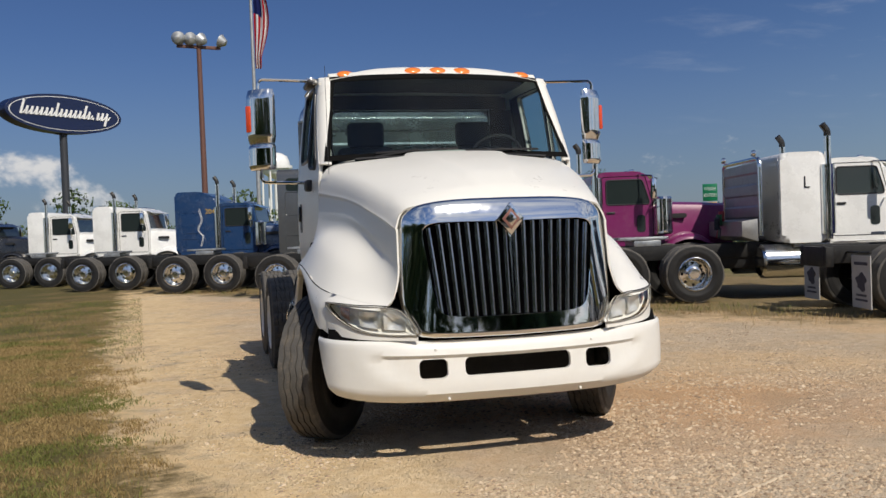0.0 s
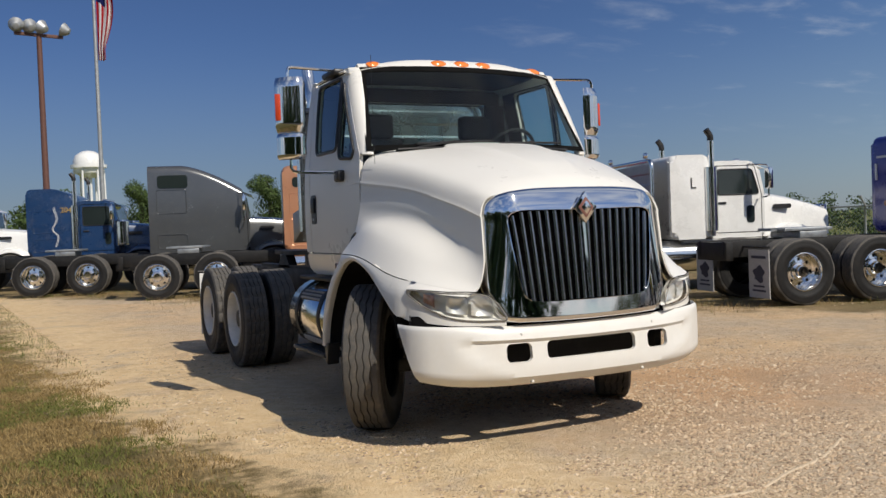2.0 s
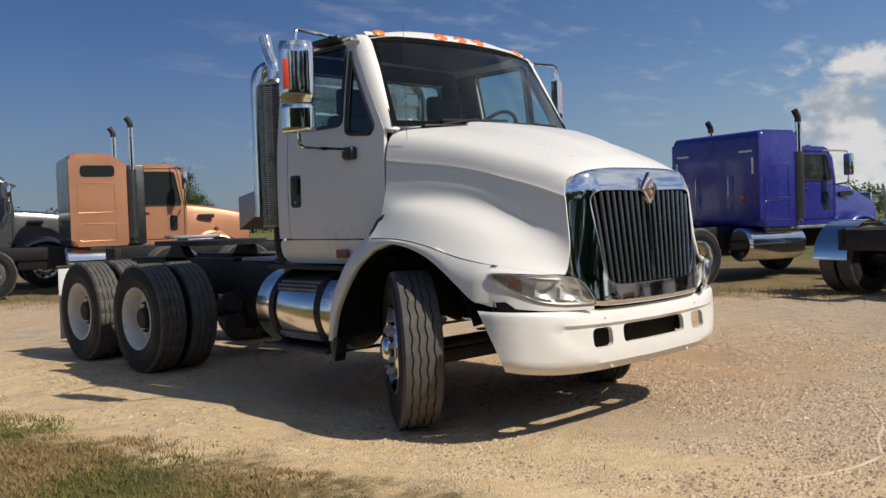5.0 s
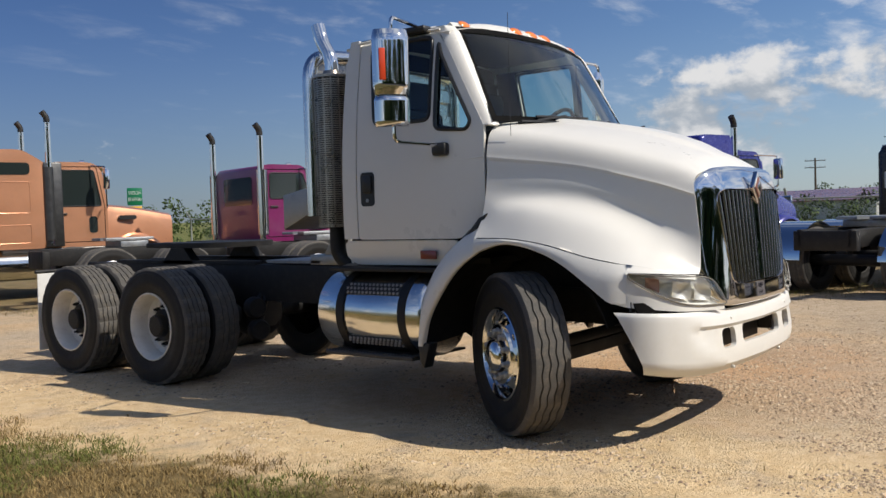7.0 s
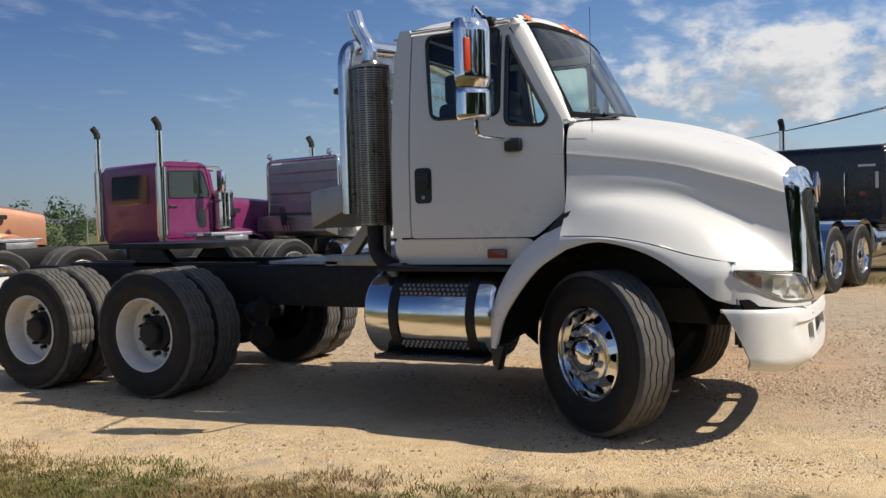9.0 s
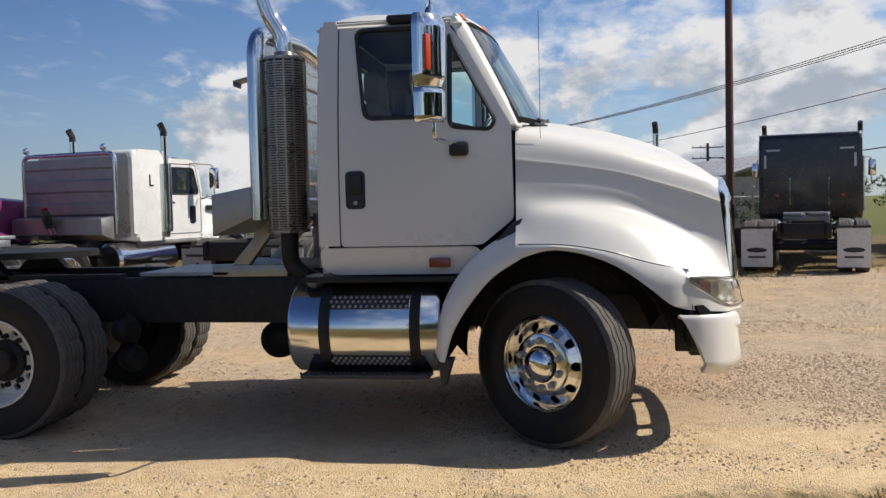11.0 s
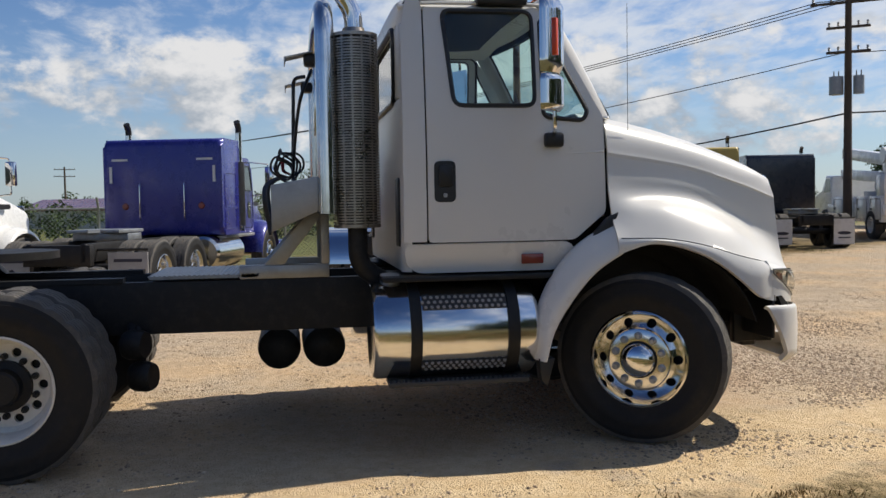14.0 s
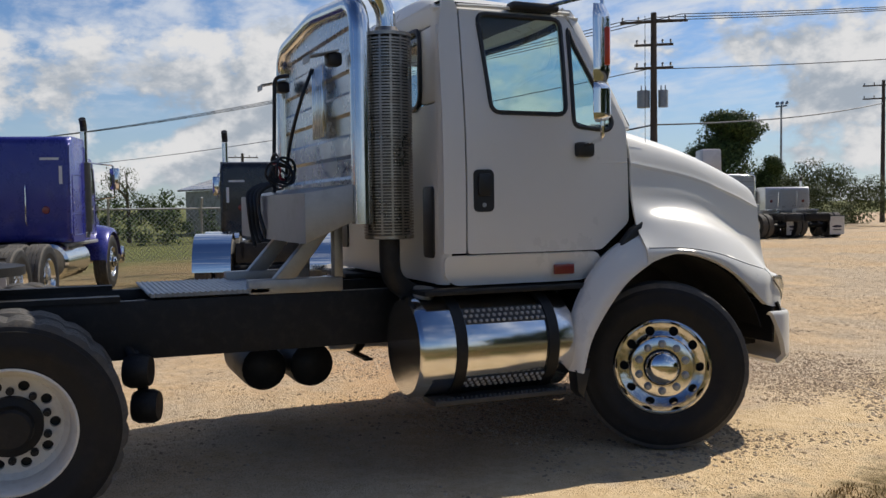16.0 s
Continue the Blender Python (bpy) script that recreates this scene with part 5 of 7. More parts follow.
for a0 in range(70, 321, 25):
    a = radians(a0)
    t_ = Vector((-math.sin(a), math.cos(a), 0)) * 0.006
    p = Vector((SX + 0.1395 * math.cos(a), SY + 0.1395 * math.sin(a), 0))
    vs = [bm.verts.new(p - t_ + Vector((0, 0, 1.33))), bm.verts.new(p + t_ + Vector((0, 0, 1.33))), bm.verts.new(p + t_ + Vector((0, 0, 2.49))), bm.verts.new(p - t_ + Vector((0, 0, 2.49)))]
    bm.faces.new(vs)
part("heat_guard", bm, MUFFLER, stack, "slotted chrome heat guard browned by heat", smooth=0)
for z in (1.33, 2.475):
    bm = B()
    lathe(bm, [(0.130, z), (0.143, z + 0.003), (0.143, z + 0.022), (0.130, z + 0.025)], 32, Matrix.Translation((SX, SY, 0)) @ Matrix.Rotation(radians(-90), 4, "Y"))
    part("guard_band", bm, MUFFLER, stack)
bm = B()
tube(bm, bend([(SX, SY, 2.50), (SX, SY, 2.63), (SX, SY + 0.09, 2.77), (SX, SY + 0.13, 2.90)], 0.08), 0.056, 20, False)
part("tail_pipe", bm, CHROME, stack, "curved chrome tail pipe")
bm = B()
cyl(bm, (SX, SY, 2.50), (SX, SY, 2.535), 0.075, 0.065)
part("clamp", bm, MUFFLER, stack)
bm = B()
tube(bm, bend([(SX, SY, 1.34), (SX, SY, 1.10), (SX + 0.05, SY - 0.15, 1.0), (-0.5, 1.2, 0.8)], 0.12), 0.06, 14)
part("down_pipe", bm, BLACK, stack)

# polished headache rack behind the cab, on a bed of steel channel
rack = new("headache_rack")
rack.parent = truck
RY = 1.925
bm = B()
tube(bm, bend([(-0.93, RY, 1.42), (-0.93, RY, 2.66), (0.0, RY, 2.74), (0.93, RY, 2.66), (0.93, RY, 1.42)], 0.18, 8), 0.058, 16)
part("rack_tube", bm, POLISHED, rack, "bent polished tube frame", smooth=60)
bm = B()
rows = []
for i in range(60):
    z = 1.45 + 1.215 * i / 59
    rib = 0.014 * (1 if (i // 6) % 2 else 0)
    rows.append([(x, RY - 0.01 + rib, z) for x in (-0.89, -0.4, 0, 0.4, 0.89)])
sheet(bm, rows, 0.004)
part("rack_panel", bm, RACK_SKIN, rack, "ribbed polished panel", smooth=20)
for k in range(5):
    bm = B()
    box(bm, -0.30 + 0.055 * k, -0.275 + 0.055 * k, RY + 0.02, RY + 0.05, 1.95, 2.40, 0.006)
    part("louvre", bm, POLISHED, rack)
bm = B()
prism(bm, [(1.98, 1.645), (2.26, 1.595), (2.26, 1.315), (1.98, 1.435)], -0.95, 0.95, "x", 0.008)
part("toolbox", bm, DULL_ALU, rack, "grey aluminium tray box")
for s in (-1, 1):
    bm = B()
    box(bm, *sorted((s * 0.36, s * 0.46)), 1.905, 2.48, 1.002, 1.090, 0.008)
    part("bed_channel", bm, DULL_ALU, rack)
    bm = B()
    prism(bm, [(2.20, 1.088), (2.33, 1.088), (2.03, 1.43), (1.93, 1.43)], *sorted((s * 0.37, s * 0.45)), "x", 0.006)
    part("slant_brace", bm, DULL_ALU, rack)
    bm = B()
    box(bm, *sorted((s * 0.37, s * 0.45)), 1.90, 1.955, 1.088, 1.45, 0.005)
    part("upright", bm, DULL_ALU, rack)
    bm = B()
    box(bm, *sorted((s * 0.61, s * 0.71)), RY + 0.03, RY + 0.12, 2.335, 2.415, 0.02)
    part("work_light", bm, BLACK_TRIM, rack)
    bm = B()
    prism(bm, [(RY + 0.06, 2.425), (RY + 0.24, 2.385), (RY + 0.24, 2.345), (RY + 0.235, 2.345), (RY + 0.23, 2.378), (RY + 0.06, 2.417)], *sorted((s * 0.59, s * 0.73)), "x")
    part("light_hood", bm, DULL_ALU, rack)

bm = B()
sheet(bm, [[(x, 2.36 + 0.69 * i / 90, 1.035 + (0.006 if i % 4 < 2 else 0.0)) for x in (-0.46, 0.0, 0.46)] for i in range(91)], 0.02)
part("deck_plate", bm, DIAMOND, chassis, "worn tread deck plate", smooth=20)
# fifth wheel
fifth = new("fifth_wheel")
fifth.parent = truck
bm = B()
pl = []
for k in range(25):
    a = radians(-90 + 180 * k / 24)
    pl.append((0.46 * math.sin(a), 4.15 - 0.46 * math.cos(a)))
pl += [(0.40, 4.95), (0.12, 4.98), (0.05, 4.45), (-0.05, 4.45), (-0.12, 4.98), (-0.40, 4.95)]
prism(bm, pl, 1.15, 1.20, "z", 0.008)
part("top_plate", bm, BLACK, fifth, "black greasy coupling plate")
for s in (-1, 1):
    bm = B()
    prism(bm, [(4.1, 1.0), (4.6, 1.0), (4.45, 1.15), (4.25, 1.15)], s * 0.36, s * 0.46, "x")
    part("bracket", bm, BLACK, fifth)
    bm = B()
    box(bm, *sorted((s * 0.36, s * 0.46)), 3.2, 5.4, 1.0, 1.03)
    part("slide_rail", bm, BLACK, fifth)
# black air lines and a small red coil at the rack
hoses = new("air_hoses")
hoses.parent = truck
rng = random.Random(8)
RED_HOSE, GREEN_HOSE = principled("red hose", (0.30, 0.02, 0.03), 0.5), principled("green hose", (0.02, 0.10, 0.04), 0.5)
for k in range(7):          # loops of air line heaped on the tray
    cx, cy, cz, rr = rng.uniform(-0.12, 0.16), rng.uniform(2.10, 2.20), rng.uniform(1.72, 1.80), rng.uniform(0.06, 0.10)
    turn = Matrix.Rotation(rng.uniform(-0.9, 0.9), 3, "X") @ Matrix.Rotation(rng.uniform(0, 3.1), 3, "Z")
    bm = B()
    tube(bm, [Vector((cx, cy, cz)) + turn @ Vector((rr * math.cos(a), 0.012 * math.sin(3 * a), rr * math.sin(a))) for a in (2 * math.pi * i / 24 for i in range(25))], 0.008, 6, False)
    part("hose_loop", bm, RED_HOSE if k == 3 else BLACK_TRIM, hoses)
for k in range(4):          # lines that hang behind the tray
    x, y = 0.10 + 0.07 * k, 2.265 + 0.012 * k
    bm = B()
    tube(bm, spline([(x, y - 0.08, 1.68), (x + 0.02, y + 0.02, 1.62), (x + rng.uniform(-0.03, 0.03), y + 0.03, 1.50), (x + rng.uniform(-0.04, 0.04), y + 0.01, 1.38), (x, y - 0.01, 1.32 - 0.02 * k)], 6), 0.013, 7)
    part("hose", bm, BLACK_TRIM, hoses)
bm = B()
tube(bm, bend([(0.38, 2.02, 2.42), (0.46, 2.10, 2.42), (0.46, 2.12, 1.62)], 0.06), 0.014, 8)
part("hose_holder", bm, BLACK_TRIM, hoses)
bm = B()
tube(bm, spline([(-0.10, 1.98, 2.40), (-0.12, 2.06, 2.2), (0.02, 2.10, 1.95), (0.10, 2.12, 1.70)], 8), 0.012, 8)
part("cable", bm, BLACK_TRIM, hoses)


# ---- the parked row of tractors behind ----
def paint(name, base, metal=0.0, rough=0.28):
    return principled(name, base, rough, metal, 0.04, 0.0, 2.0, 30, (0.3, 0.26, 0.2), 0.08, coat=0.5)


DARK_GLASS = principled("dark cab glass", (0.02, 0.028, 0.028), 0.06, 0, 0, 0, coat=0.6)
SOOT = principled("sooty pipe end", (0.05, 0.048, 0.046), 0.4, 0.6, 0.3)
STACK_GUARD = principled("dim steel guard", (0.10, 0.10, 0.10), 0.38, 0.8, 0.15, 0.0)
FLAP_WHITE = principled("white flap", (0.70, 0.70, 0.69), 0.6, 0, 0.05, 0.0, 3, 40, (0.3, 0.26, 0.22), 0.25)
FLAP_GREY = principled("grey flap", (0.36, 0.36, 0.36), 0.6, 0, 0.08)
INK = principled("dark print", (0.03, 0.03, 0.05), 0.6)
HEADING = radians(-15.0)          # the row points along +x, turned a little


def words(name, text, size, m, material, parent, squash=1.0, slope=0.0, bold=0.0):
    """Flat lettering as a mesh."""
    cu = bpy.data.curves.new(name, "FONT")
    cu.body, cu.size, cu.align_x, cu.align_y, cu.extrude, cu.shear, cu.offset = text, size, "CENTER", "CENTER", 0.004, slope, bold
    tmp = bpy.data.objects.new("tmp", cu)
    scene.collection.objects.link(tmp)
    bpy.context.view_layer.update()
    me = bpy.data.meshes.new_from_object(tmp)
    bpy.data.objects.remove(tmp)
    me.materials.clear()
    me.materials.append(material)
    ob = new(name, me)
    ob.parent = parent
    me.transform(Matrix.Diagonal((squash, 1, 1, 1)))
    ob.matrix_basis = m
    return ob


def fleet_truck(px, py, label, body, L=1.2, top=2.6, cab_top=2.45, roof="flat", stack_top=3.1, stacks=True, guard=POLISHED, rear=None, rack=False,
                flaps=None, fenders=None, hood=True, rims="fleet_dual", sleeper_window=True, rear_lamps=False, heading=HEADING, frame_len=3.85, side_boxes=True, W=1.12, guard_r=0.105, glazing=0.24, cab_len=1.18, hood_len=1.50, hood_drop=0.16, cove=0.0, cleaner=False, guard_panel=False):
    """A parked tractor; the origin is on the ground below the middle of the sleeper's (or cab's) rear wall; it points along +x."""
    rt = thing("parked_truck", label, "truck", Matrix.Translation((px, py, 0)) @ Matrix.Rotation(heading, 4, "Z"), "row of parked lorry tractors")
    rear = rear or body
    cab0 = L
    cab1 = L + cab_len
    nose = cab1 + hood_len
    for s in (-1, 1):
        bm = B()
        box(bm, -frame_len, nose - 0.2, *sorted((s * 0.36, s * 0.44)), 0.75, 1.02, 0.01)
        part("frame_rail", bm, BLACK, rt)
    bm = B()
    box(bm, -frame_len, -frame_len + 0.12, -0.5, 0.5, 0.70, 1.0, 0.01)
    for x in (-2.9, -1.58):
        cyl(bm, (x, -0.9, 0.51), (x, 0.9, 0.51), 0.09)
    box(bm, -1.0, nose - 0.5, -0.40, 0.40, 0.55, 0.98, 0.02)
    part("axles_and_driveline", bm, BLACK, rt)
    if L > 0:
        bm = B()
        if roof == "flat":
            prism(bm, soft([(0.0, 1.0), (0.0, top), (L * 0.62, top), (L, top - cove), (L, 1.0)], 0.14, 6) if cove else soft([(0.0, 1.0), (0.0, top), (L, top), (L, 1.0)], 0.15, 6), -W, W, "y", 0.09, 4)
        else:
            n = 14
            rows = []
            for i in range(n + 1):
                f = i / n
                x = (L + 1.0) * f
                zt = top - (top - cab_top - 0.02) * max(0.0, (f - 0.35) / 0.65) ** 1.5
                w_ = W - 0.03 * f
                ring = [(x, w_ - 0.0, 1.0)] + [(x, y, z) for y, z in rounded(2 * w_, zt - 0.6, 0.20, 5, 0, (zt + 0.6) / 2) if z > 1.0] + [(x, -w_, 1.0)]
                rows.append(ring)
            sheet(bm, rows)
            for rw in (rows[0], rows[-1]):
                bm.faces.new([bm.verts.new(p) for p in rw])
        part("sleeper", bm, body, rt)
        if rear is not body:
            bm = B()
            prism(bm, rounded(W * 2 - 0.16, top - 1.14, 0.09, 4, 0, (top + 1.0) / 2), -0.006, 0.0, "x")
            part("sleeper_rear_panel", bm, rear, rt)
        if sleeper_window:
            for s in (-1, 1):
                bm = B()
                prism(bm, rounded(min(0.85, L * 0.55), glazing, 0.08, 4, L * 0.45, top - 0.26 - glazing / 2), *sorted((s * (W - 0.005), s * (W + 0.008))), "y")
                part("sleeper_window", bm, DARK_GLASS, rt)
        if side_boxes:
            for s in (-1, 1):
                for cz, hh in ((top - 0.95, 0.62), (1.30, 0.36)):
                    bm = B()
                    ring = [(x, s * (W + 0.003), z) for x, z in rounded(min(0.75, L * 0.6), hh, 0.05, 4, L * 0.42, cz)]
                    tube(bm, ring + ring[:1], 0.008, 5, False)
                    part("locker_door", bm, body, rt)
    # cab
    CW = 1.0
    sill, glass_top = 1.84, cab_top - 0.17
    bm = B()
    prism(bm, soft([(cab0, 1.0), (cab0, cab_top - 0.04), (cab0 + 0.20, cab_top), (cab0 + 0.88, cab_top - 0.01), (cab1 - 0.10, cab_top - 0.13), (cab1, 1.88), (cab1, 1.0)], 0.07, 4), -CW, CW, "y", 0.075, 4)
    part("cab", bm, body, rt)
    bm = B()      # visor over the windscreen
    prism(bm, [(cab1 - 0.16, cab_top - 0.055), (cab1 + 0.08, cab_top - 0.15), (cab1 + 0.085, cab_top - 0.165), (cab1 - 0.14, cab_top - 0.085)], -0.86, 0.86, "y")
    part("sun_visor", bm, body if not cleaner else CHROME, rt)
    for s in (-1, 1):
        pane = soft([(cab0 + 0.20, glass_top), (cab1 - 0.26, glass_top), (cab1 - 0.13, sill + 0.08), (cab1 - 0.13, sill), (cab0 + 0.20, sill)], 0.06)
        bm = B()
        prism(bm, pane, *sorted((s * (CW - 0.005), s * (CW + 0.004))), "y")
        win = part("side_window", bm, DARK_GLASS, rt)
        bm = B()
        ring = [(x, s * (CW + 0.003), z) for x, z in pane]
        tube(bm, ring + ring[:1], 0.014, 6, False)
        part("window_seal", bm, BLACK_TRIM, rt)
        bm = B()
        ring = [(x, s * (CW + 0.001), z) for x, z in soft([(cab0 + 0.12, cab_top - 0.10), (cab1 - 0.20, cab_top - 0.10), (cab1 - 0.06, 1.84), (cab1 - 0.06, 1.10), (cab0 + 0.12, 1.10)], 0.06)]
        tube(bm, ring + ring[:1], 0.007, 5, False)
        part("door_seam", bm, SEAM, rt)
        bm = B()
        prism(bm, rounded(0.17, 0.34, 0.06, 4, cab1 - 0.30, 1.45), *sorted((s * (CW - 0.004), s * (CW + 0.009))), "y")
        part("door_vent", bm, DARK_GLASS, rt)
        bm = B()
        box(bm, cab0 + 0.20, cab0 + 0.36, *sorted((s * (CW - 0.002), s * (CW + 0.025))), 1.66, 1.70, 0.008)
        part("door_handle", bm, BLACK_TRIM, rt)
        bm = B()
        tube(bm, bend([(cab0 + 0.05, s * 1.0, 1.25), (cab0 + 0.05, s * 1.06, 1.27), (cab0 + 0.05, s * 1.06, 2.05), (cab0 + 0.05, s * 1.0, 2.07)], 0.03), 0.014, 6)
        part("grab_handle", bm, CHROME, rt)
        if cleaner:
            bm = B()
            lathe(bm, [(0, 0.0), (0.12, 0.01), (0.185, 0.03), (0.19, 0.06), (0.19, 0.10), (0.183, 0.105), (0.183, 0.66), (0.19, 0.665), (0.19, 0.72), (0.15, 0.77), (0, 0.78)], 24, pose(cab1 + 0.12, s * 1.10, 1.20, 0, -90, 0))
            part("air_cleaner", bm, CHROME, rt, "chrome canister air cleaner")
        if guard_panel and L > 0:
            bm = B()
            box(bm, cab0 - 0.10, cab0 + 0.26, *sorted((s * (W - 0.10), s * (W + 0.03))), 1.02, cab_top - 0.02, 0.03)
            part("side_fairing", bm, STACK_GUARD, rt, "dark perforated panel behind the cab")
        # mirrors
        bm = B()
        tube(bm, bend([(cab1 - 0.35, s * 0.98, cab_top - 0.08), (cab1 - 0.12, s * 1.36, cab_top - 0.12), (cab1 - 0.12, s * 1.38, 1.78), (cab1 - 0.14, s * 1.0, 1.74)], 0.04), 0.016, 6)
        part("mirror_arm", bm, CHROME, rt)
        bm = B()
        box(bm, cab1 - 0.17, cab1 - 0.07, *sorted((s * 1.30, s * 1.48)), cab_top - 0.58, cab_top - 0.17, 0.03)
        part("mirror_head", bm, CHROME, rt)
    bm = B()
    sheet(bm, [[(cab1 - 0.085 + 0.09 * j / 4, y, cab_top - 0.17 + (1.92 - cab_top + 0.17) * j / 4) for j in range(5)] for y in (-0.86, -0.3, 0.3, 0.86)], 0.010)
    part("windscreen", bm, DARK_GLASS, rt)
    if L == 0:
        bm = B()
        prism(bm, rounded(1.3, 0.55, 0.08, 4, 0, cab_top - 0.50), -0.008, 0.004, "x")
        part("rear_window", bm, DARK_GLASS, rt)
    for y in (-0.7, -0.22, 0.0, 0.22, 0.7):
        bm = B()
        lathe(bm, [(0.0, 0.0), (0.03, 0.01), (0.035, 0.10), (0.02, 0.12), (0, 0.12)], 10, pose(cab0 + 0.72, y, cab_top + 0.02))
        part("roof_light", bm, CHROME, rt)
    # hood, fenders, grille
    if hood:
        bm = B()
        rows = []
        for i in range(13):
            f = i / 12
            x = cab1 - 0.05 + (nose - cab1 + 0.05) * f
            hw, zt = 0.92 - 0.24 * f ** 0.8, 1.87 - hood_drop * f ** 1.5
            rows.append([(x, y, z) for y, z in [(-hw, 1.0), (-hw, zt - 0.18), (-hw + 0.06, zt - 0.05), (-hw + 0.2, zt), (0, zt + 0.03), (hw - 0.2, zt), (hw - 0.06, zt - 0.05), (hw, zt - 0.18), (hw, 1.0)]])
        sheet(bm, rows)
        bm.faces.new([bm.verts.new(p) for p in rows[-1]])
        part("hood", bm, body, rt)
        for s in (-1, 1):
            bm = B()
            rows = []
            for i in range(17):
                a = radians(5 + 165 * i / 16)
                x, z = cab1 + 0.62 - 0.66 * math.cos(a), 0.52 + 0.66 * math.sin(a)
                rows.append([(x, s * 0.66, z + 0.10 * math.sin(a)), (x, s * 1.0, z + 0.05 * math.sin(a)), (x, s * 1.16, z), (x, s * 1.18, z - 0.07)])
            sheet(bm, rows, 0.01)
            part("front_fender", bm, body, rt, smooth=60)
            bm = B()
            prism(bm, rounded(0.38, 0.09, 0.04, 3, cab1 + 0.45, 1.58), *sorted((s * 0.86, s * 0.905)), "y")
            part("hood_vent", bm, BLACK_TRIM, rt)
        bm = B()
        box(bm, nose - 0.02, nose + 0.05, -0.58, 0.58, 0.85, 1.60, 0.03)
        part("grille", bm, CHROME, rt)
        bm = B()
        box(bm, nose + 0.05, nose + 0.15, -1.15, 1.15, 0.42, 0.78, 0.05)
        part("bumper", bm, CHROME, rt)
    # wheels
    for s in (-1, 1):
        flip = 90 if s < 0 else -90
        for x in (-2.9, -1.58):
            w = wheel(rt, pose(x, s * 1.06, 0.515, 0, 0, flip), rims, "rear_wheel")
            same([c for c in w.children if c.name.startswith("tyre")][0], rt, pose(x, s * 0.74, 0.515, 0, 0, flip)).name = "inner_tyre"
        if hood:
            wheel(rt, pose(cab1 + 0.62, s * 1.02, 0.515, 0, 0, flip), "fleet_steer", "front_wheel")
        # tank, steps
        bm = B()
        lathe(bm, [(0, -0.75), (0.26, -0.74), (0.31, -0.70), (0.31, 0.70), (0.26, 0.74), (0, 0.75)], 28, pose(L * 0.45 + 0.05, s * 0.80, 0.68))
        part("fuel_tank", bm, POLISHED, rt)
        bm = B()
        box(bm, L * 0.3, cab1 - 0.1, *sorted((s * 0.5, s * 1.05)), 0.93, 0.99, 0.01)
        part("running_board", bm, DULL_ALU, rt)
        if stacks:
            bm = B()
            px_ = cab0 - 0.02 if L == 0 else cab0 + 0.02
            tube(bm, [(px_, s * 1.10, 1.05), (px_, s * 1.10, stack_top - 0.22)], 0.062, 14)
            part("stack_pipe", bm, CHROME, rt)
            bm = B()
            tube(bm, bend([(px_, s * 1.10, stack_top - 0.21), (px_, s * 1.10, stack_top - 0.12), (px_ - 0.09, s * 1.10, stack_top)], 0.09, 6), 0.060, 14)
            part("stack_tip", bm, SOOT, rt, "sooty black turned-out pipe end")
            bm = B()
            cyl(bm, (cab0, s * 1.10, 1.15), (cab0, s * 1.10, cab_top - 0.12), guard_r, seg=20)
            part("stack_guard", bm, guard, rt)
        if flaps:
            bm = B()
            prism(bm, [(-0.30, 0.12), (0.30, 0.12), (0.30, 0.88), (-0.30, 0.88)], -frame_len + 0.33, -frame_len + 0.345, "x")
            fl = part("mud_flap", bm, flaps, rt, m=pose(0, s * 0.90, 0))
            bm = B()
            if flaps is FLAP_WHITE:      # an oval mark above a bar of small print
                prism(bm, [(0.20 * math.cos(a), 0.46 + 0.05 * math.sin(a)) for a in (2 * math.pi * k / 24 for k in range(24))], -frame_len + 0.325, -frame_len + 0.33, "x")
                box(bm, -frame_len + 0.325, -frame_len + 0.33, -0.17, 0.17, 0.30, 0.34)
            else:                        # plain bars of print and a dark emblem
                box(bm, -frame_len + 0.325, -frame_len + 0.33, -0.21, 0.21, 0.74, 0.785)
                prism(bm, [(0.15 * math.cos(a) * (1 + 0.25 * math.sin(5 * a)), 0.50 + 0.13 * math.sin(a) * (1 + 0.2 * math.cos(3 * a))) for a in (2 * math.pi * k / 30 for k in range(30))], -frame_len + 0.325, -frame_len + 0.33, "x")
                box(bm, -frame_len + 0.325, -frame_len + 0.33, -0.16, 0.16, 0.29, 0.32)
                box(bm, -frame_len + 0.325, -frame_len + 0.33, -0.19, 0.19, 0.22, 0.25)
            part("flap_print", bm, INK, rt, m=pose(0, s * 0.90, 0))
            bm = B()
            tube(bm, [(-frame_len + 0.34, s * 0.4, 0.92), (-frame_len + 0.34, s * 1.2, 0.92)], 0.02, 6)
            part("flap_hanger", bm, BLACK, rt)
        if fenders:
            for x in (-2.9, -1.58):
                bm = B()
                rows = []
                for i in range(15):
                    a = radians((0 if x < -2 else 55) + (125 if x < -2 else 125) * i / 14)
                    rows.append([(x - 0.60 * math.cos(a), s * y, 0.53 + 0.60 * math.sin(a)) for y in (0.62, 1.22)])
                sheet(bm, rows, 0.012)
                part("quarter_fender", bm, fenders, rt, "bright stainless wheel fender")
    # fifth wheel
    bm = B()
    prism(bm, [(-2.75, -0.42), (-2.3, -0.46), (-1.9, -0.44), (-1.75, 0), (-1.9, 0.44), (-2.3, 0.46), (-2.75, 0.42), (-2.7, 0.1), (-2.35, 0), (-2.7, -0.1)], 1.14, 1.19, "z", 0.008)
    box(bm, -2.5, -2.0, -0.45, 0.45, 1.02, 1.13, 0.01)
    part("fifth_wheel", bm, DIAMOND, rt)
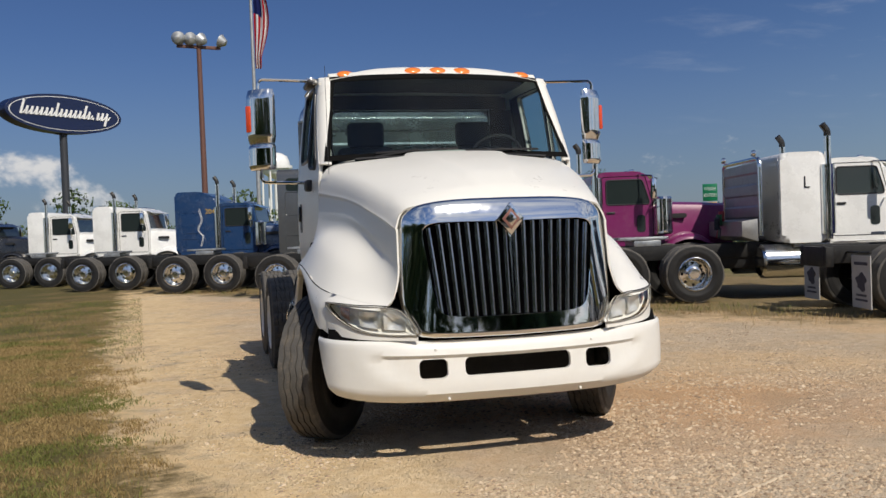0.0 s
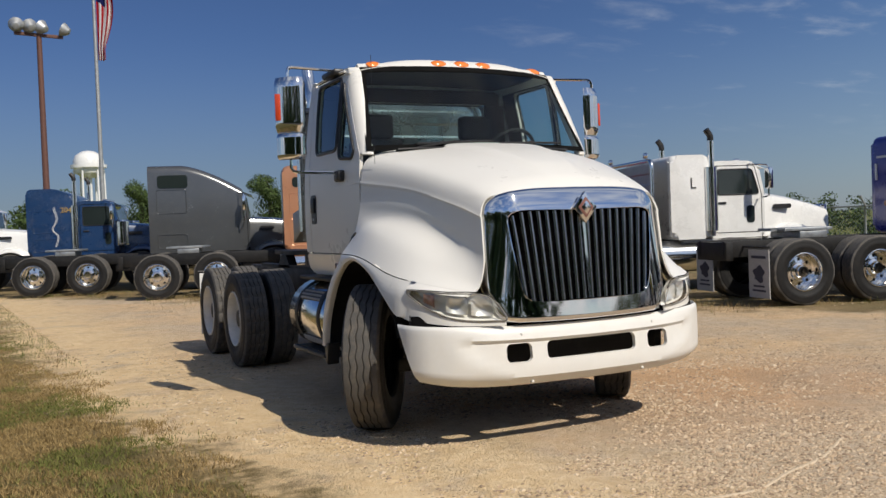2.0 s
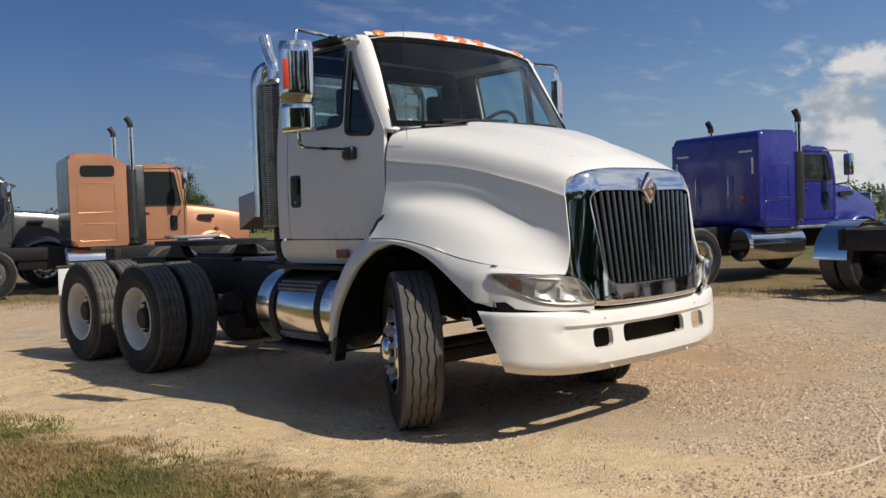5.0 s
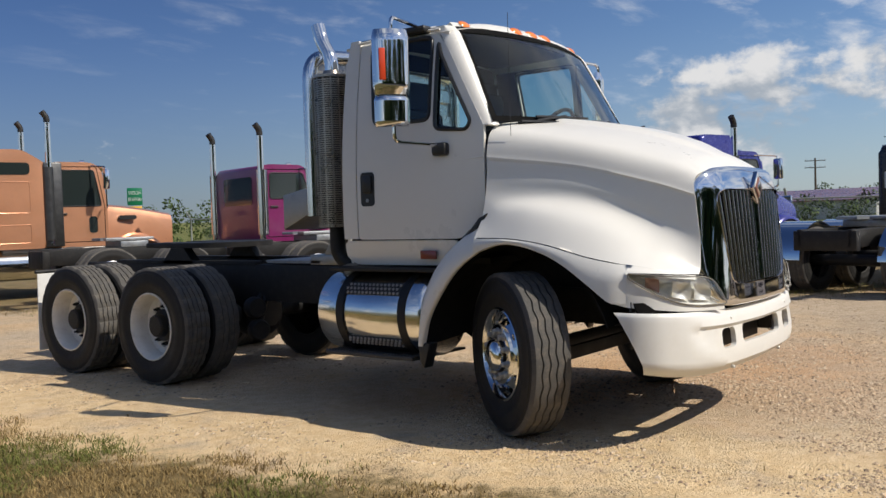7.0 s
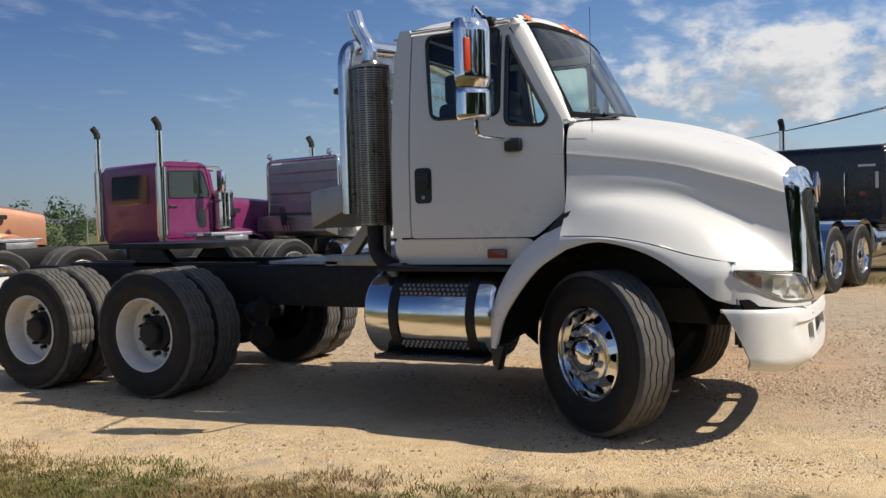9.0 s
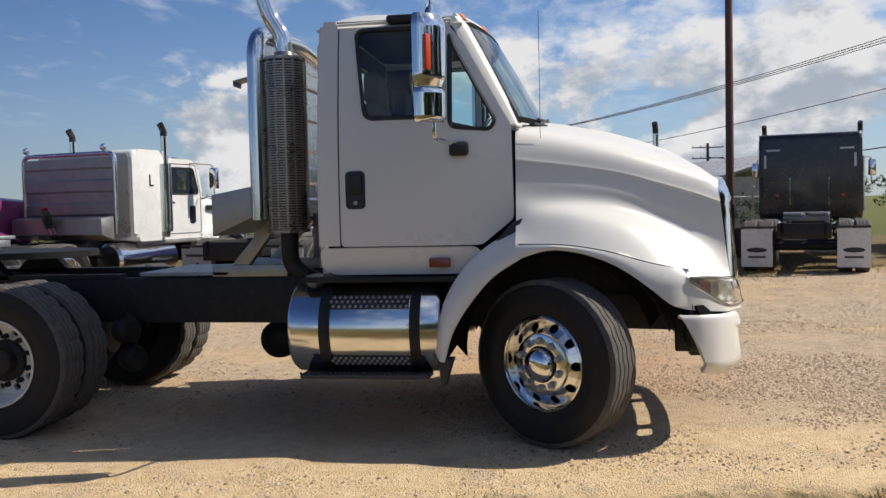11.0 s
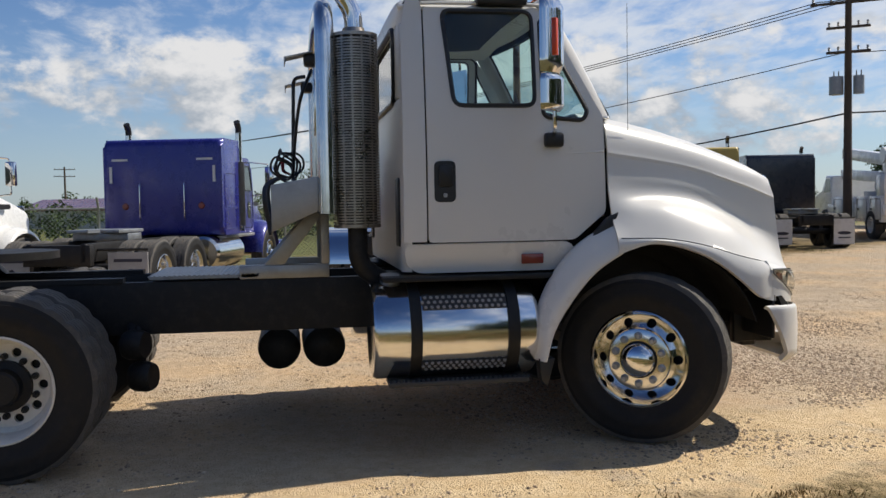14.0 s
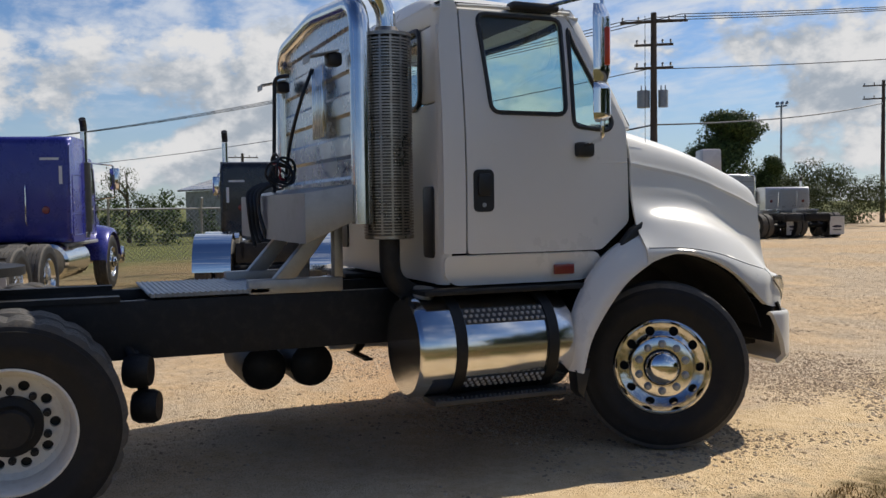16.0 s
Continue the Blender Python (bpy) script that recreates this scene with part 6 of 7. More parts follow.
    if rear_lamps:
        for s in (-1, 1):
            for nm, z, x0, mt in (("rear_lamp", 1.55, -0.02, RED),):
                bm = B()
                lathe(bm, [(0.0, -0.03), (0.05, -0.025), (0.065, 0.0)], 16, pose(0, s * 0.72, z))
                part(nm, bm, mt, rt)
            bm = B()
            box(bm, -0.02, -0.004, s * 0.80 - 0.15, s * 0.80 + 0.15, top - 0.40, top - 0.36)
            box(bm, -0.02, -0.004, *sorted((s * 1.0, s * 0.95)), top - 0.80, top - 0.50)
            part("reflective_tape", bm, FLAP_WHITE, rt)
            bm = B()
            tube(bm, bend([(-0.01, s * 0.42, 1.30), (-0.06, s * 0.42, 1.33), (-0.06, s * 0.42, 1.95), (-0.01, s * 0.42, 1.98)], 0.03), 0.012, 6)
            part("grab_bar", bm, CHROME, rt)
    if rack:
        bm = B()
        tube(bm, bend([(-0.34, -1.06, 1.15), (-0.34, -1.06, top - 0.08), (-0.34, 1.06, top - 0.08), (-0.34, 1.06, 1.15)], 0.16, 6), 0.04, 12)
        part("rack_tube", bm, POLISHED, rt)
        bm = B()
        rows = []
        for i in range(36):
            z = 1.30 + (top - 1.45) * i / 35
            rows.append([(-0.34 - (0.02 if (i // 6) % 2 else 0), y, z) for y in (-1.02, 0, 1.02)])
        sheet(bm, rows, 0.006)
        part("rack_panel", bm, DULL_ALU, rt, smooth=20)
        bm = B()
        prism(bm, [(-0.39, 1.46), (-0.68, 1.42), (-0.68, 1.15), (-0.39, 1.05)], -1.04, 1.04, "y", 0.01)
        part("rack_tray", bm, DULL_ALU, rt)
        for y in (-0.85, 0.95):
            bm = B()
            lathe(bm, [(0, -0.06), (0.05, -0.05), (0.065, 0.0), (0.05, 0.02), (0, 0.03)], 14, pose(-0.36, y, top + 0.02))
            part("work_lamp", bm, CHROME, rt)
        for k, mt in enumerate((RED_HOSE, GREEN_HOSE, BLACK_TRIM)):
            bm = B()
            pts = [(-0.66 - 0.08 * k + 0.05 * math.cos(i * 0.5), 0.25 - 0.12 * k + 0.05 * math.sin(i * 0.5), 1.62 - 0.06 * k - 0.22 * i / 109) for i in range(110)] + [(-0.78, 0.1 - 0.1 * k, 1.30), (-0.85, -0.05 - 0.1 * k, 1.12)]
            tube(bm, pts, 0.012, 5)
            part("air_hose", bm, mt, rt)
    return rt


P_WHITE = paint("fleet white", (0.78, 0.78, 0.76))
P_COPPER = paint("copper metallic", (0.62, 0.30, 0.17), 0.45, 0.32)
P_PURPLE = paint("magenta purple", (0.17, 0.014, 0.095), 0.0, 0.36)
P_NAVY = paint("navy blue", (0.012, 0.042, 0.12))
P_GREY = paint("gunmetal grey", (0.115, 0.12, 0.125), 0.5, 0.24)
P_ROYAL = paint("royal blue", (0.025, 0.03, 0.24), 0.15)
P_BLACK = paint("fleet black", (0.012, 0.013, 0.016))
P_SILVER = paint("silver sleeper", (0.62, 0.62, 0.62), 0.5, 0.3)
P_YELLOW = paint("faded yellow", (0.50, 0.36, 0.06), 0.0, 0.5)
P_DARKBLUE = paint("dark blue-black", (0.015, 0.02, 0.035))

fleet_truck(-8.2, 32.0, "white tractor with a short sleeper in the row", P_WHITE, L=0.7, top=2.72, sleeper_window=False, side_boxes=False, cab_top=2.62, stack_top=3.2)
fleet_truck(-5.4, 28.0, "white tractor with a short sleeper and twin stacks", P_WHITE, L=0.75, top=2.72, sleeper_window=False, side_boxes=False, cab_top=2.62, stack_top=3.2)
fleet_truck(-12.0, 36.2, "dark tractor at the far end of the row", P_BLACK, L=0.8, top=2.7, stack_top=3.2)
numbered = fleet_truck(-2.5, 23.37, "navy blue sleeper tractor with a pinstripe in the row", P_NAVY, L=1.30, top=2.92, cove=0.22, cleaner=True, cab_top=2.55, stack_top=3.35, sleeper_window=False)
fleet_truck(0.33, 19.65, "gunmetal grey sleeper tractor with a sloped roof in the row", P_GREY, L=1.40, top=3.30, glazing=0.34, cab_top=2.62, roof="slope", stacks=False)
fleet_truck(2.80, 15.65, "copper sleeper tractor with dark rear and tall stacks", P_COPPER, L=1.27, cove=0.30, guard_panel=True, hood_drop=0.22, top=2.98, cab_top=2.75, stack_top=3.75, rear=P_BLACK, guard=STACK_GUARD)
fleet_truck(5.95, 11.1, "purple day-cab tractor with twin chrome stacks", P_PURPLE, L=0.0, cleaner=True, hood_drop=0.08, hood_len=1.62, cab_top=2.5, stack_top=3.25)
handled = fleet_truck(8.34, 8.56, "white tractor with silver sleeper and ribbed headache rack", P_WHITE, guard_r=0.13, hood_drop=0.34, hood_len=1.60, L=0.84, top=2.62, cab_top=2.5, stack_top=3.1, rack=True, rear=P_SILVER, sleeper_window=False, side_boxes=False)
fleet_truck(10.85, 4.42, "royal blue sleeper tractor with grey mud flaps", P_ROYAL, hood_drop=0.42, hood_len=1.65, L=1.05, top=2.78, cab_top=2.5, stack_top=3.15, flaps=FLAP_GREY, rear_lamps=True, guard=STACK_GUARD, sleeper_window=False)
fleet_truck(11.92, -0.46, "low black sleeper tractor with stainless wheel fenders", P_BLACK, L=0.9, top=2.45, cab_top=2.4, stack_top=3.1, fenders=CHROME, rear_lamps=True, sleeper_window=False, flaps=None)
fleet_truck(15.5, -5.5, "black sleeper tractor with white mud flaps", P_BLACK, L=1.5, top=3.0, cab_top=2.6, stack_top=3.3, flaps=FLAP_WHITE, rear_lamps=True, sleeper_window=False)
fleet_truck(19.5, -10.2, "faded yellow sleeper tractor with white mud flaps", P_YELLOW, L=1.5, top=3.1, cab_top=2.6, stack_top=3.5, flaps=FLAP_WHITE, sleeper_window=False)
fleet_truck(21.9, -14.2, "dark blue sleeper tractor with white mud flaps", P_DARKBLUE, L=1.5, top=3.0, cab_top=2.6, stack_top=3.3, flaps=FLAP_WHITE, sleeper_window=False)
fleet_truck(26.6, -27.3, "pale silver sleeper tractor far down the lot", P_SILVER, L=1.4, top=2.2, cab_top=2.15, stack_top=2.7, W=1.0, heading=radians(-25.0), guard=STACK_GUARD, rear_lamps=True, flaps=FLAP_WHITE, sleeper_window=False)
fleet_truck(26.9, -24.3, "white sleeper tractor with a ribbed silver rack down the lot", P_WHITE, L=1.2, top=2.8, cab_top=2.5, stacks=False, rack=True, rear=P_SILVER, sleeper_window=False, rims="fleet_white", heading=0.0)
words("fleet_number", "204", 0.20, pose(1.08, -1.135, 2.30, 90, 0, 0), principled("gold leaf", (0.5, 0.33, 0.08), 0.4), numbered)

bm = B()
box(bm, 0.42, 0.44, -1.135, -1.121, 1.98, 2.18)
box(bm, 0.44, 0.52, -1.135, -1.121, 1.98, 2.0)
part("locker_handle", bm, BLACK_TRIM, handled)
for dz, dx in ((0.0, 0.0), (0.05, 0.03)):      # curling pinstripe on the navy sleeper
    bm = B()
    tube(bm, spline([(0.75 + dx, -1.124, 1.25), (0.82 + dx, -1.124, 1.55), (0.68 + dx, -1.124, 1.75), (0.80 + dx, -1.124, 2.05), (0.72 + dx, -1.124, 2.35 + dz)], 8), 0.008, 5)
    part("pinstripe", bm, FLAP_WHITE, numbered)


# ---- poles, sign, fence, trees ----
def light_pole(x, y, h, label, lamps=4, r=0.13, mat=RED_OXIDE, base=False, k_lamp=1.0):
    lp = thing("light_pole", label, "light pole", pose(x, y, 0, 0, 0, 14))
    bm = B()
    cyl(bm, (0, 0, -0.05), (0, 0, h), r, r * 0.7, 16)
    part("pole", bm, mat, lp)
    if lamps:
        bm = B()
        box(bm, -0.85 * k_lamp, 0.85 * k_lamp, -0.05, 0.05, h - 0.12, h, 0.01)
        part("cross_arm", bm, mat, lp)
        for k in range(lamps):
            lx = k_lamp * ((-0.80, -0.35, 0.05, 0.82)[k] if lamps == 4 else -0.7 + 1.4 * k / max(1, lamps - 1))
            bm = B()
            lathe(bm, [(0.0, 0.30), (0.12, 0.26), (0.24, 0.06), (0.27, 0.0), (0.25, -0.01), (0.0, -0.02)], 18, pose(lx, -0.1, h + 0.22, 0, 25, -110 + 25 * k) @ Matrix.Diagonal((k_lamp, k_lamp, k_lamp, 1)))
            part("flood_lamp", bm, GALV, lp, "round floodlight head")
            bm = B()
            cyl(bm, (lx, 0, h - 0.05), (lx, -0.05, h + 0.20), 0.03)
            part("lamp_bracket", bm, GALV, lp)
    if base:
        bm = B()
        box(bm, -0.45, 0.45, -0.45, 0.45, -0.05, 0.75, 0.06)
        part("base_block", bm, WOOD, lp)
    return lp


def utility_pole(x, y, h, turn, label, transformers=0, arms=2):
    up = thing("utility_pole", label, "utility pole", pose(x, y, 0, 0, 0, turn))
    bm = B()
    cyl(bm, (0, 0, -0.1), (0, 0, h), 0.17, 0.11, 14)
    part("pole", bm, WOOD, up)
    for k in range(arms):
        z = h - 0.35 - 0.9 * k
        bm = B()
        reach = 1.3 if k == 0 or not transformers else 0.75
        box(bm, -reach, reach, -0.05, 0.05, z - 0.045, z + 0.045, 0.01)
        part("cross_arm", bm, WOOD, up)
        for ix in (-reach + 0.1, -reach * 0.45, reach * 0.45, reach - 0.1):
            bm = B()
            lathe(bm, [(0, 0.16), (0.035, 0.15), (0.05, 0.10), (0.03, 0.07), (0.05, 0.04), (0.02, 0.0)], 10, pose(ix, 0, z + 0.06, 0, -90, 0))
            part("insulator", bm, GALV, up)
    for k in range(transformers):
        a = (-0.36, 0.40, 0.0)[k]
        bm = B()
        cyl(bm, (a, -0.25 if k == 2 else 0.05, h * 0.52 + 0.62), (a, -0.25 if k == 2 else 0.05, h * 0.52 + 1.28), (0.19, 0.25, 0.2)[k], seg=18)
        for bx in (-0.08, 0.08):
            cyl(bm, (a + bx, 0.05, h * 0.52 + 1.27), (a + bx, 0.05, h * 0.52 + 1.48), 0.03, 0.02, 8)
        part("transformer", bm, GALV, up, "grey pole-mounted transformer can")
    return up


def wire(a, b, sag, r, name="power_line", n=16):
    bm = B()
    a, b = Vector(a), Vector(b)
    tube(bm, [a.lerp(b, i / n) - Vector((0, 0, 4 * sag * (i / n) * (1 - i / n))) for i in range(n + 1)], r, 5)
    tagged(part(name, bm, BLACK_TRIM), "black overhead power line between poles", "power line")


light_pole(-1.87, 30.3, 9.05, "red-brown light pole with four floodlights", 4)
light_pole(18.0, -4.1, 14.0, "plain brown steel light pole on a square block", 0, 0.11, base=True)
light_pole(52.6, -51.3, 9.4, "slim far light mast with a ring of lamps", 3, 0.11, GALV, k_lamp=0.6)
utility_pole(24.2, -18.2, 9.0, 56, "wooden utility pole with transformers", 2, 3)
utility_pole(119.5, 31, 7.3, 105, "wooden utility pole beyond the fence", 0, 2)
utility_pole(72.5, -10.9, 6.2, 85, "far wooden utility pole", 0, 3)
utility_pole(40.5, -49, 9.8, 45, "tall wooden utility pole down the road", 0, 2)
for dz, off in ((-0.2, -0.9), (-0.2, 0.0), (-0.2, 0.9), (-2.2, 0.2)):
    wire((24.2 + off, -18.2 + 0.7 * off, 9.0 + dz), (70 + off, 12 + 0.7 * off, 6.5 + dz), 0.9, 0.018)
    wire((24.2 + off, -18.2 + 0.7 * off, 9.0 + dz), (10 + off, -60 + 0.7 * off, 13.5 + dz), 0.9, 0.018)
wire((24.2, -18.2, 4.6), (40.5, -49, 8.2), 0.3, 0.035)
wire((24.2, -18.2, 4.6), (72.5, -10.9, 5.0), 0.9, 0.035)

# oval roadside sign on a post
def sign_board():
    sg = thing("roadside_sign", "dark blue oval sign with white strokes on a grey post", "sign", pose(-8.03, 37.89, 0, 0, 0, 44))
    bm = B()
    cyl(bm, (0, 0, -0.1), (0, 0, 6.62), 0.17, 0.17, 16)
    part("post", bm, principled("sign post grey", (0.035, 0.038, 0.045), 0.5, 0, 0.1), sg)
    bm = B()
    box(bm, -0.26, 0.26, -0.26, 0.26, 6.48, 6.56, 0.01)
    part("post_cap", bm, principled("sign cap grey", (0.05, 0.053, 0.06), 0.5, 0, 0.1), sg)
    navy = principled("sign blue", (0.008, 0.016, 0.06), 0.35, 0, 0.05)
    for nm, a, b, y0, y1, mt in (("board", 3.02, 0.87, -0.32, 0.32, navy), ("white_line", 2.86, 0.755, -0.332, -0.324, FLAP_WHITE), ("board_face", 2.81, 0.725, -0.34, -0.334, navy)):
        bm = B()
        prism(bm, [(a * math.cos(t), 7.38 + b * math.sin(t)) for t in (2 * math.pi * k / 64 for k in range(64))], y0, y1, "y", 0.02 if nm == "board" else 0)
        part(nm, bm, mt, sg)
    # the firm's script as plain slanted strokes: tall, low and hanging ones along one line
    bm = B()
    x = -2.32
    for c in "TllllllTlllllTl.lld":
        up, down = {"T": (0.62, 0.0), "d": (0.36, 0.26), ".": (0.11, 0.0)}.get(c, (0.36, 0.0))
        lean, w = 0.32, 0.062
        tube(bm, [(x - lean * down, -0.343, 7.21 - down), (x + lean * up, -0.343, 7.21 + up)], [w] * 2, 6)
        if c != ".":
            tube(bm, [(x + 0.01, -0.343, 7.24), (x + 0.13, -0.343, 7.26), (x + 0.26, -0.343, 7.42)], [0.03, 0.034, 0.03], 6)
        x += 0.245
    part("script_strokes", bm, FLAP_WHITE, sg)


sign_board()


def flag_pole(x, y, h):
    fp = thing("flag_pole", "steel flag pole with a limp striped flag", "flag pole", pose(x, y, 0))
    bm = B()
    cyl(bm, (0, 0, -0.1), (0, 0, h), 0.10, 0.06, 14)
    part("pole", bm, GALV, fp)
    red, wht, blu = principled("flag red", (0.30, 0.012, 0.02), 0.9, spec=0.1), principled("flag white", (0.6, 0.6, 0.6), 0.9), principled("flag blue", (0.01, 0.015, 0.08), 0.9, spec=0.1)
    bm = B()
    n, k = 22, 14
    rows = []
    for j in range(k):
        rows.append([])
        for i in range(n + 1):
            v = i / n
            fold = 0.16 * math.sin(j * 1.25 + v * 2.0)
            rows[-1].append((0.10 + 0.75 * (j / (k - 1)) * (0.35 + 0.5 * math.sin(math.pi * min(1, v + 0.15))), fold * (0.3 + 0.7 * j / k), h - 0.15 - 4.1 * v - 0.7 * j / (k - 1) * (1 - v)))
    g = [[bm.verts.new(p) for p in r] for r in rows]
    for j in range(k - 1):
        for i in range(n):
            f = bm.faces.new((g[j][i], g[j + 1][i], g[j + 1][i + 1], g[j][i + 1]))
            f.material_index = 2 if (i < 9 and j < 7) else ((j // 2) % 2)
    part("flag", bm, [red, wht, blu], fp, "limp red and white striped flag with a blue field", smooth=60)


flag_pole(0.38, 33.5, 13.0)


def water_tower(x, y):
    wt = thing("water_tower", "white water tower far behind the trucks", "water tower", pose(x, y, 0) @ Matrix.Diagonal((0.51, 0.51, 0.51, 1)))
    h = 28.4
    bm = B()
    lathe(bm, [(0, h + 4.6), (2.2, h + 4.2), (4.2, h + 2.9), (5.0, h + 1.0), (5.1, h - 1.5), (4.4, h - 3.2), (2.5, h - 4.4), (0.9, h - 5.0)], 28, Matrix.Rotation(radians(-90), 4, "Y"))
    part("tank", bm, P_WHITE, wt)
    bm = B()
    lathe(bm, [(5.2, h - 1.4), (5.9, h - 1.4), (5.9, h - 0.4), (5.85, h - 0.4), (5.85, h - 1.3)], 28, Matrix.Rotation(radians(-90), 4, "Y"))
    part("catwalk", bm, P_WHITE, wt)
    bm = B()
    cyl(bm, (0, 0, 0), (0, 0, h - 4.8), 0.9)
    part("riser", bm, P_WHITE, wt)
    for k in range(6):
        a = 2 * math.pi * k / 6
        bm = B()
        cyl(bm, (5.2 * math.cos(a), 5.2 * math.sin(a), 0), (4.8 * math.cos(a), 4.8 * math.sin(a), h - 2), 0.35)
        part("leg", bm, P_WHITE, wt)


water_tower(10.9, 163.0)


def weigh_sign(x, y):
    ws = thing("weigh_station_sign", "green road sign with white lettering above a yellow plate", "road sign", pose(x, y, 0.9, 0, 0, -33) @ Matrix.Diagonal((0.66, 1, 0.9, 1)))
    bm = B()
    box(bm, -0.08, 0.08, 0.05, 0.15, -0.1, 5.2)
    part("post", bm, GALV, ws)
    bm = B()
    box(bm, -1.25, 1.25, -0.02, 0.02, 3.0, 5.2, 0.02)
    part("board", bm, principled("road sign green", (0.0, 0.16, 0.07), 0.4), ws)
    words("lettering", "WEIGH", 0.62, pose(0, -0.03, 4.55, 90, 0, 0), FLAP_WHITE, ws)
    words("lettering", "STATION", 0.62, pose(0, -0.03, 3.72, 90, 0, 0), FLAP_WHITE, ws, 0.85)
    bm = B()
    box(bm, -1.1, 1.1, -0.02, 0.02, 1.9, 2.85, 0.02)
    part("plate", bm, principled("road sign yellow", (0.75, 0.42, 0.02), 0.4), ws)


weigh_sign(55.0, 88.0)


def foliage(name, base):
    m = bpy.data.materials.new(name)
    m.use_nodes = True
    n = Nodes(m.node_tree)
    rnd = n.add("ShaderNodeNewGeometry").outputs["Random Per Island"]
    col = n.mix(rnd, tuple(c * 0.55 for c in base), tuple(min(1, c * 1.5) for c in base))
    b = n.add("ShaderNodeBsdfPrincipled", {"Base Color": col, "Roughness": 0.7, "Specular IOR Level": 0.2})
    n.add("ShaderNodeOutputMaterial", {"Surface": b})
    return m


LEAF = foliage("tree leaves", (0.055, 0.085, 0.025))
LEAF_OLIVE = foliage("olive leaves", (0.075, 0.095, 0.035))


def leaf_cloud(rng, blobs, count, size):
    """Many small leaf clumps spread through the blobs (centre, radius): from_pydata arrays."""
    vs, fs = [], []
    for i in range(count):
        c, r = blobs[rng.randrange(len(blobs))]
        d = Vector((rng.gauss(0, 1), rng.gauss(0, 1), rng.gauss(0, 1))).normalized()
        p = Vector(c) + Vector((d.x * r[0], d.y * r[1], d.z * r[2])) * (0.55 + 0.5 * rng.random())
        a, b = d.orthogonal().normalized(), None
        a = (a + Vector((rng.uniform(-1, 1), rng.uniform(-1, 1), rng.uniform(-1, 1)))).normalized()
        b = a.cross(d + Vector((0.1, 0, 0.3))).normalized()
        s = size * rng.uniform(0.6, 1.4)
        k = len(vs)
        vs += [p - a * s, p - b * s * 0.5, p + a * s, p + b * s * 0.5]
        fs.append((k, k + 1, k + 2, k + 3))
    return vs, fs


def tree(x, y, h, w, seed, label, mat=LEAF, count=2600, bare=False):
    rng = random.Random(seed)
    tr = thing("tree", label, "tree", pose(x, y, 0, 0, 0, rng.uniform(0, 360)))
    bm = B()
    tube(bm, [(0, 0, -0.2), (0.02 * h, 0, h * 0.3), (0.0, 0.02 * h, h * 0.75)], [h * 0.035, h * 0.025, h * 0.008], 8)
    blobs = []
    for k in range(11 if bare else 30):
        a, z = k * 2.4 + rng.uniform(-0.4, 0.4), h * (0.26 + 0.64 * ((k * 0.618) % 1.0))
        r = w * 0.5 * rng.uniform(0.15, 0.80) * (1.0 - 0.9 * abs(z / h - 0.45))
        tip = (r * math.cos(a), r * math.sin(a), z + 0.08 * h)
        tube(bm, [(0, 0, z - 0.15 * h), (tip[0] * 0.5, tip[1] * 0.5, z), tip], [h * 0.014, h * 0.009, h * 0.004], 6)
        blobs.append((tip, (w * rng.uniform(0.13, 0.20), w * rng.uniform(0.13, 0.20), h * rng.uniform(0.07, 0.13))))
    blobs.append(((0, 0, h * 0.82), (w * 0.2, w * 0.2, h * 0.16)))
    if not bare:      # the dense middle of the crown
        blobs += [((0, 0, h * 0.38), (w * 0.36, w * 0.36, h * 0.15)), ((0, 0, h * 0.52), (w * 0.38, w * 0.38, h * 0.17)), ((0, 0, h * 0.68), (w * 0.30, w * 0.30, h * 0.16))] * 3
    part("trunk", bm, WOOD, tr)
    vs, fs = leaf_cloud(rng, blobs, count * 4, 0.014 * h if not bare else 0.016 * h)
    me = bpy.data.meshes.new("crown")
    me.from_pydata([tuple(v) for v in vs], [], fs)
    me.materials.append(mat)
    o = new("crown", me)
    o.parent = tr
    return tr


def tree_line(name, pts, h, seed, mat, label, step=3.0, leaves=260, leaf=0.055):
    """A far belt of trees as one object."""
    rng = random.Random(seed)
    vs, fs = [], []
    for (x0, y0), (x1, y1) in zip(pts, pts[1:]):
        n = int(math.hypot(x1 - x0, y1 - y0) / step)
        for i in range(n):
            f = i / n
            hh = h * rng.uniform(0.65, 1.15)
            x, y = x0 + (x1 - x0) * f + rng.uniform(-3, 3), y0 + (y1 - y0) * f + rng.uniform(-3, 3)
            blobs = [((x + rng.uniform(-2, 2), y + rng.uniform(-2, 2), hh * q), (hh * 0.30, hh * 0.30, hh * 0.22)) for q in (0.15, 0.4, 0.6, 0.78)]
            a, b = leaf_cloud(rng, blobs, leaves, hh * leaf)
            k = len(vs)
            vs += [tuple(v) for v in a]
            fs += [tuple(q + k for q in g) for g in b]
    me = bpy.data.meshes.new(name)
    me.from_pydata(vs, [], fs)
    me.materials.append(mat)
    tagged(new(name, me), label, "trees", kind="stuff")


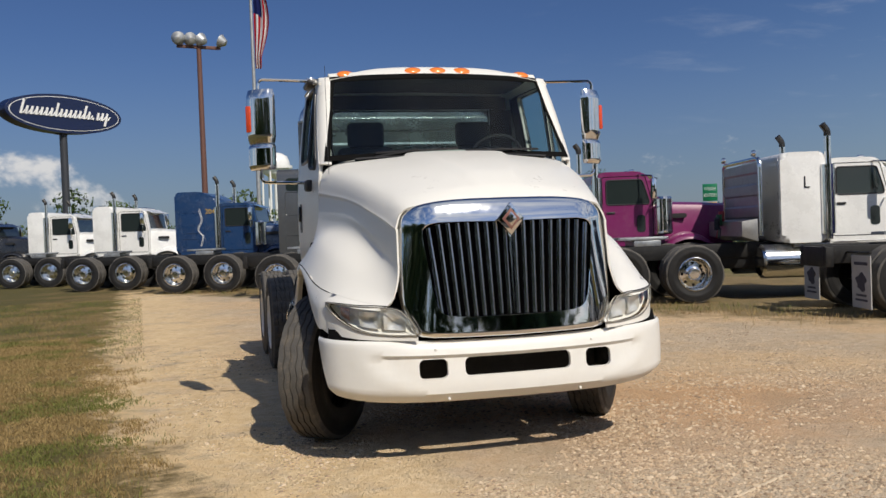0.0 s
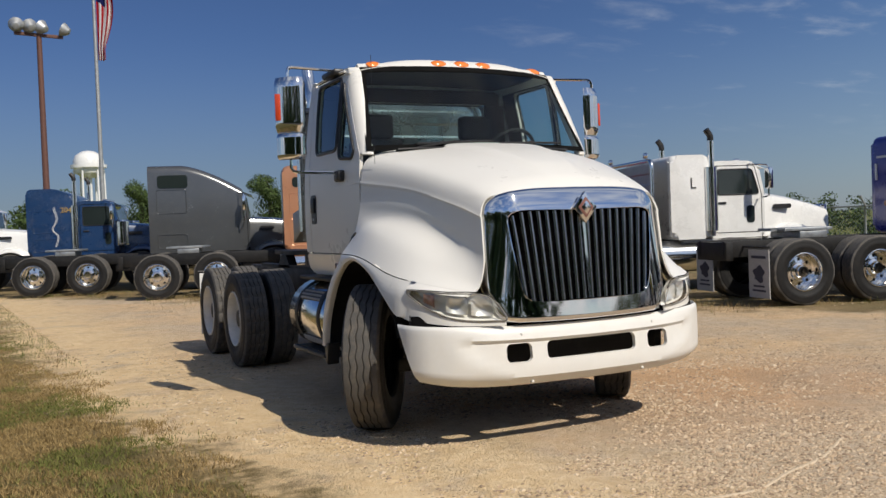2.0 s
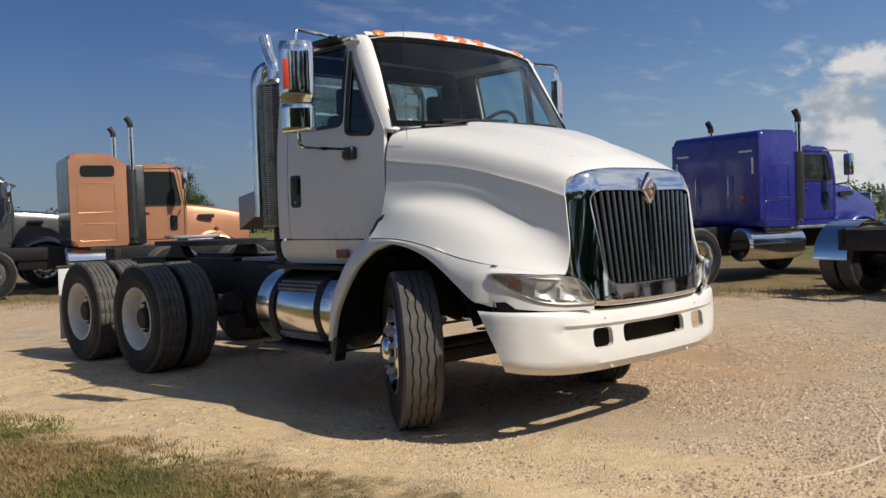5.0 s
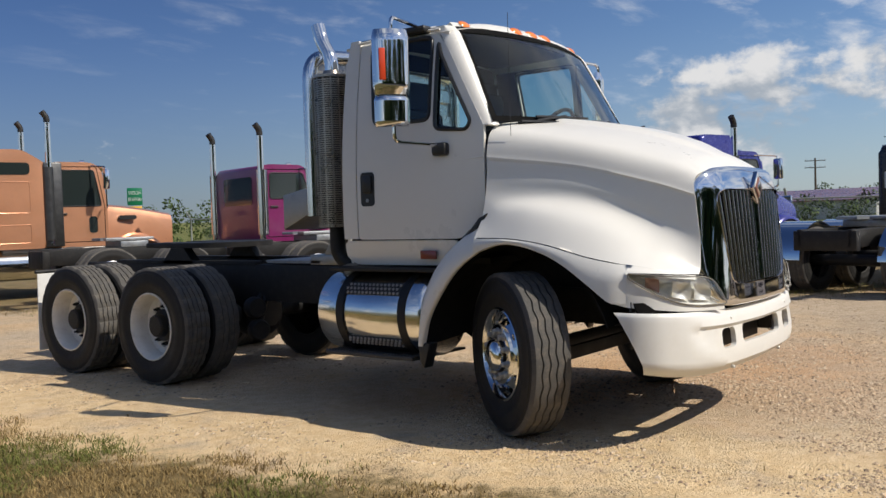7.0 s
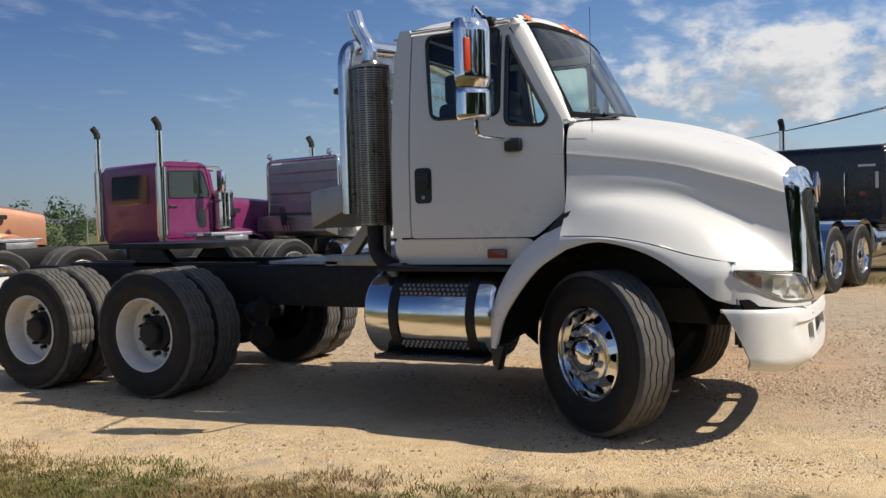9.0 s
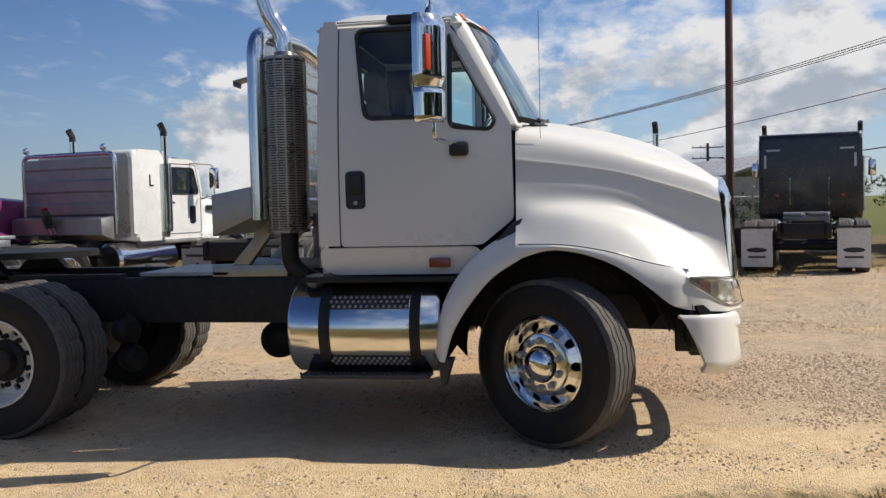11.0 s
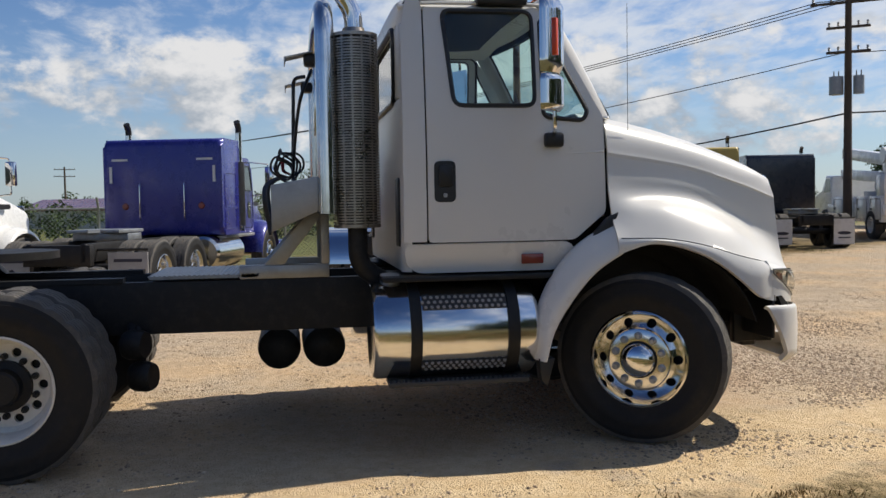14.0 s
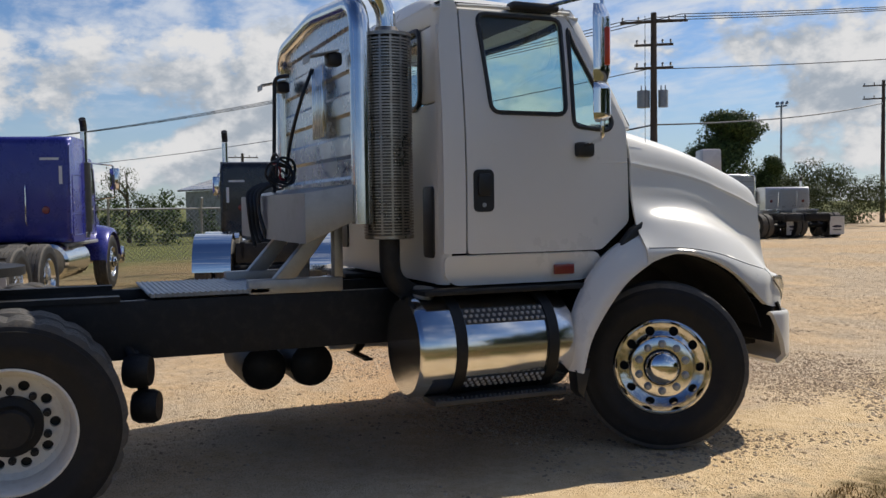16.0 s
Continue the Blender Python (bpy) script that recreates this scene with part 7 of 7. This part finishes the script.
tree_line("far_tree_belt", [(-60, 95), (-10, 100), (40, 105), (90, 80), (130, 40), (140, 0), (130, -50), (110, -90)], 4.2, 3, LEAF, "belt of dark green trees along the horizon", 2.6)
tree_line("tree_belt_behind_row", [(-34, 78), (-16, 80), (4, 84)], 5.6, 4, LEAF, "dark green trees behind the far end of the row", 2.2, 900, 0.035)
tree_line("hedge_beyond_fence", [(27, 40), (33, 20), (37, 4), (37, -8)], 1.75, 6, LEAF, "low dark hedge beyond the fence", 0.8, 420, 0.05)
tree_line("roadside_thicket", [(33, -42.5), (45, -44), (70, -60)], 3.9, 5, LEAF_OLIVE, "olive thicket of shrubs by the road", 1.6, 4200, 0.017)
tree_line("wood_behind", [(-44, -15), (-24, -19.5), (-4, -22.5), (8, -26), (16, -29)], 9.5, 9, LEAF, "dark wood across the road", 1.3, 420, 0.05)
tree(36.9, -31.9, 6.5, 6.4, 11, "tall dark pine-like tree behind the lot", count=11000)
tree(35.2, -33.9, 4.0, 2.8, 12, "rounded green tree behind the lot", count=5000)
tree(39.0, 0.6, 3.5, 3.2, 15, "thin open-branched tree beyond the fence", LEAF_OLIVE, 300, True)
tree(15.1, 61.6, 5.7, 4.2, 16, "round green tree behind the grey truck")
tree(5.9, 63.5, 5.3, 4.6, 17, "broad green tree behind the grey truck", count=2600)
tree(22, 46, 4.6, 4.5, 18, "green tree behind the purple truck", count=2600)
tree(45, 26, 3.9, 5.0, 19, "round olive tree beyond the fence", LEAF_OLIVE)


# chain-link fence beyond the row
def fence():
    fe = thing("chain_link_fence", "galvanised chain-link fence on slim posts", "fence")
    a, b = Vector((17.5, 28.0, 0)), Vector((22.5, -8.0, 0))
    n = 14
    bm0 = B()
    tube(bm0, [(0, 0, -0.1), (0, 0, 1.58), (-0.2, 0, 1.86)], 0.035, 8)
    post = None
    for i in range(n + 1):
        p = a.lerp(b, i / n)
        if post is None:
            post = part("post", bm0, GALV, fe, m=pose(p.x, p.y, 0))
        else:
            same(post, fe, pose(p.x, p.y, 0))
    bm = B()
    tube(bm, [a + Vector((0, 0, 1.55)), b + Vector((0, 0, 1.55))], 0.025, 6)
    part("top_rail", bm, GALV, fe)
    d = (b - a).normalized()
    length = (b - a).length
    vs, fs = [], []
    step, th = 0.13, 0.0045
    k = 0
    for i in range(int(length / step)):
        for sgn in (1, -1):
            s0 = i * step
            s1 = s0 + sgn * 1.5
            if not 0 < s1 < length:
                continue
            p, q = a + d * s0 + Vector((0, 0, 0.05)), a + d * s1 + Vector((0, 0, 1.55))
            up = Vector((0, 0, th * 1.4))
            vs += [tuple(p - up), tuple(q - up), tuple(q + up), tuple(p + up)]
            fs.append((k, k + 1, k + 2, k + 3))
            k += 4
    me = bpy.data.meshes.new("chain_link")
    me.from_pydata(vs, [], fs)
    me.materials.append(GALV)
    o = new("chain_link", me)
    o.parent = fe


fence()


# low sheds beyond
def shed(x, y, w, d, h, turn, wall, roof, label):
    sh = thing("shed", label, "building", pose(x, y, 0, 0, 0, turn))
    bm = B()
    box(bm, -w / 2, w / 2, -d / 2, d / 2, -0.1, h)
    part("wall", bm, wall, sh)
    bm = B()
    prism(bm, [(-d / 2 - 0.4, h), (0, h + d * 0.16), (d / 2 + 0.4, h), (d / 2 + 0.4, h + 0.1), (0, h + d * 0.16 + 0.12), (-d / 2 - 0.4, h + 0.1)], -w / 2 - 0.3, w / 2 + 0.3, "x")
    part("roof", bm, roof, sh)


shed(48, -9, 12, 7, 2.6, 20, paint("shed wall", (0.30, 0.28, 0.25)), paint("shed roof", (0.16, 0.13, 0.11)), "grey weathered shed with a brown roof")
shed(78, 18, 14, 6, 1.5, 60, paint("pale wall", (0.6, 0.6, 0.58)), paint("dull red roof", (0.20, 0.07, 0.06)), "low pale building with a dull red roof")


# utility crane truck and a dump-bodied truck down the lot
def crane_truck(x, y, turn):
    ct = thing("crane_truck", "white utility truck with a folded boom and bucket", "truck", pose(x, y, 0, 0, 0, turn))
    bm = B()
    box(bm, -2.7, 3.2, -1.15, 1.15, 0.85, 1.25, 0.03)
    part("deck", bm, P_WHITE, ct)
    for s in (-1, 1):
        for k in range(4):
            bm = B()
            box(bm, -2.6 + 1.3 * k, -1.45 + 1.3 * k, *sorted((s * 0.72, s * 1.17)), 0.62, 1.55, 0.03)
            part("locker", bm, P_WHITE, ct)
            bm = B()
            ring = [(-2.025 + 1.3 * k + x, s * 1.172, z) for x, z in rounded(0.98, 0.74, 0.05, 3, 0, 1.08)]
            tube(bm, ring + ring[:1], 0.009, 5, False)
            part("locker_seam", bm, SEAM, ct)
            bm = B()
            box(bm, -1.72 + 1.3 * k, -1.62 + 1.3 * k, *sorted((s * 1.168, s * 1.19)), 1.05, 1.12, 0.006)
            part("locker_handle", bm, BLACK_TRIM, ct)
        for xw in (-1.6, 3.6):
            wheel(ct, pose(xw, s * 1.05, 0.515, 0, 0, 90 if s < 0 else -90), "fleet_white")
    bm = B()
    cyl(bm, (-1.2, 0, 1.2), (-1.2, 0, 2.6), 0.42, 0.36)
    box(bm, -1.7, -0.7, -0.45, 0.45, 2.2, 2.9, 0.06)
    part("turret", bm, P_WHITE, ct)
    bm = B()
    box(bm, -1.4, 4.2, -0.2, 0.2, -0.22, 0.22, 0.04, m=pose(0.2, 0, 2.95, 0, -6, 0))
    part("boom", bm, P_WHITE, ct, "long white boom arm")
    bm = B()
    box(bm, -1.0, 3.2, -0.16, 0.16, -0.2, 0.2, 0.04, m=pose(0.2, 0.42, 2.3, 0, -3, 0))
    part("lower_boom", bm, P_WHITE, ct)
    bm = B()
    box(bm, -2.65, -1.95, -0.38, 0.38, 2.35, 3.4, 0.06, m=pose(0, 0, 0, 0, 4, 0))
    part("bucket", bm, P_WHITE, ct, "white fibreglass bucket")
    bm = B()
    box(bm, -2.0, -1.0, 0.1, 0.5, 2.5, 3.1, 0.08)
    cyl(bm, (-1.0, -0.35, 3.05), (-1.0, 0.55, 3.05), 0.28)
    part("knuckle", bm, P_WHITE, ct)
    bm = B()
    box(bm, -2.66, -1.9, 0.5, 1.1, 1.25, 2.3, 0.03)
    part("control_cabinet", bm, P_WHITE, ct)
    for k in range(3):
        bm = B()
        pts = [(-1.55 + 0.18 * math.cos(a) + 0.1 * k, -0.55, 2.95 + 0.22 * math.sin(a)) for a in (2 * math.pi * i / 20 for i in range(21))]
        tube(bm, pts, 0.03, 6)
        part("hose_coil", bm, BLACK_TRIM, ct)
    for x, z, r in ((-1.55, 3.05, 0.17), (-0.95, 3.28, 0.13), (-1.25, 2.55, 0.15), (3.9, 3.3, 0.16)):
        bm = B()
        cyl(bm, (x, -0.42, z), (x, -0.30, z), r, seg=18)
        part("sheave", bm, BLACK, ct, "dark boom pulley")
    for z in (1.75, 1.95):
        bm = B()
        tube(bm, bend([(-2.6, -1.1, 1.5), (-2.6, -1.1, z), (2.9, -1.1, z), (2.9, -1.1, 1.5)], 0.08), 0.025, 6)
        part("side_rail", bm, GALV, ct)
    for x in (-2.3, 2.7):
        bm = B()
        box(bm, x - 0.09, x + 0.09, -1.3, 1.3, 0.55, 0.72, 0.02)
        box(bm, x - 0.16, x + 0.16, -1.36, -1.14, 0.18, 0.24, 0.01)
        box(bm, x - 0.06, x + 0.06, -1.30, -1.20, 0.2, 0.6, 0.01)
        part("outrigger", bm, BLACK, ct)
    bm = B()
    box(bm, -0.6, 0.9, -0.55, 0.55, 1.25, 1.75, 0.04)
    cyl(bm, (-0.2, -0.45, 1.95), (-0.2, 0.45, 1.95), 0.22)
    part("winch", bm, FLAP_GREY, ct)
    bm = B()
    prism(bm, [(3.2, 0.9), (3.2, 2.4), (3.9, 2.45), (4.35, 1.75), (5.6, 1.6), (5.6, 0.8)], -1.0, 1.0, "y", 0.06)
    part("cab", bm, P_WHITE, ct)
    for s in (-1, 1):
        bm = B()
        prism(bm, [(3.35, 1.75), (3.35, 2.3), (3.85, 2.3), (4.2, 1.75)], *sorted((s * 0.99, s * 1.01)), "y")
        part("side_window", bm, DARK_GLASS, ct)


crane_truck(24.6, -20.1, -15)


# ---- loose stones and grass on the ground ----
def verge_edge(y):
    return -2.2 - 0.42 * math.tanh(y / 1.5) - 0.07 * y


def scatter_stones():
    rng = random.Random(21)
    vs, fs = [], []
    for i in range(120000):
        if i % 3 == 0:
            x, y = rng.gauss(-0.6, 2.0), rng.gauss(-1.4, 1.6)
        elif i % 5 == 0:
            x, y = rng.uniform(1.0, 10.0), rng.uniform(-9.0, 4.0)
        else:
            x, y = rng.uniform(-3.4, 5.0), rng.uniform(-4.5, 6.5)
        if x < verge_edge(y) + 0.25 or rng.random() > 0.5 + 0.5 * min(1.0, max(0.0, (x - verge_edge(y) - 0.3) / 1.2)) or (y > 1.0 and rng.random() > 0.45) or noise.noise((x * 0.6, y * 0.6, 3.0)) + 0.5 * noise.noise((x * 2.1, y * 2.1, 5.0)) < rng.uniform(-0.28, 0.32):
            continue
        r = 0.0045 + 0.013 * rng.random() ** 3 + (0.012 if rng.random() > 0.993 else 0)
        z = ground_height(x, y)
        k = len(vs)
        n = 4
        for ring, h, q in ((0, -0.3, 0.9), (1, 0.16, 1.0)):
            for j in range(n):
                a = 2 * math.pi * (j + 0.4 * ring) / n + i
                rr = r * q * rng.uniform(0.75, 1.2)
                vs.append((x + rr * math.cos(a) * 1.25, y + rr * math.sin(a), z + r * h))
        vs.append((x, y, z + r * 0.7))
        for j in range(n):
            jj = (j + 1) % n
            fs += [(k + j, k + jj, k + n + jj, k + n + j), (k + n + j, k + n + jj, k + 2 * n)]
    me = bpy.data.meshes.new("gravel")
    me.from_pydata(vs, [], fs)
    m = bpy.data.materials.new("loose stone")
    m.use_nodes = True
    n = Nodes(m.node_tree)
    rnd = n.add("ShaderNodeNewGeometry").outputs["Random Per Island"]
    col = n.mix(n.ramp(rnd, 0.0, 0.5), (0.25, 0.18, 0.12), n.mix(n.ramp(rnd, 0.5, 1.0), (0.47, 0.345, 0.225), (0.60, 0.475, 0.335)))
    n.add("ShaderNodeOutputMaterial", {"Surface": n.add("ShaderNodeBsdfPrincipled", {"Base Color": col, "Roughness": 0.9}).outputs[0]})
    me.materials.append(m)
    tagged(new("gravel", me), "loose pale gravel stones on sand", "gravel", kind="stuff")


def grow_grass(name, count, where, seed, tall, green):
    """Thin bent blades; where(rng) gives a place or None."""
    rng = random.Random(seed)
    vs, fs = [], []
    for i in range(count):
        p = where(rng)
        if p is None:
            continue
        x, y = p
        z = ground_height(x, y) - 0.004
        h = tall * rng.uniform(0.35, 1.0)
        a = rng.uniform(0, 6.283)
        w = 0.002 + 0.002 * rng.random()
        dx, dy = math.cos(a) * w, math.sin(a) * w
        lean = rng.uniform(0.2, 1.1) * h
        la = rng.uniform(0, 6.283)
        lx, ly = math.cos(la) * lean, math.sin(la) * lean
        k = len(vs)
        vs += [(x - dx, y - dy, z), (x + dx, y + dy, z), (x + dx * 0.8 + lx * 0.35, y + dy * 0.8 + ly * 0.35, z + h * 0.6), (x - dx * 0.8 + lx * 0.35, y - dy * 0.8 + ly * 0.35, z + h * 0.6), (x + lx, y + ly, z + h)]
        fs += [(k, k + 1, k + 2, k + 3), (k + 3, k + 2, k + 4)]
    me = bpy.data.meshes.new(name)
    me.from_pydata(vs, [], fs)
    m = bpy.data.materials.new(name + " blades")
    m.use_nodes = True
    n = Nodes(m.node_tree)
    rnd = n.add("ShaderNodeNewGeometry").outputs["Random Per Island"]
    pos = n.add("ShaderNodeNewGeometry").outputs["Position"]
    patch = n.ramp(n.noise(pos, 0.8, 4.0, 0.6), 0.40, 0.64)
    dry = n.mix(rnd, (0.20, 0.135, 0.055), (0.40, 0.29, 0.13))
    fresh = n.mix(rnd, (0.075, 0.10, 0.02), (0.20, 0.20, 0.06))
    pick = n.ramp(n.math("ADD", n.math("MULTIPLY", patch, 0.7), n.math("MULTIPLY", rnd, 0.5)), 0.62 - green, 0.80 - green)
    col = n.mix(pick, dry, fresh)
    n.add("ShaderNodeOutputMaterial", {"Surface": n.add("ShaderNodeBsdfPrincipled", {"Base Color": col, "Roughness": 0.8, "Specular IOR Level": 0.2}).outputs[0]})
    me.materials.append(m)
    tagged(new(name, me), "short dry grass with green patches", "grass", kind="stuff")


def on_verge(rng):
    y = rng.uniform(-4.6, 8.5)
    e = verge_edge(y)
    d = rng.random() ** 1.1 * 4.8
    x = e + 0.9 - d
    ragged = 0.9 * noise.noise((x * 0.55, y * 0.55, 7.0)) + 0.6 * noise.noise((x * 1.7, y * 1.7, 1.0)) + 0.3 * noise.noise((x * 5, y * 5, 4.0))
    tuft = noise.noise((x * 7.0, y * 7.0, 9.0))
    if rng.random() > (d - 0.95 + 0.8 * ragged) / 0.45 * (0.55 + 0.9 * tuft):
        return None
    return x, y


def on_verge_far(rng):
    y = rng.uniform(5.0, 18.0)
    x = verge_edge(y) + 0.3 - rng.random() * 6.0
    return x, y


def on_row_edge(rng):
    y = rng.uniform(-13.0, 20.0)
    x = 8.9 - 0.63 * y + rng.gauss(1.2, 0.9)
    if noise.noise((x * 0.5, y * 0.5, 2.0)) < -0.05:
        return None
    return x, y


scatter_stones()
grow_grass("verge_grass", 380000, on_verge, 31, 0.042, -0.01)
grow_grass("far_verge_grass", 30000, on_verge_far, 32, 0.05, 0.22)
grow_grass("row_edge_grass", 14000, on_row_edge, 33, 0.12, 0.02)


# a pale flat strip standing for a line of pale dirt in front of the lorry
bm = B()
line = spline([(1.3, -2.1, 0), (0.85, -2.35, 0), (0.45, -2.47, 0), (0.06, -2.62, 0), (-0.32, -2.58, 0), (-0.62, -2.45, 0), (-0.74, -2.30, 0)], 8)
sheet(bm, [[(p.x, p.y + d, ground_height(p.x, p.y) + h) for d, h in ((-0.014, 0.0), (-0.007, 0.006), (0.007, 0.006), (0.014, 0.0))] for p in line], 0.002)
tagged(part("cord", bm, principled("pale dusty cord", (0.55, 0.44, 0.31), 0.9, 0, 0.15, 0.2, 12, 80)), "pale sand strip lying on the gravel", "cord")
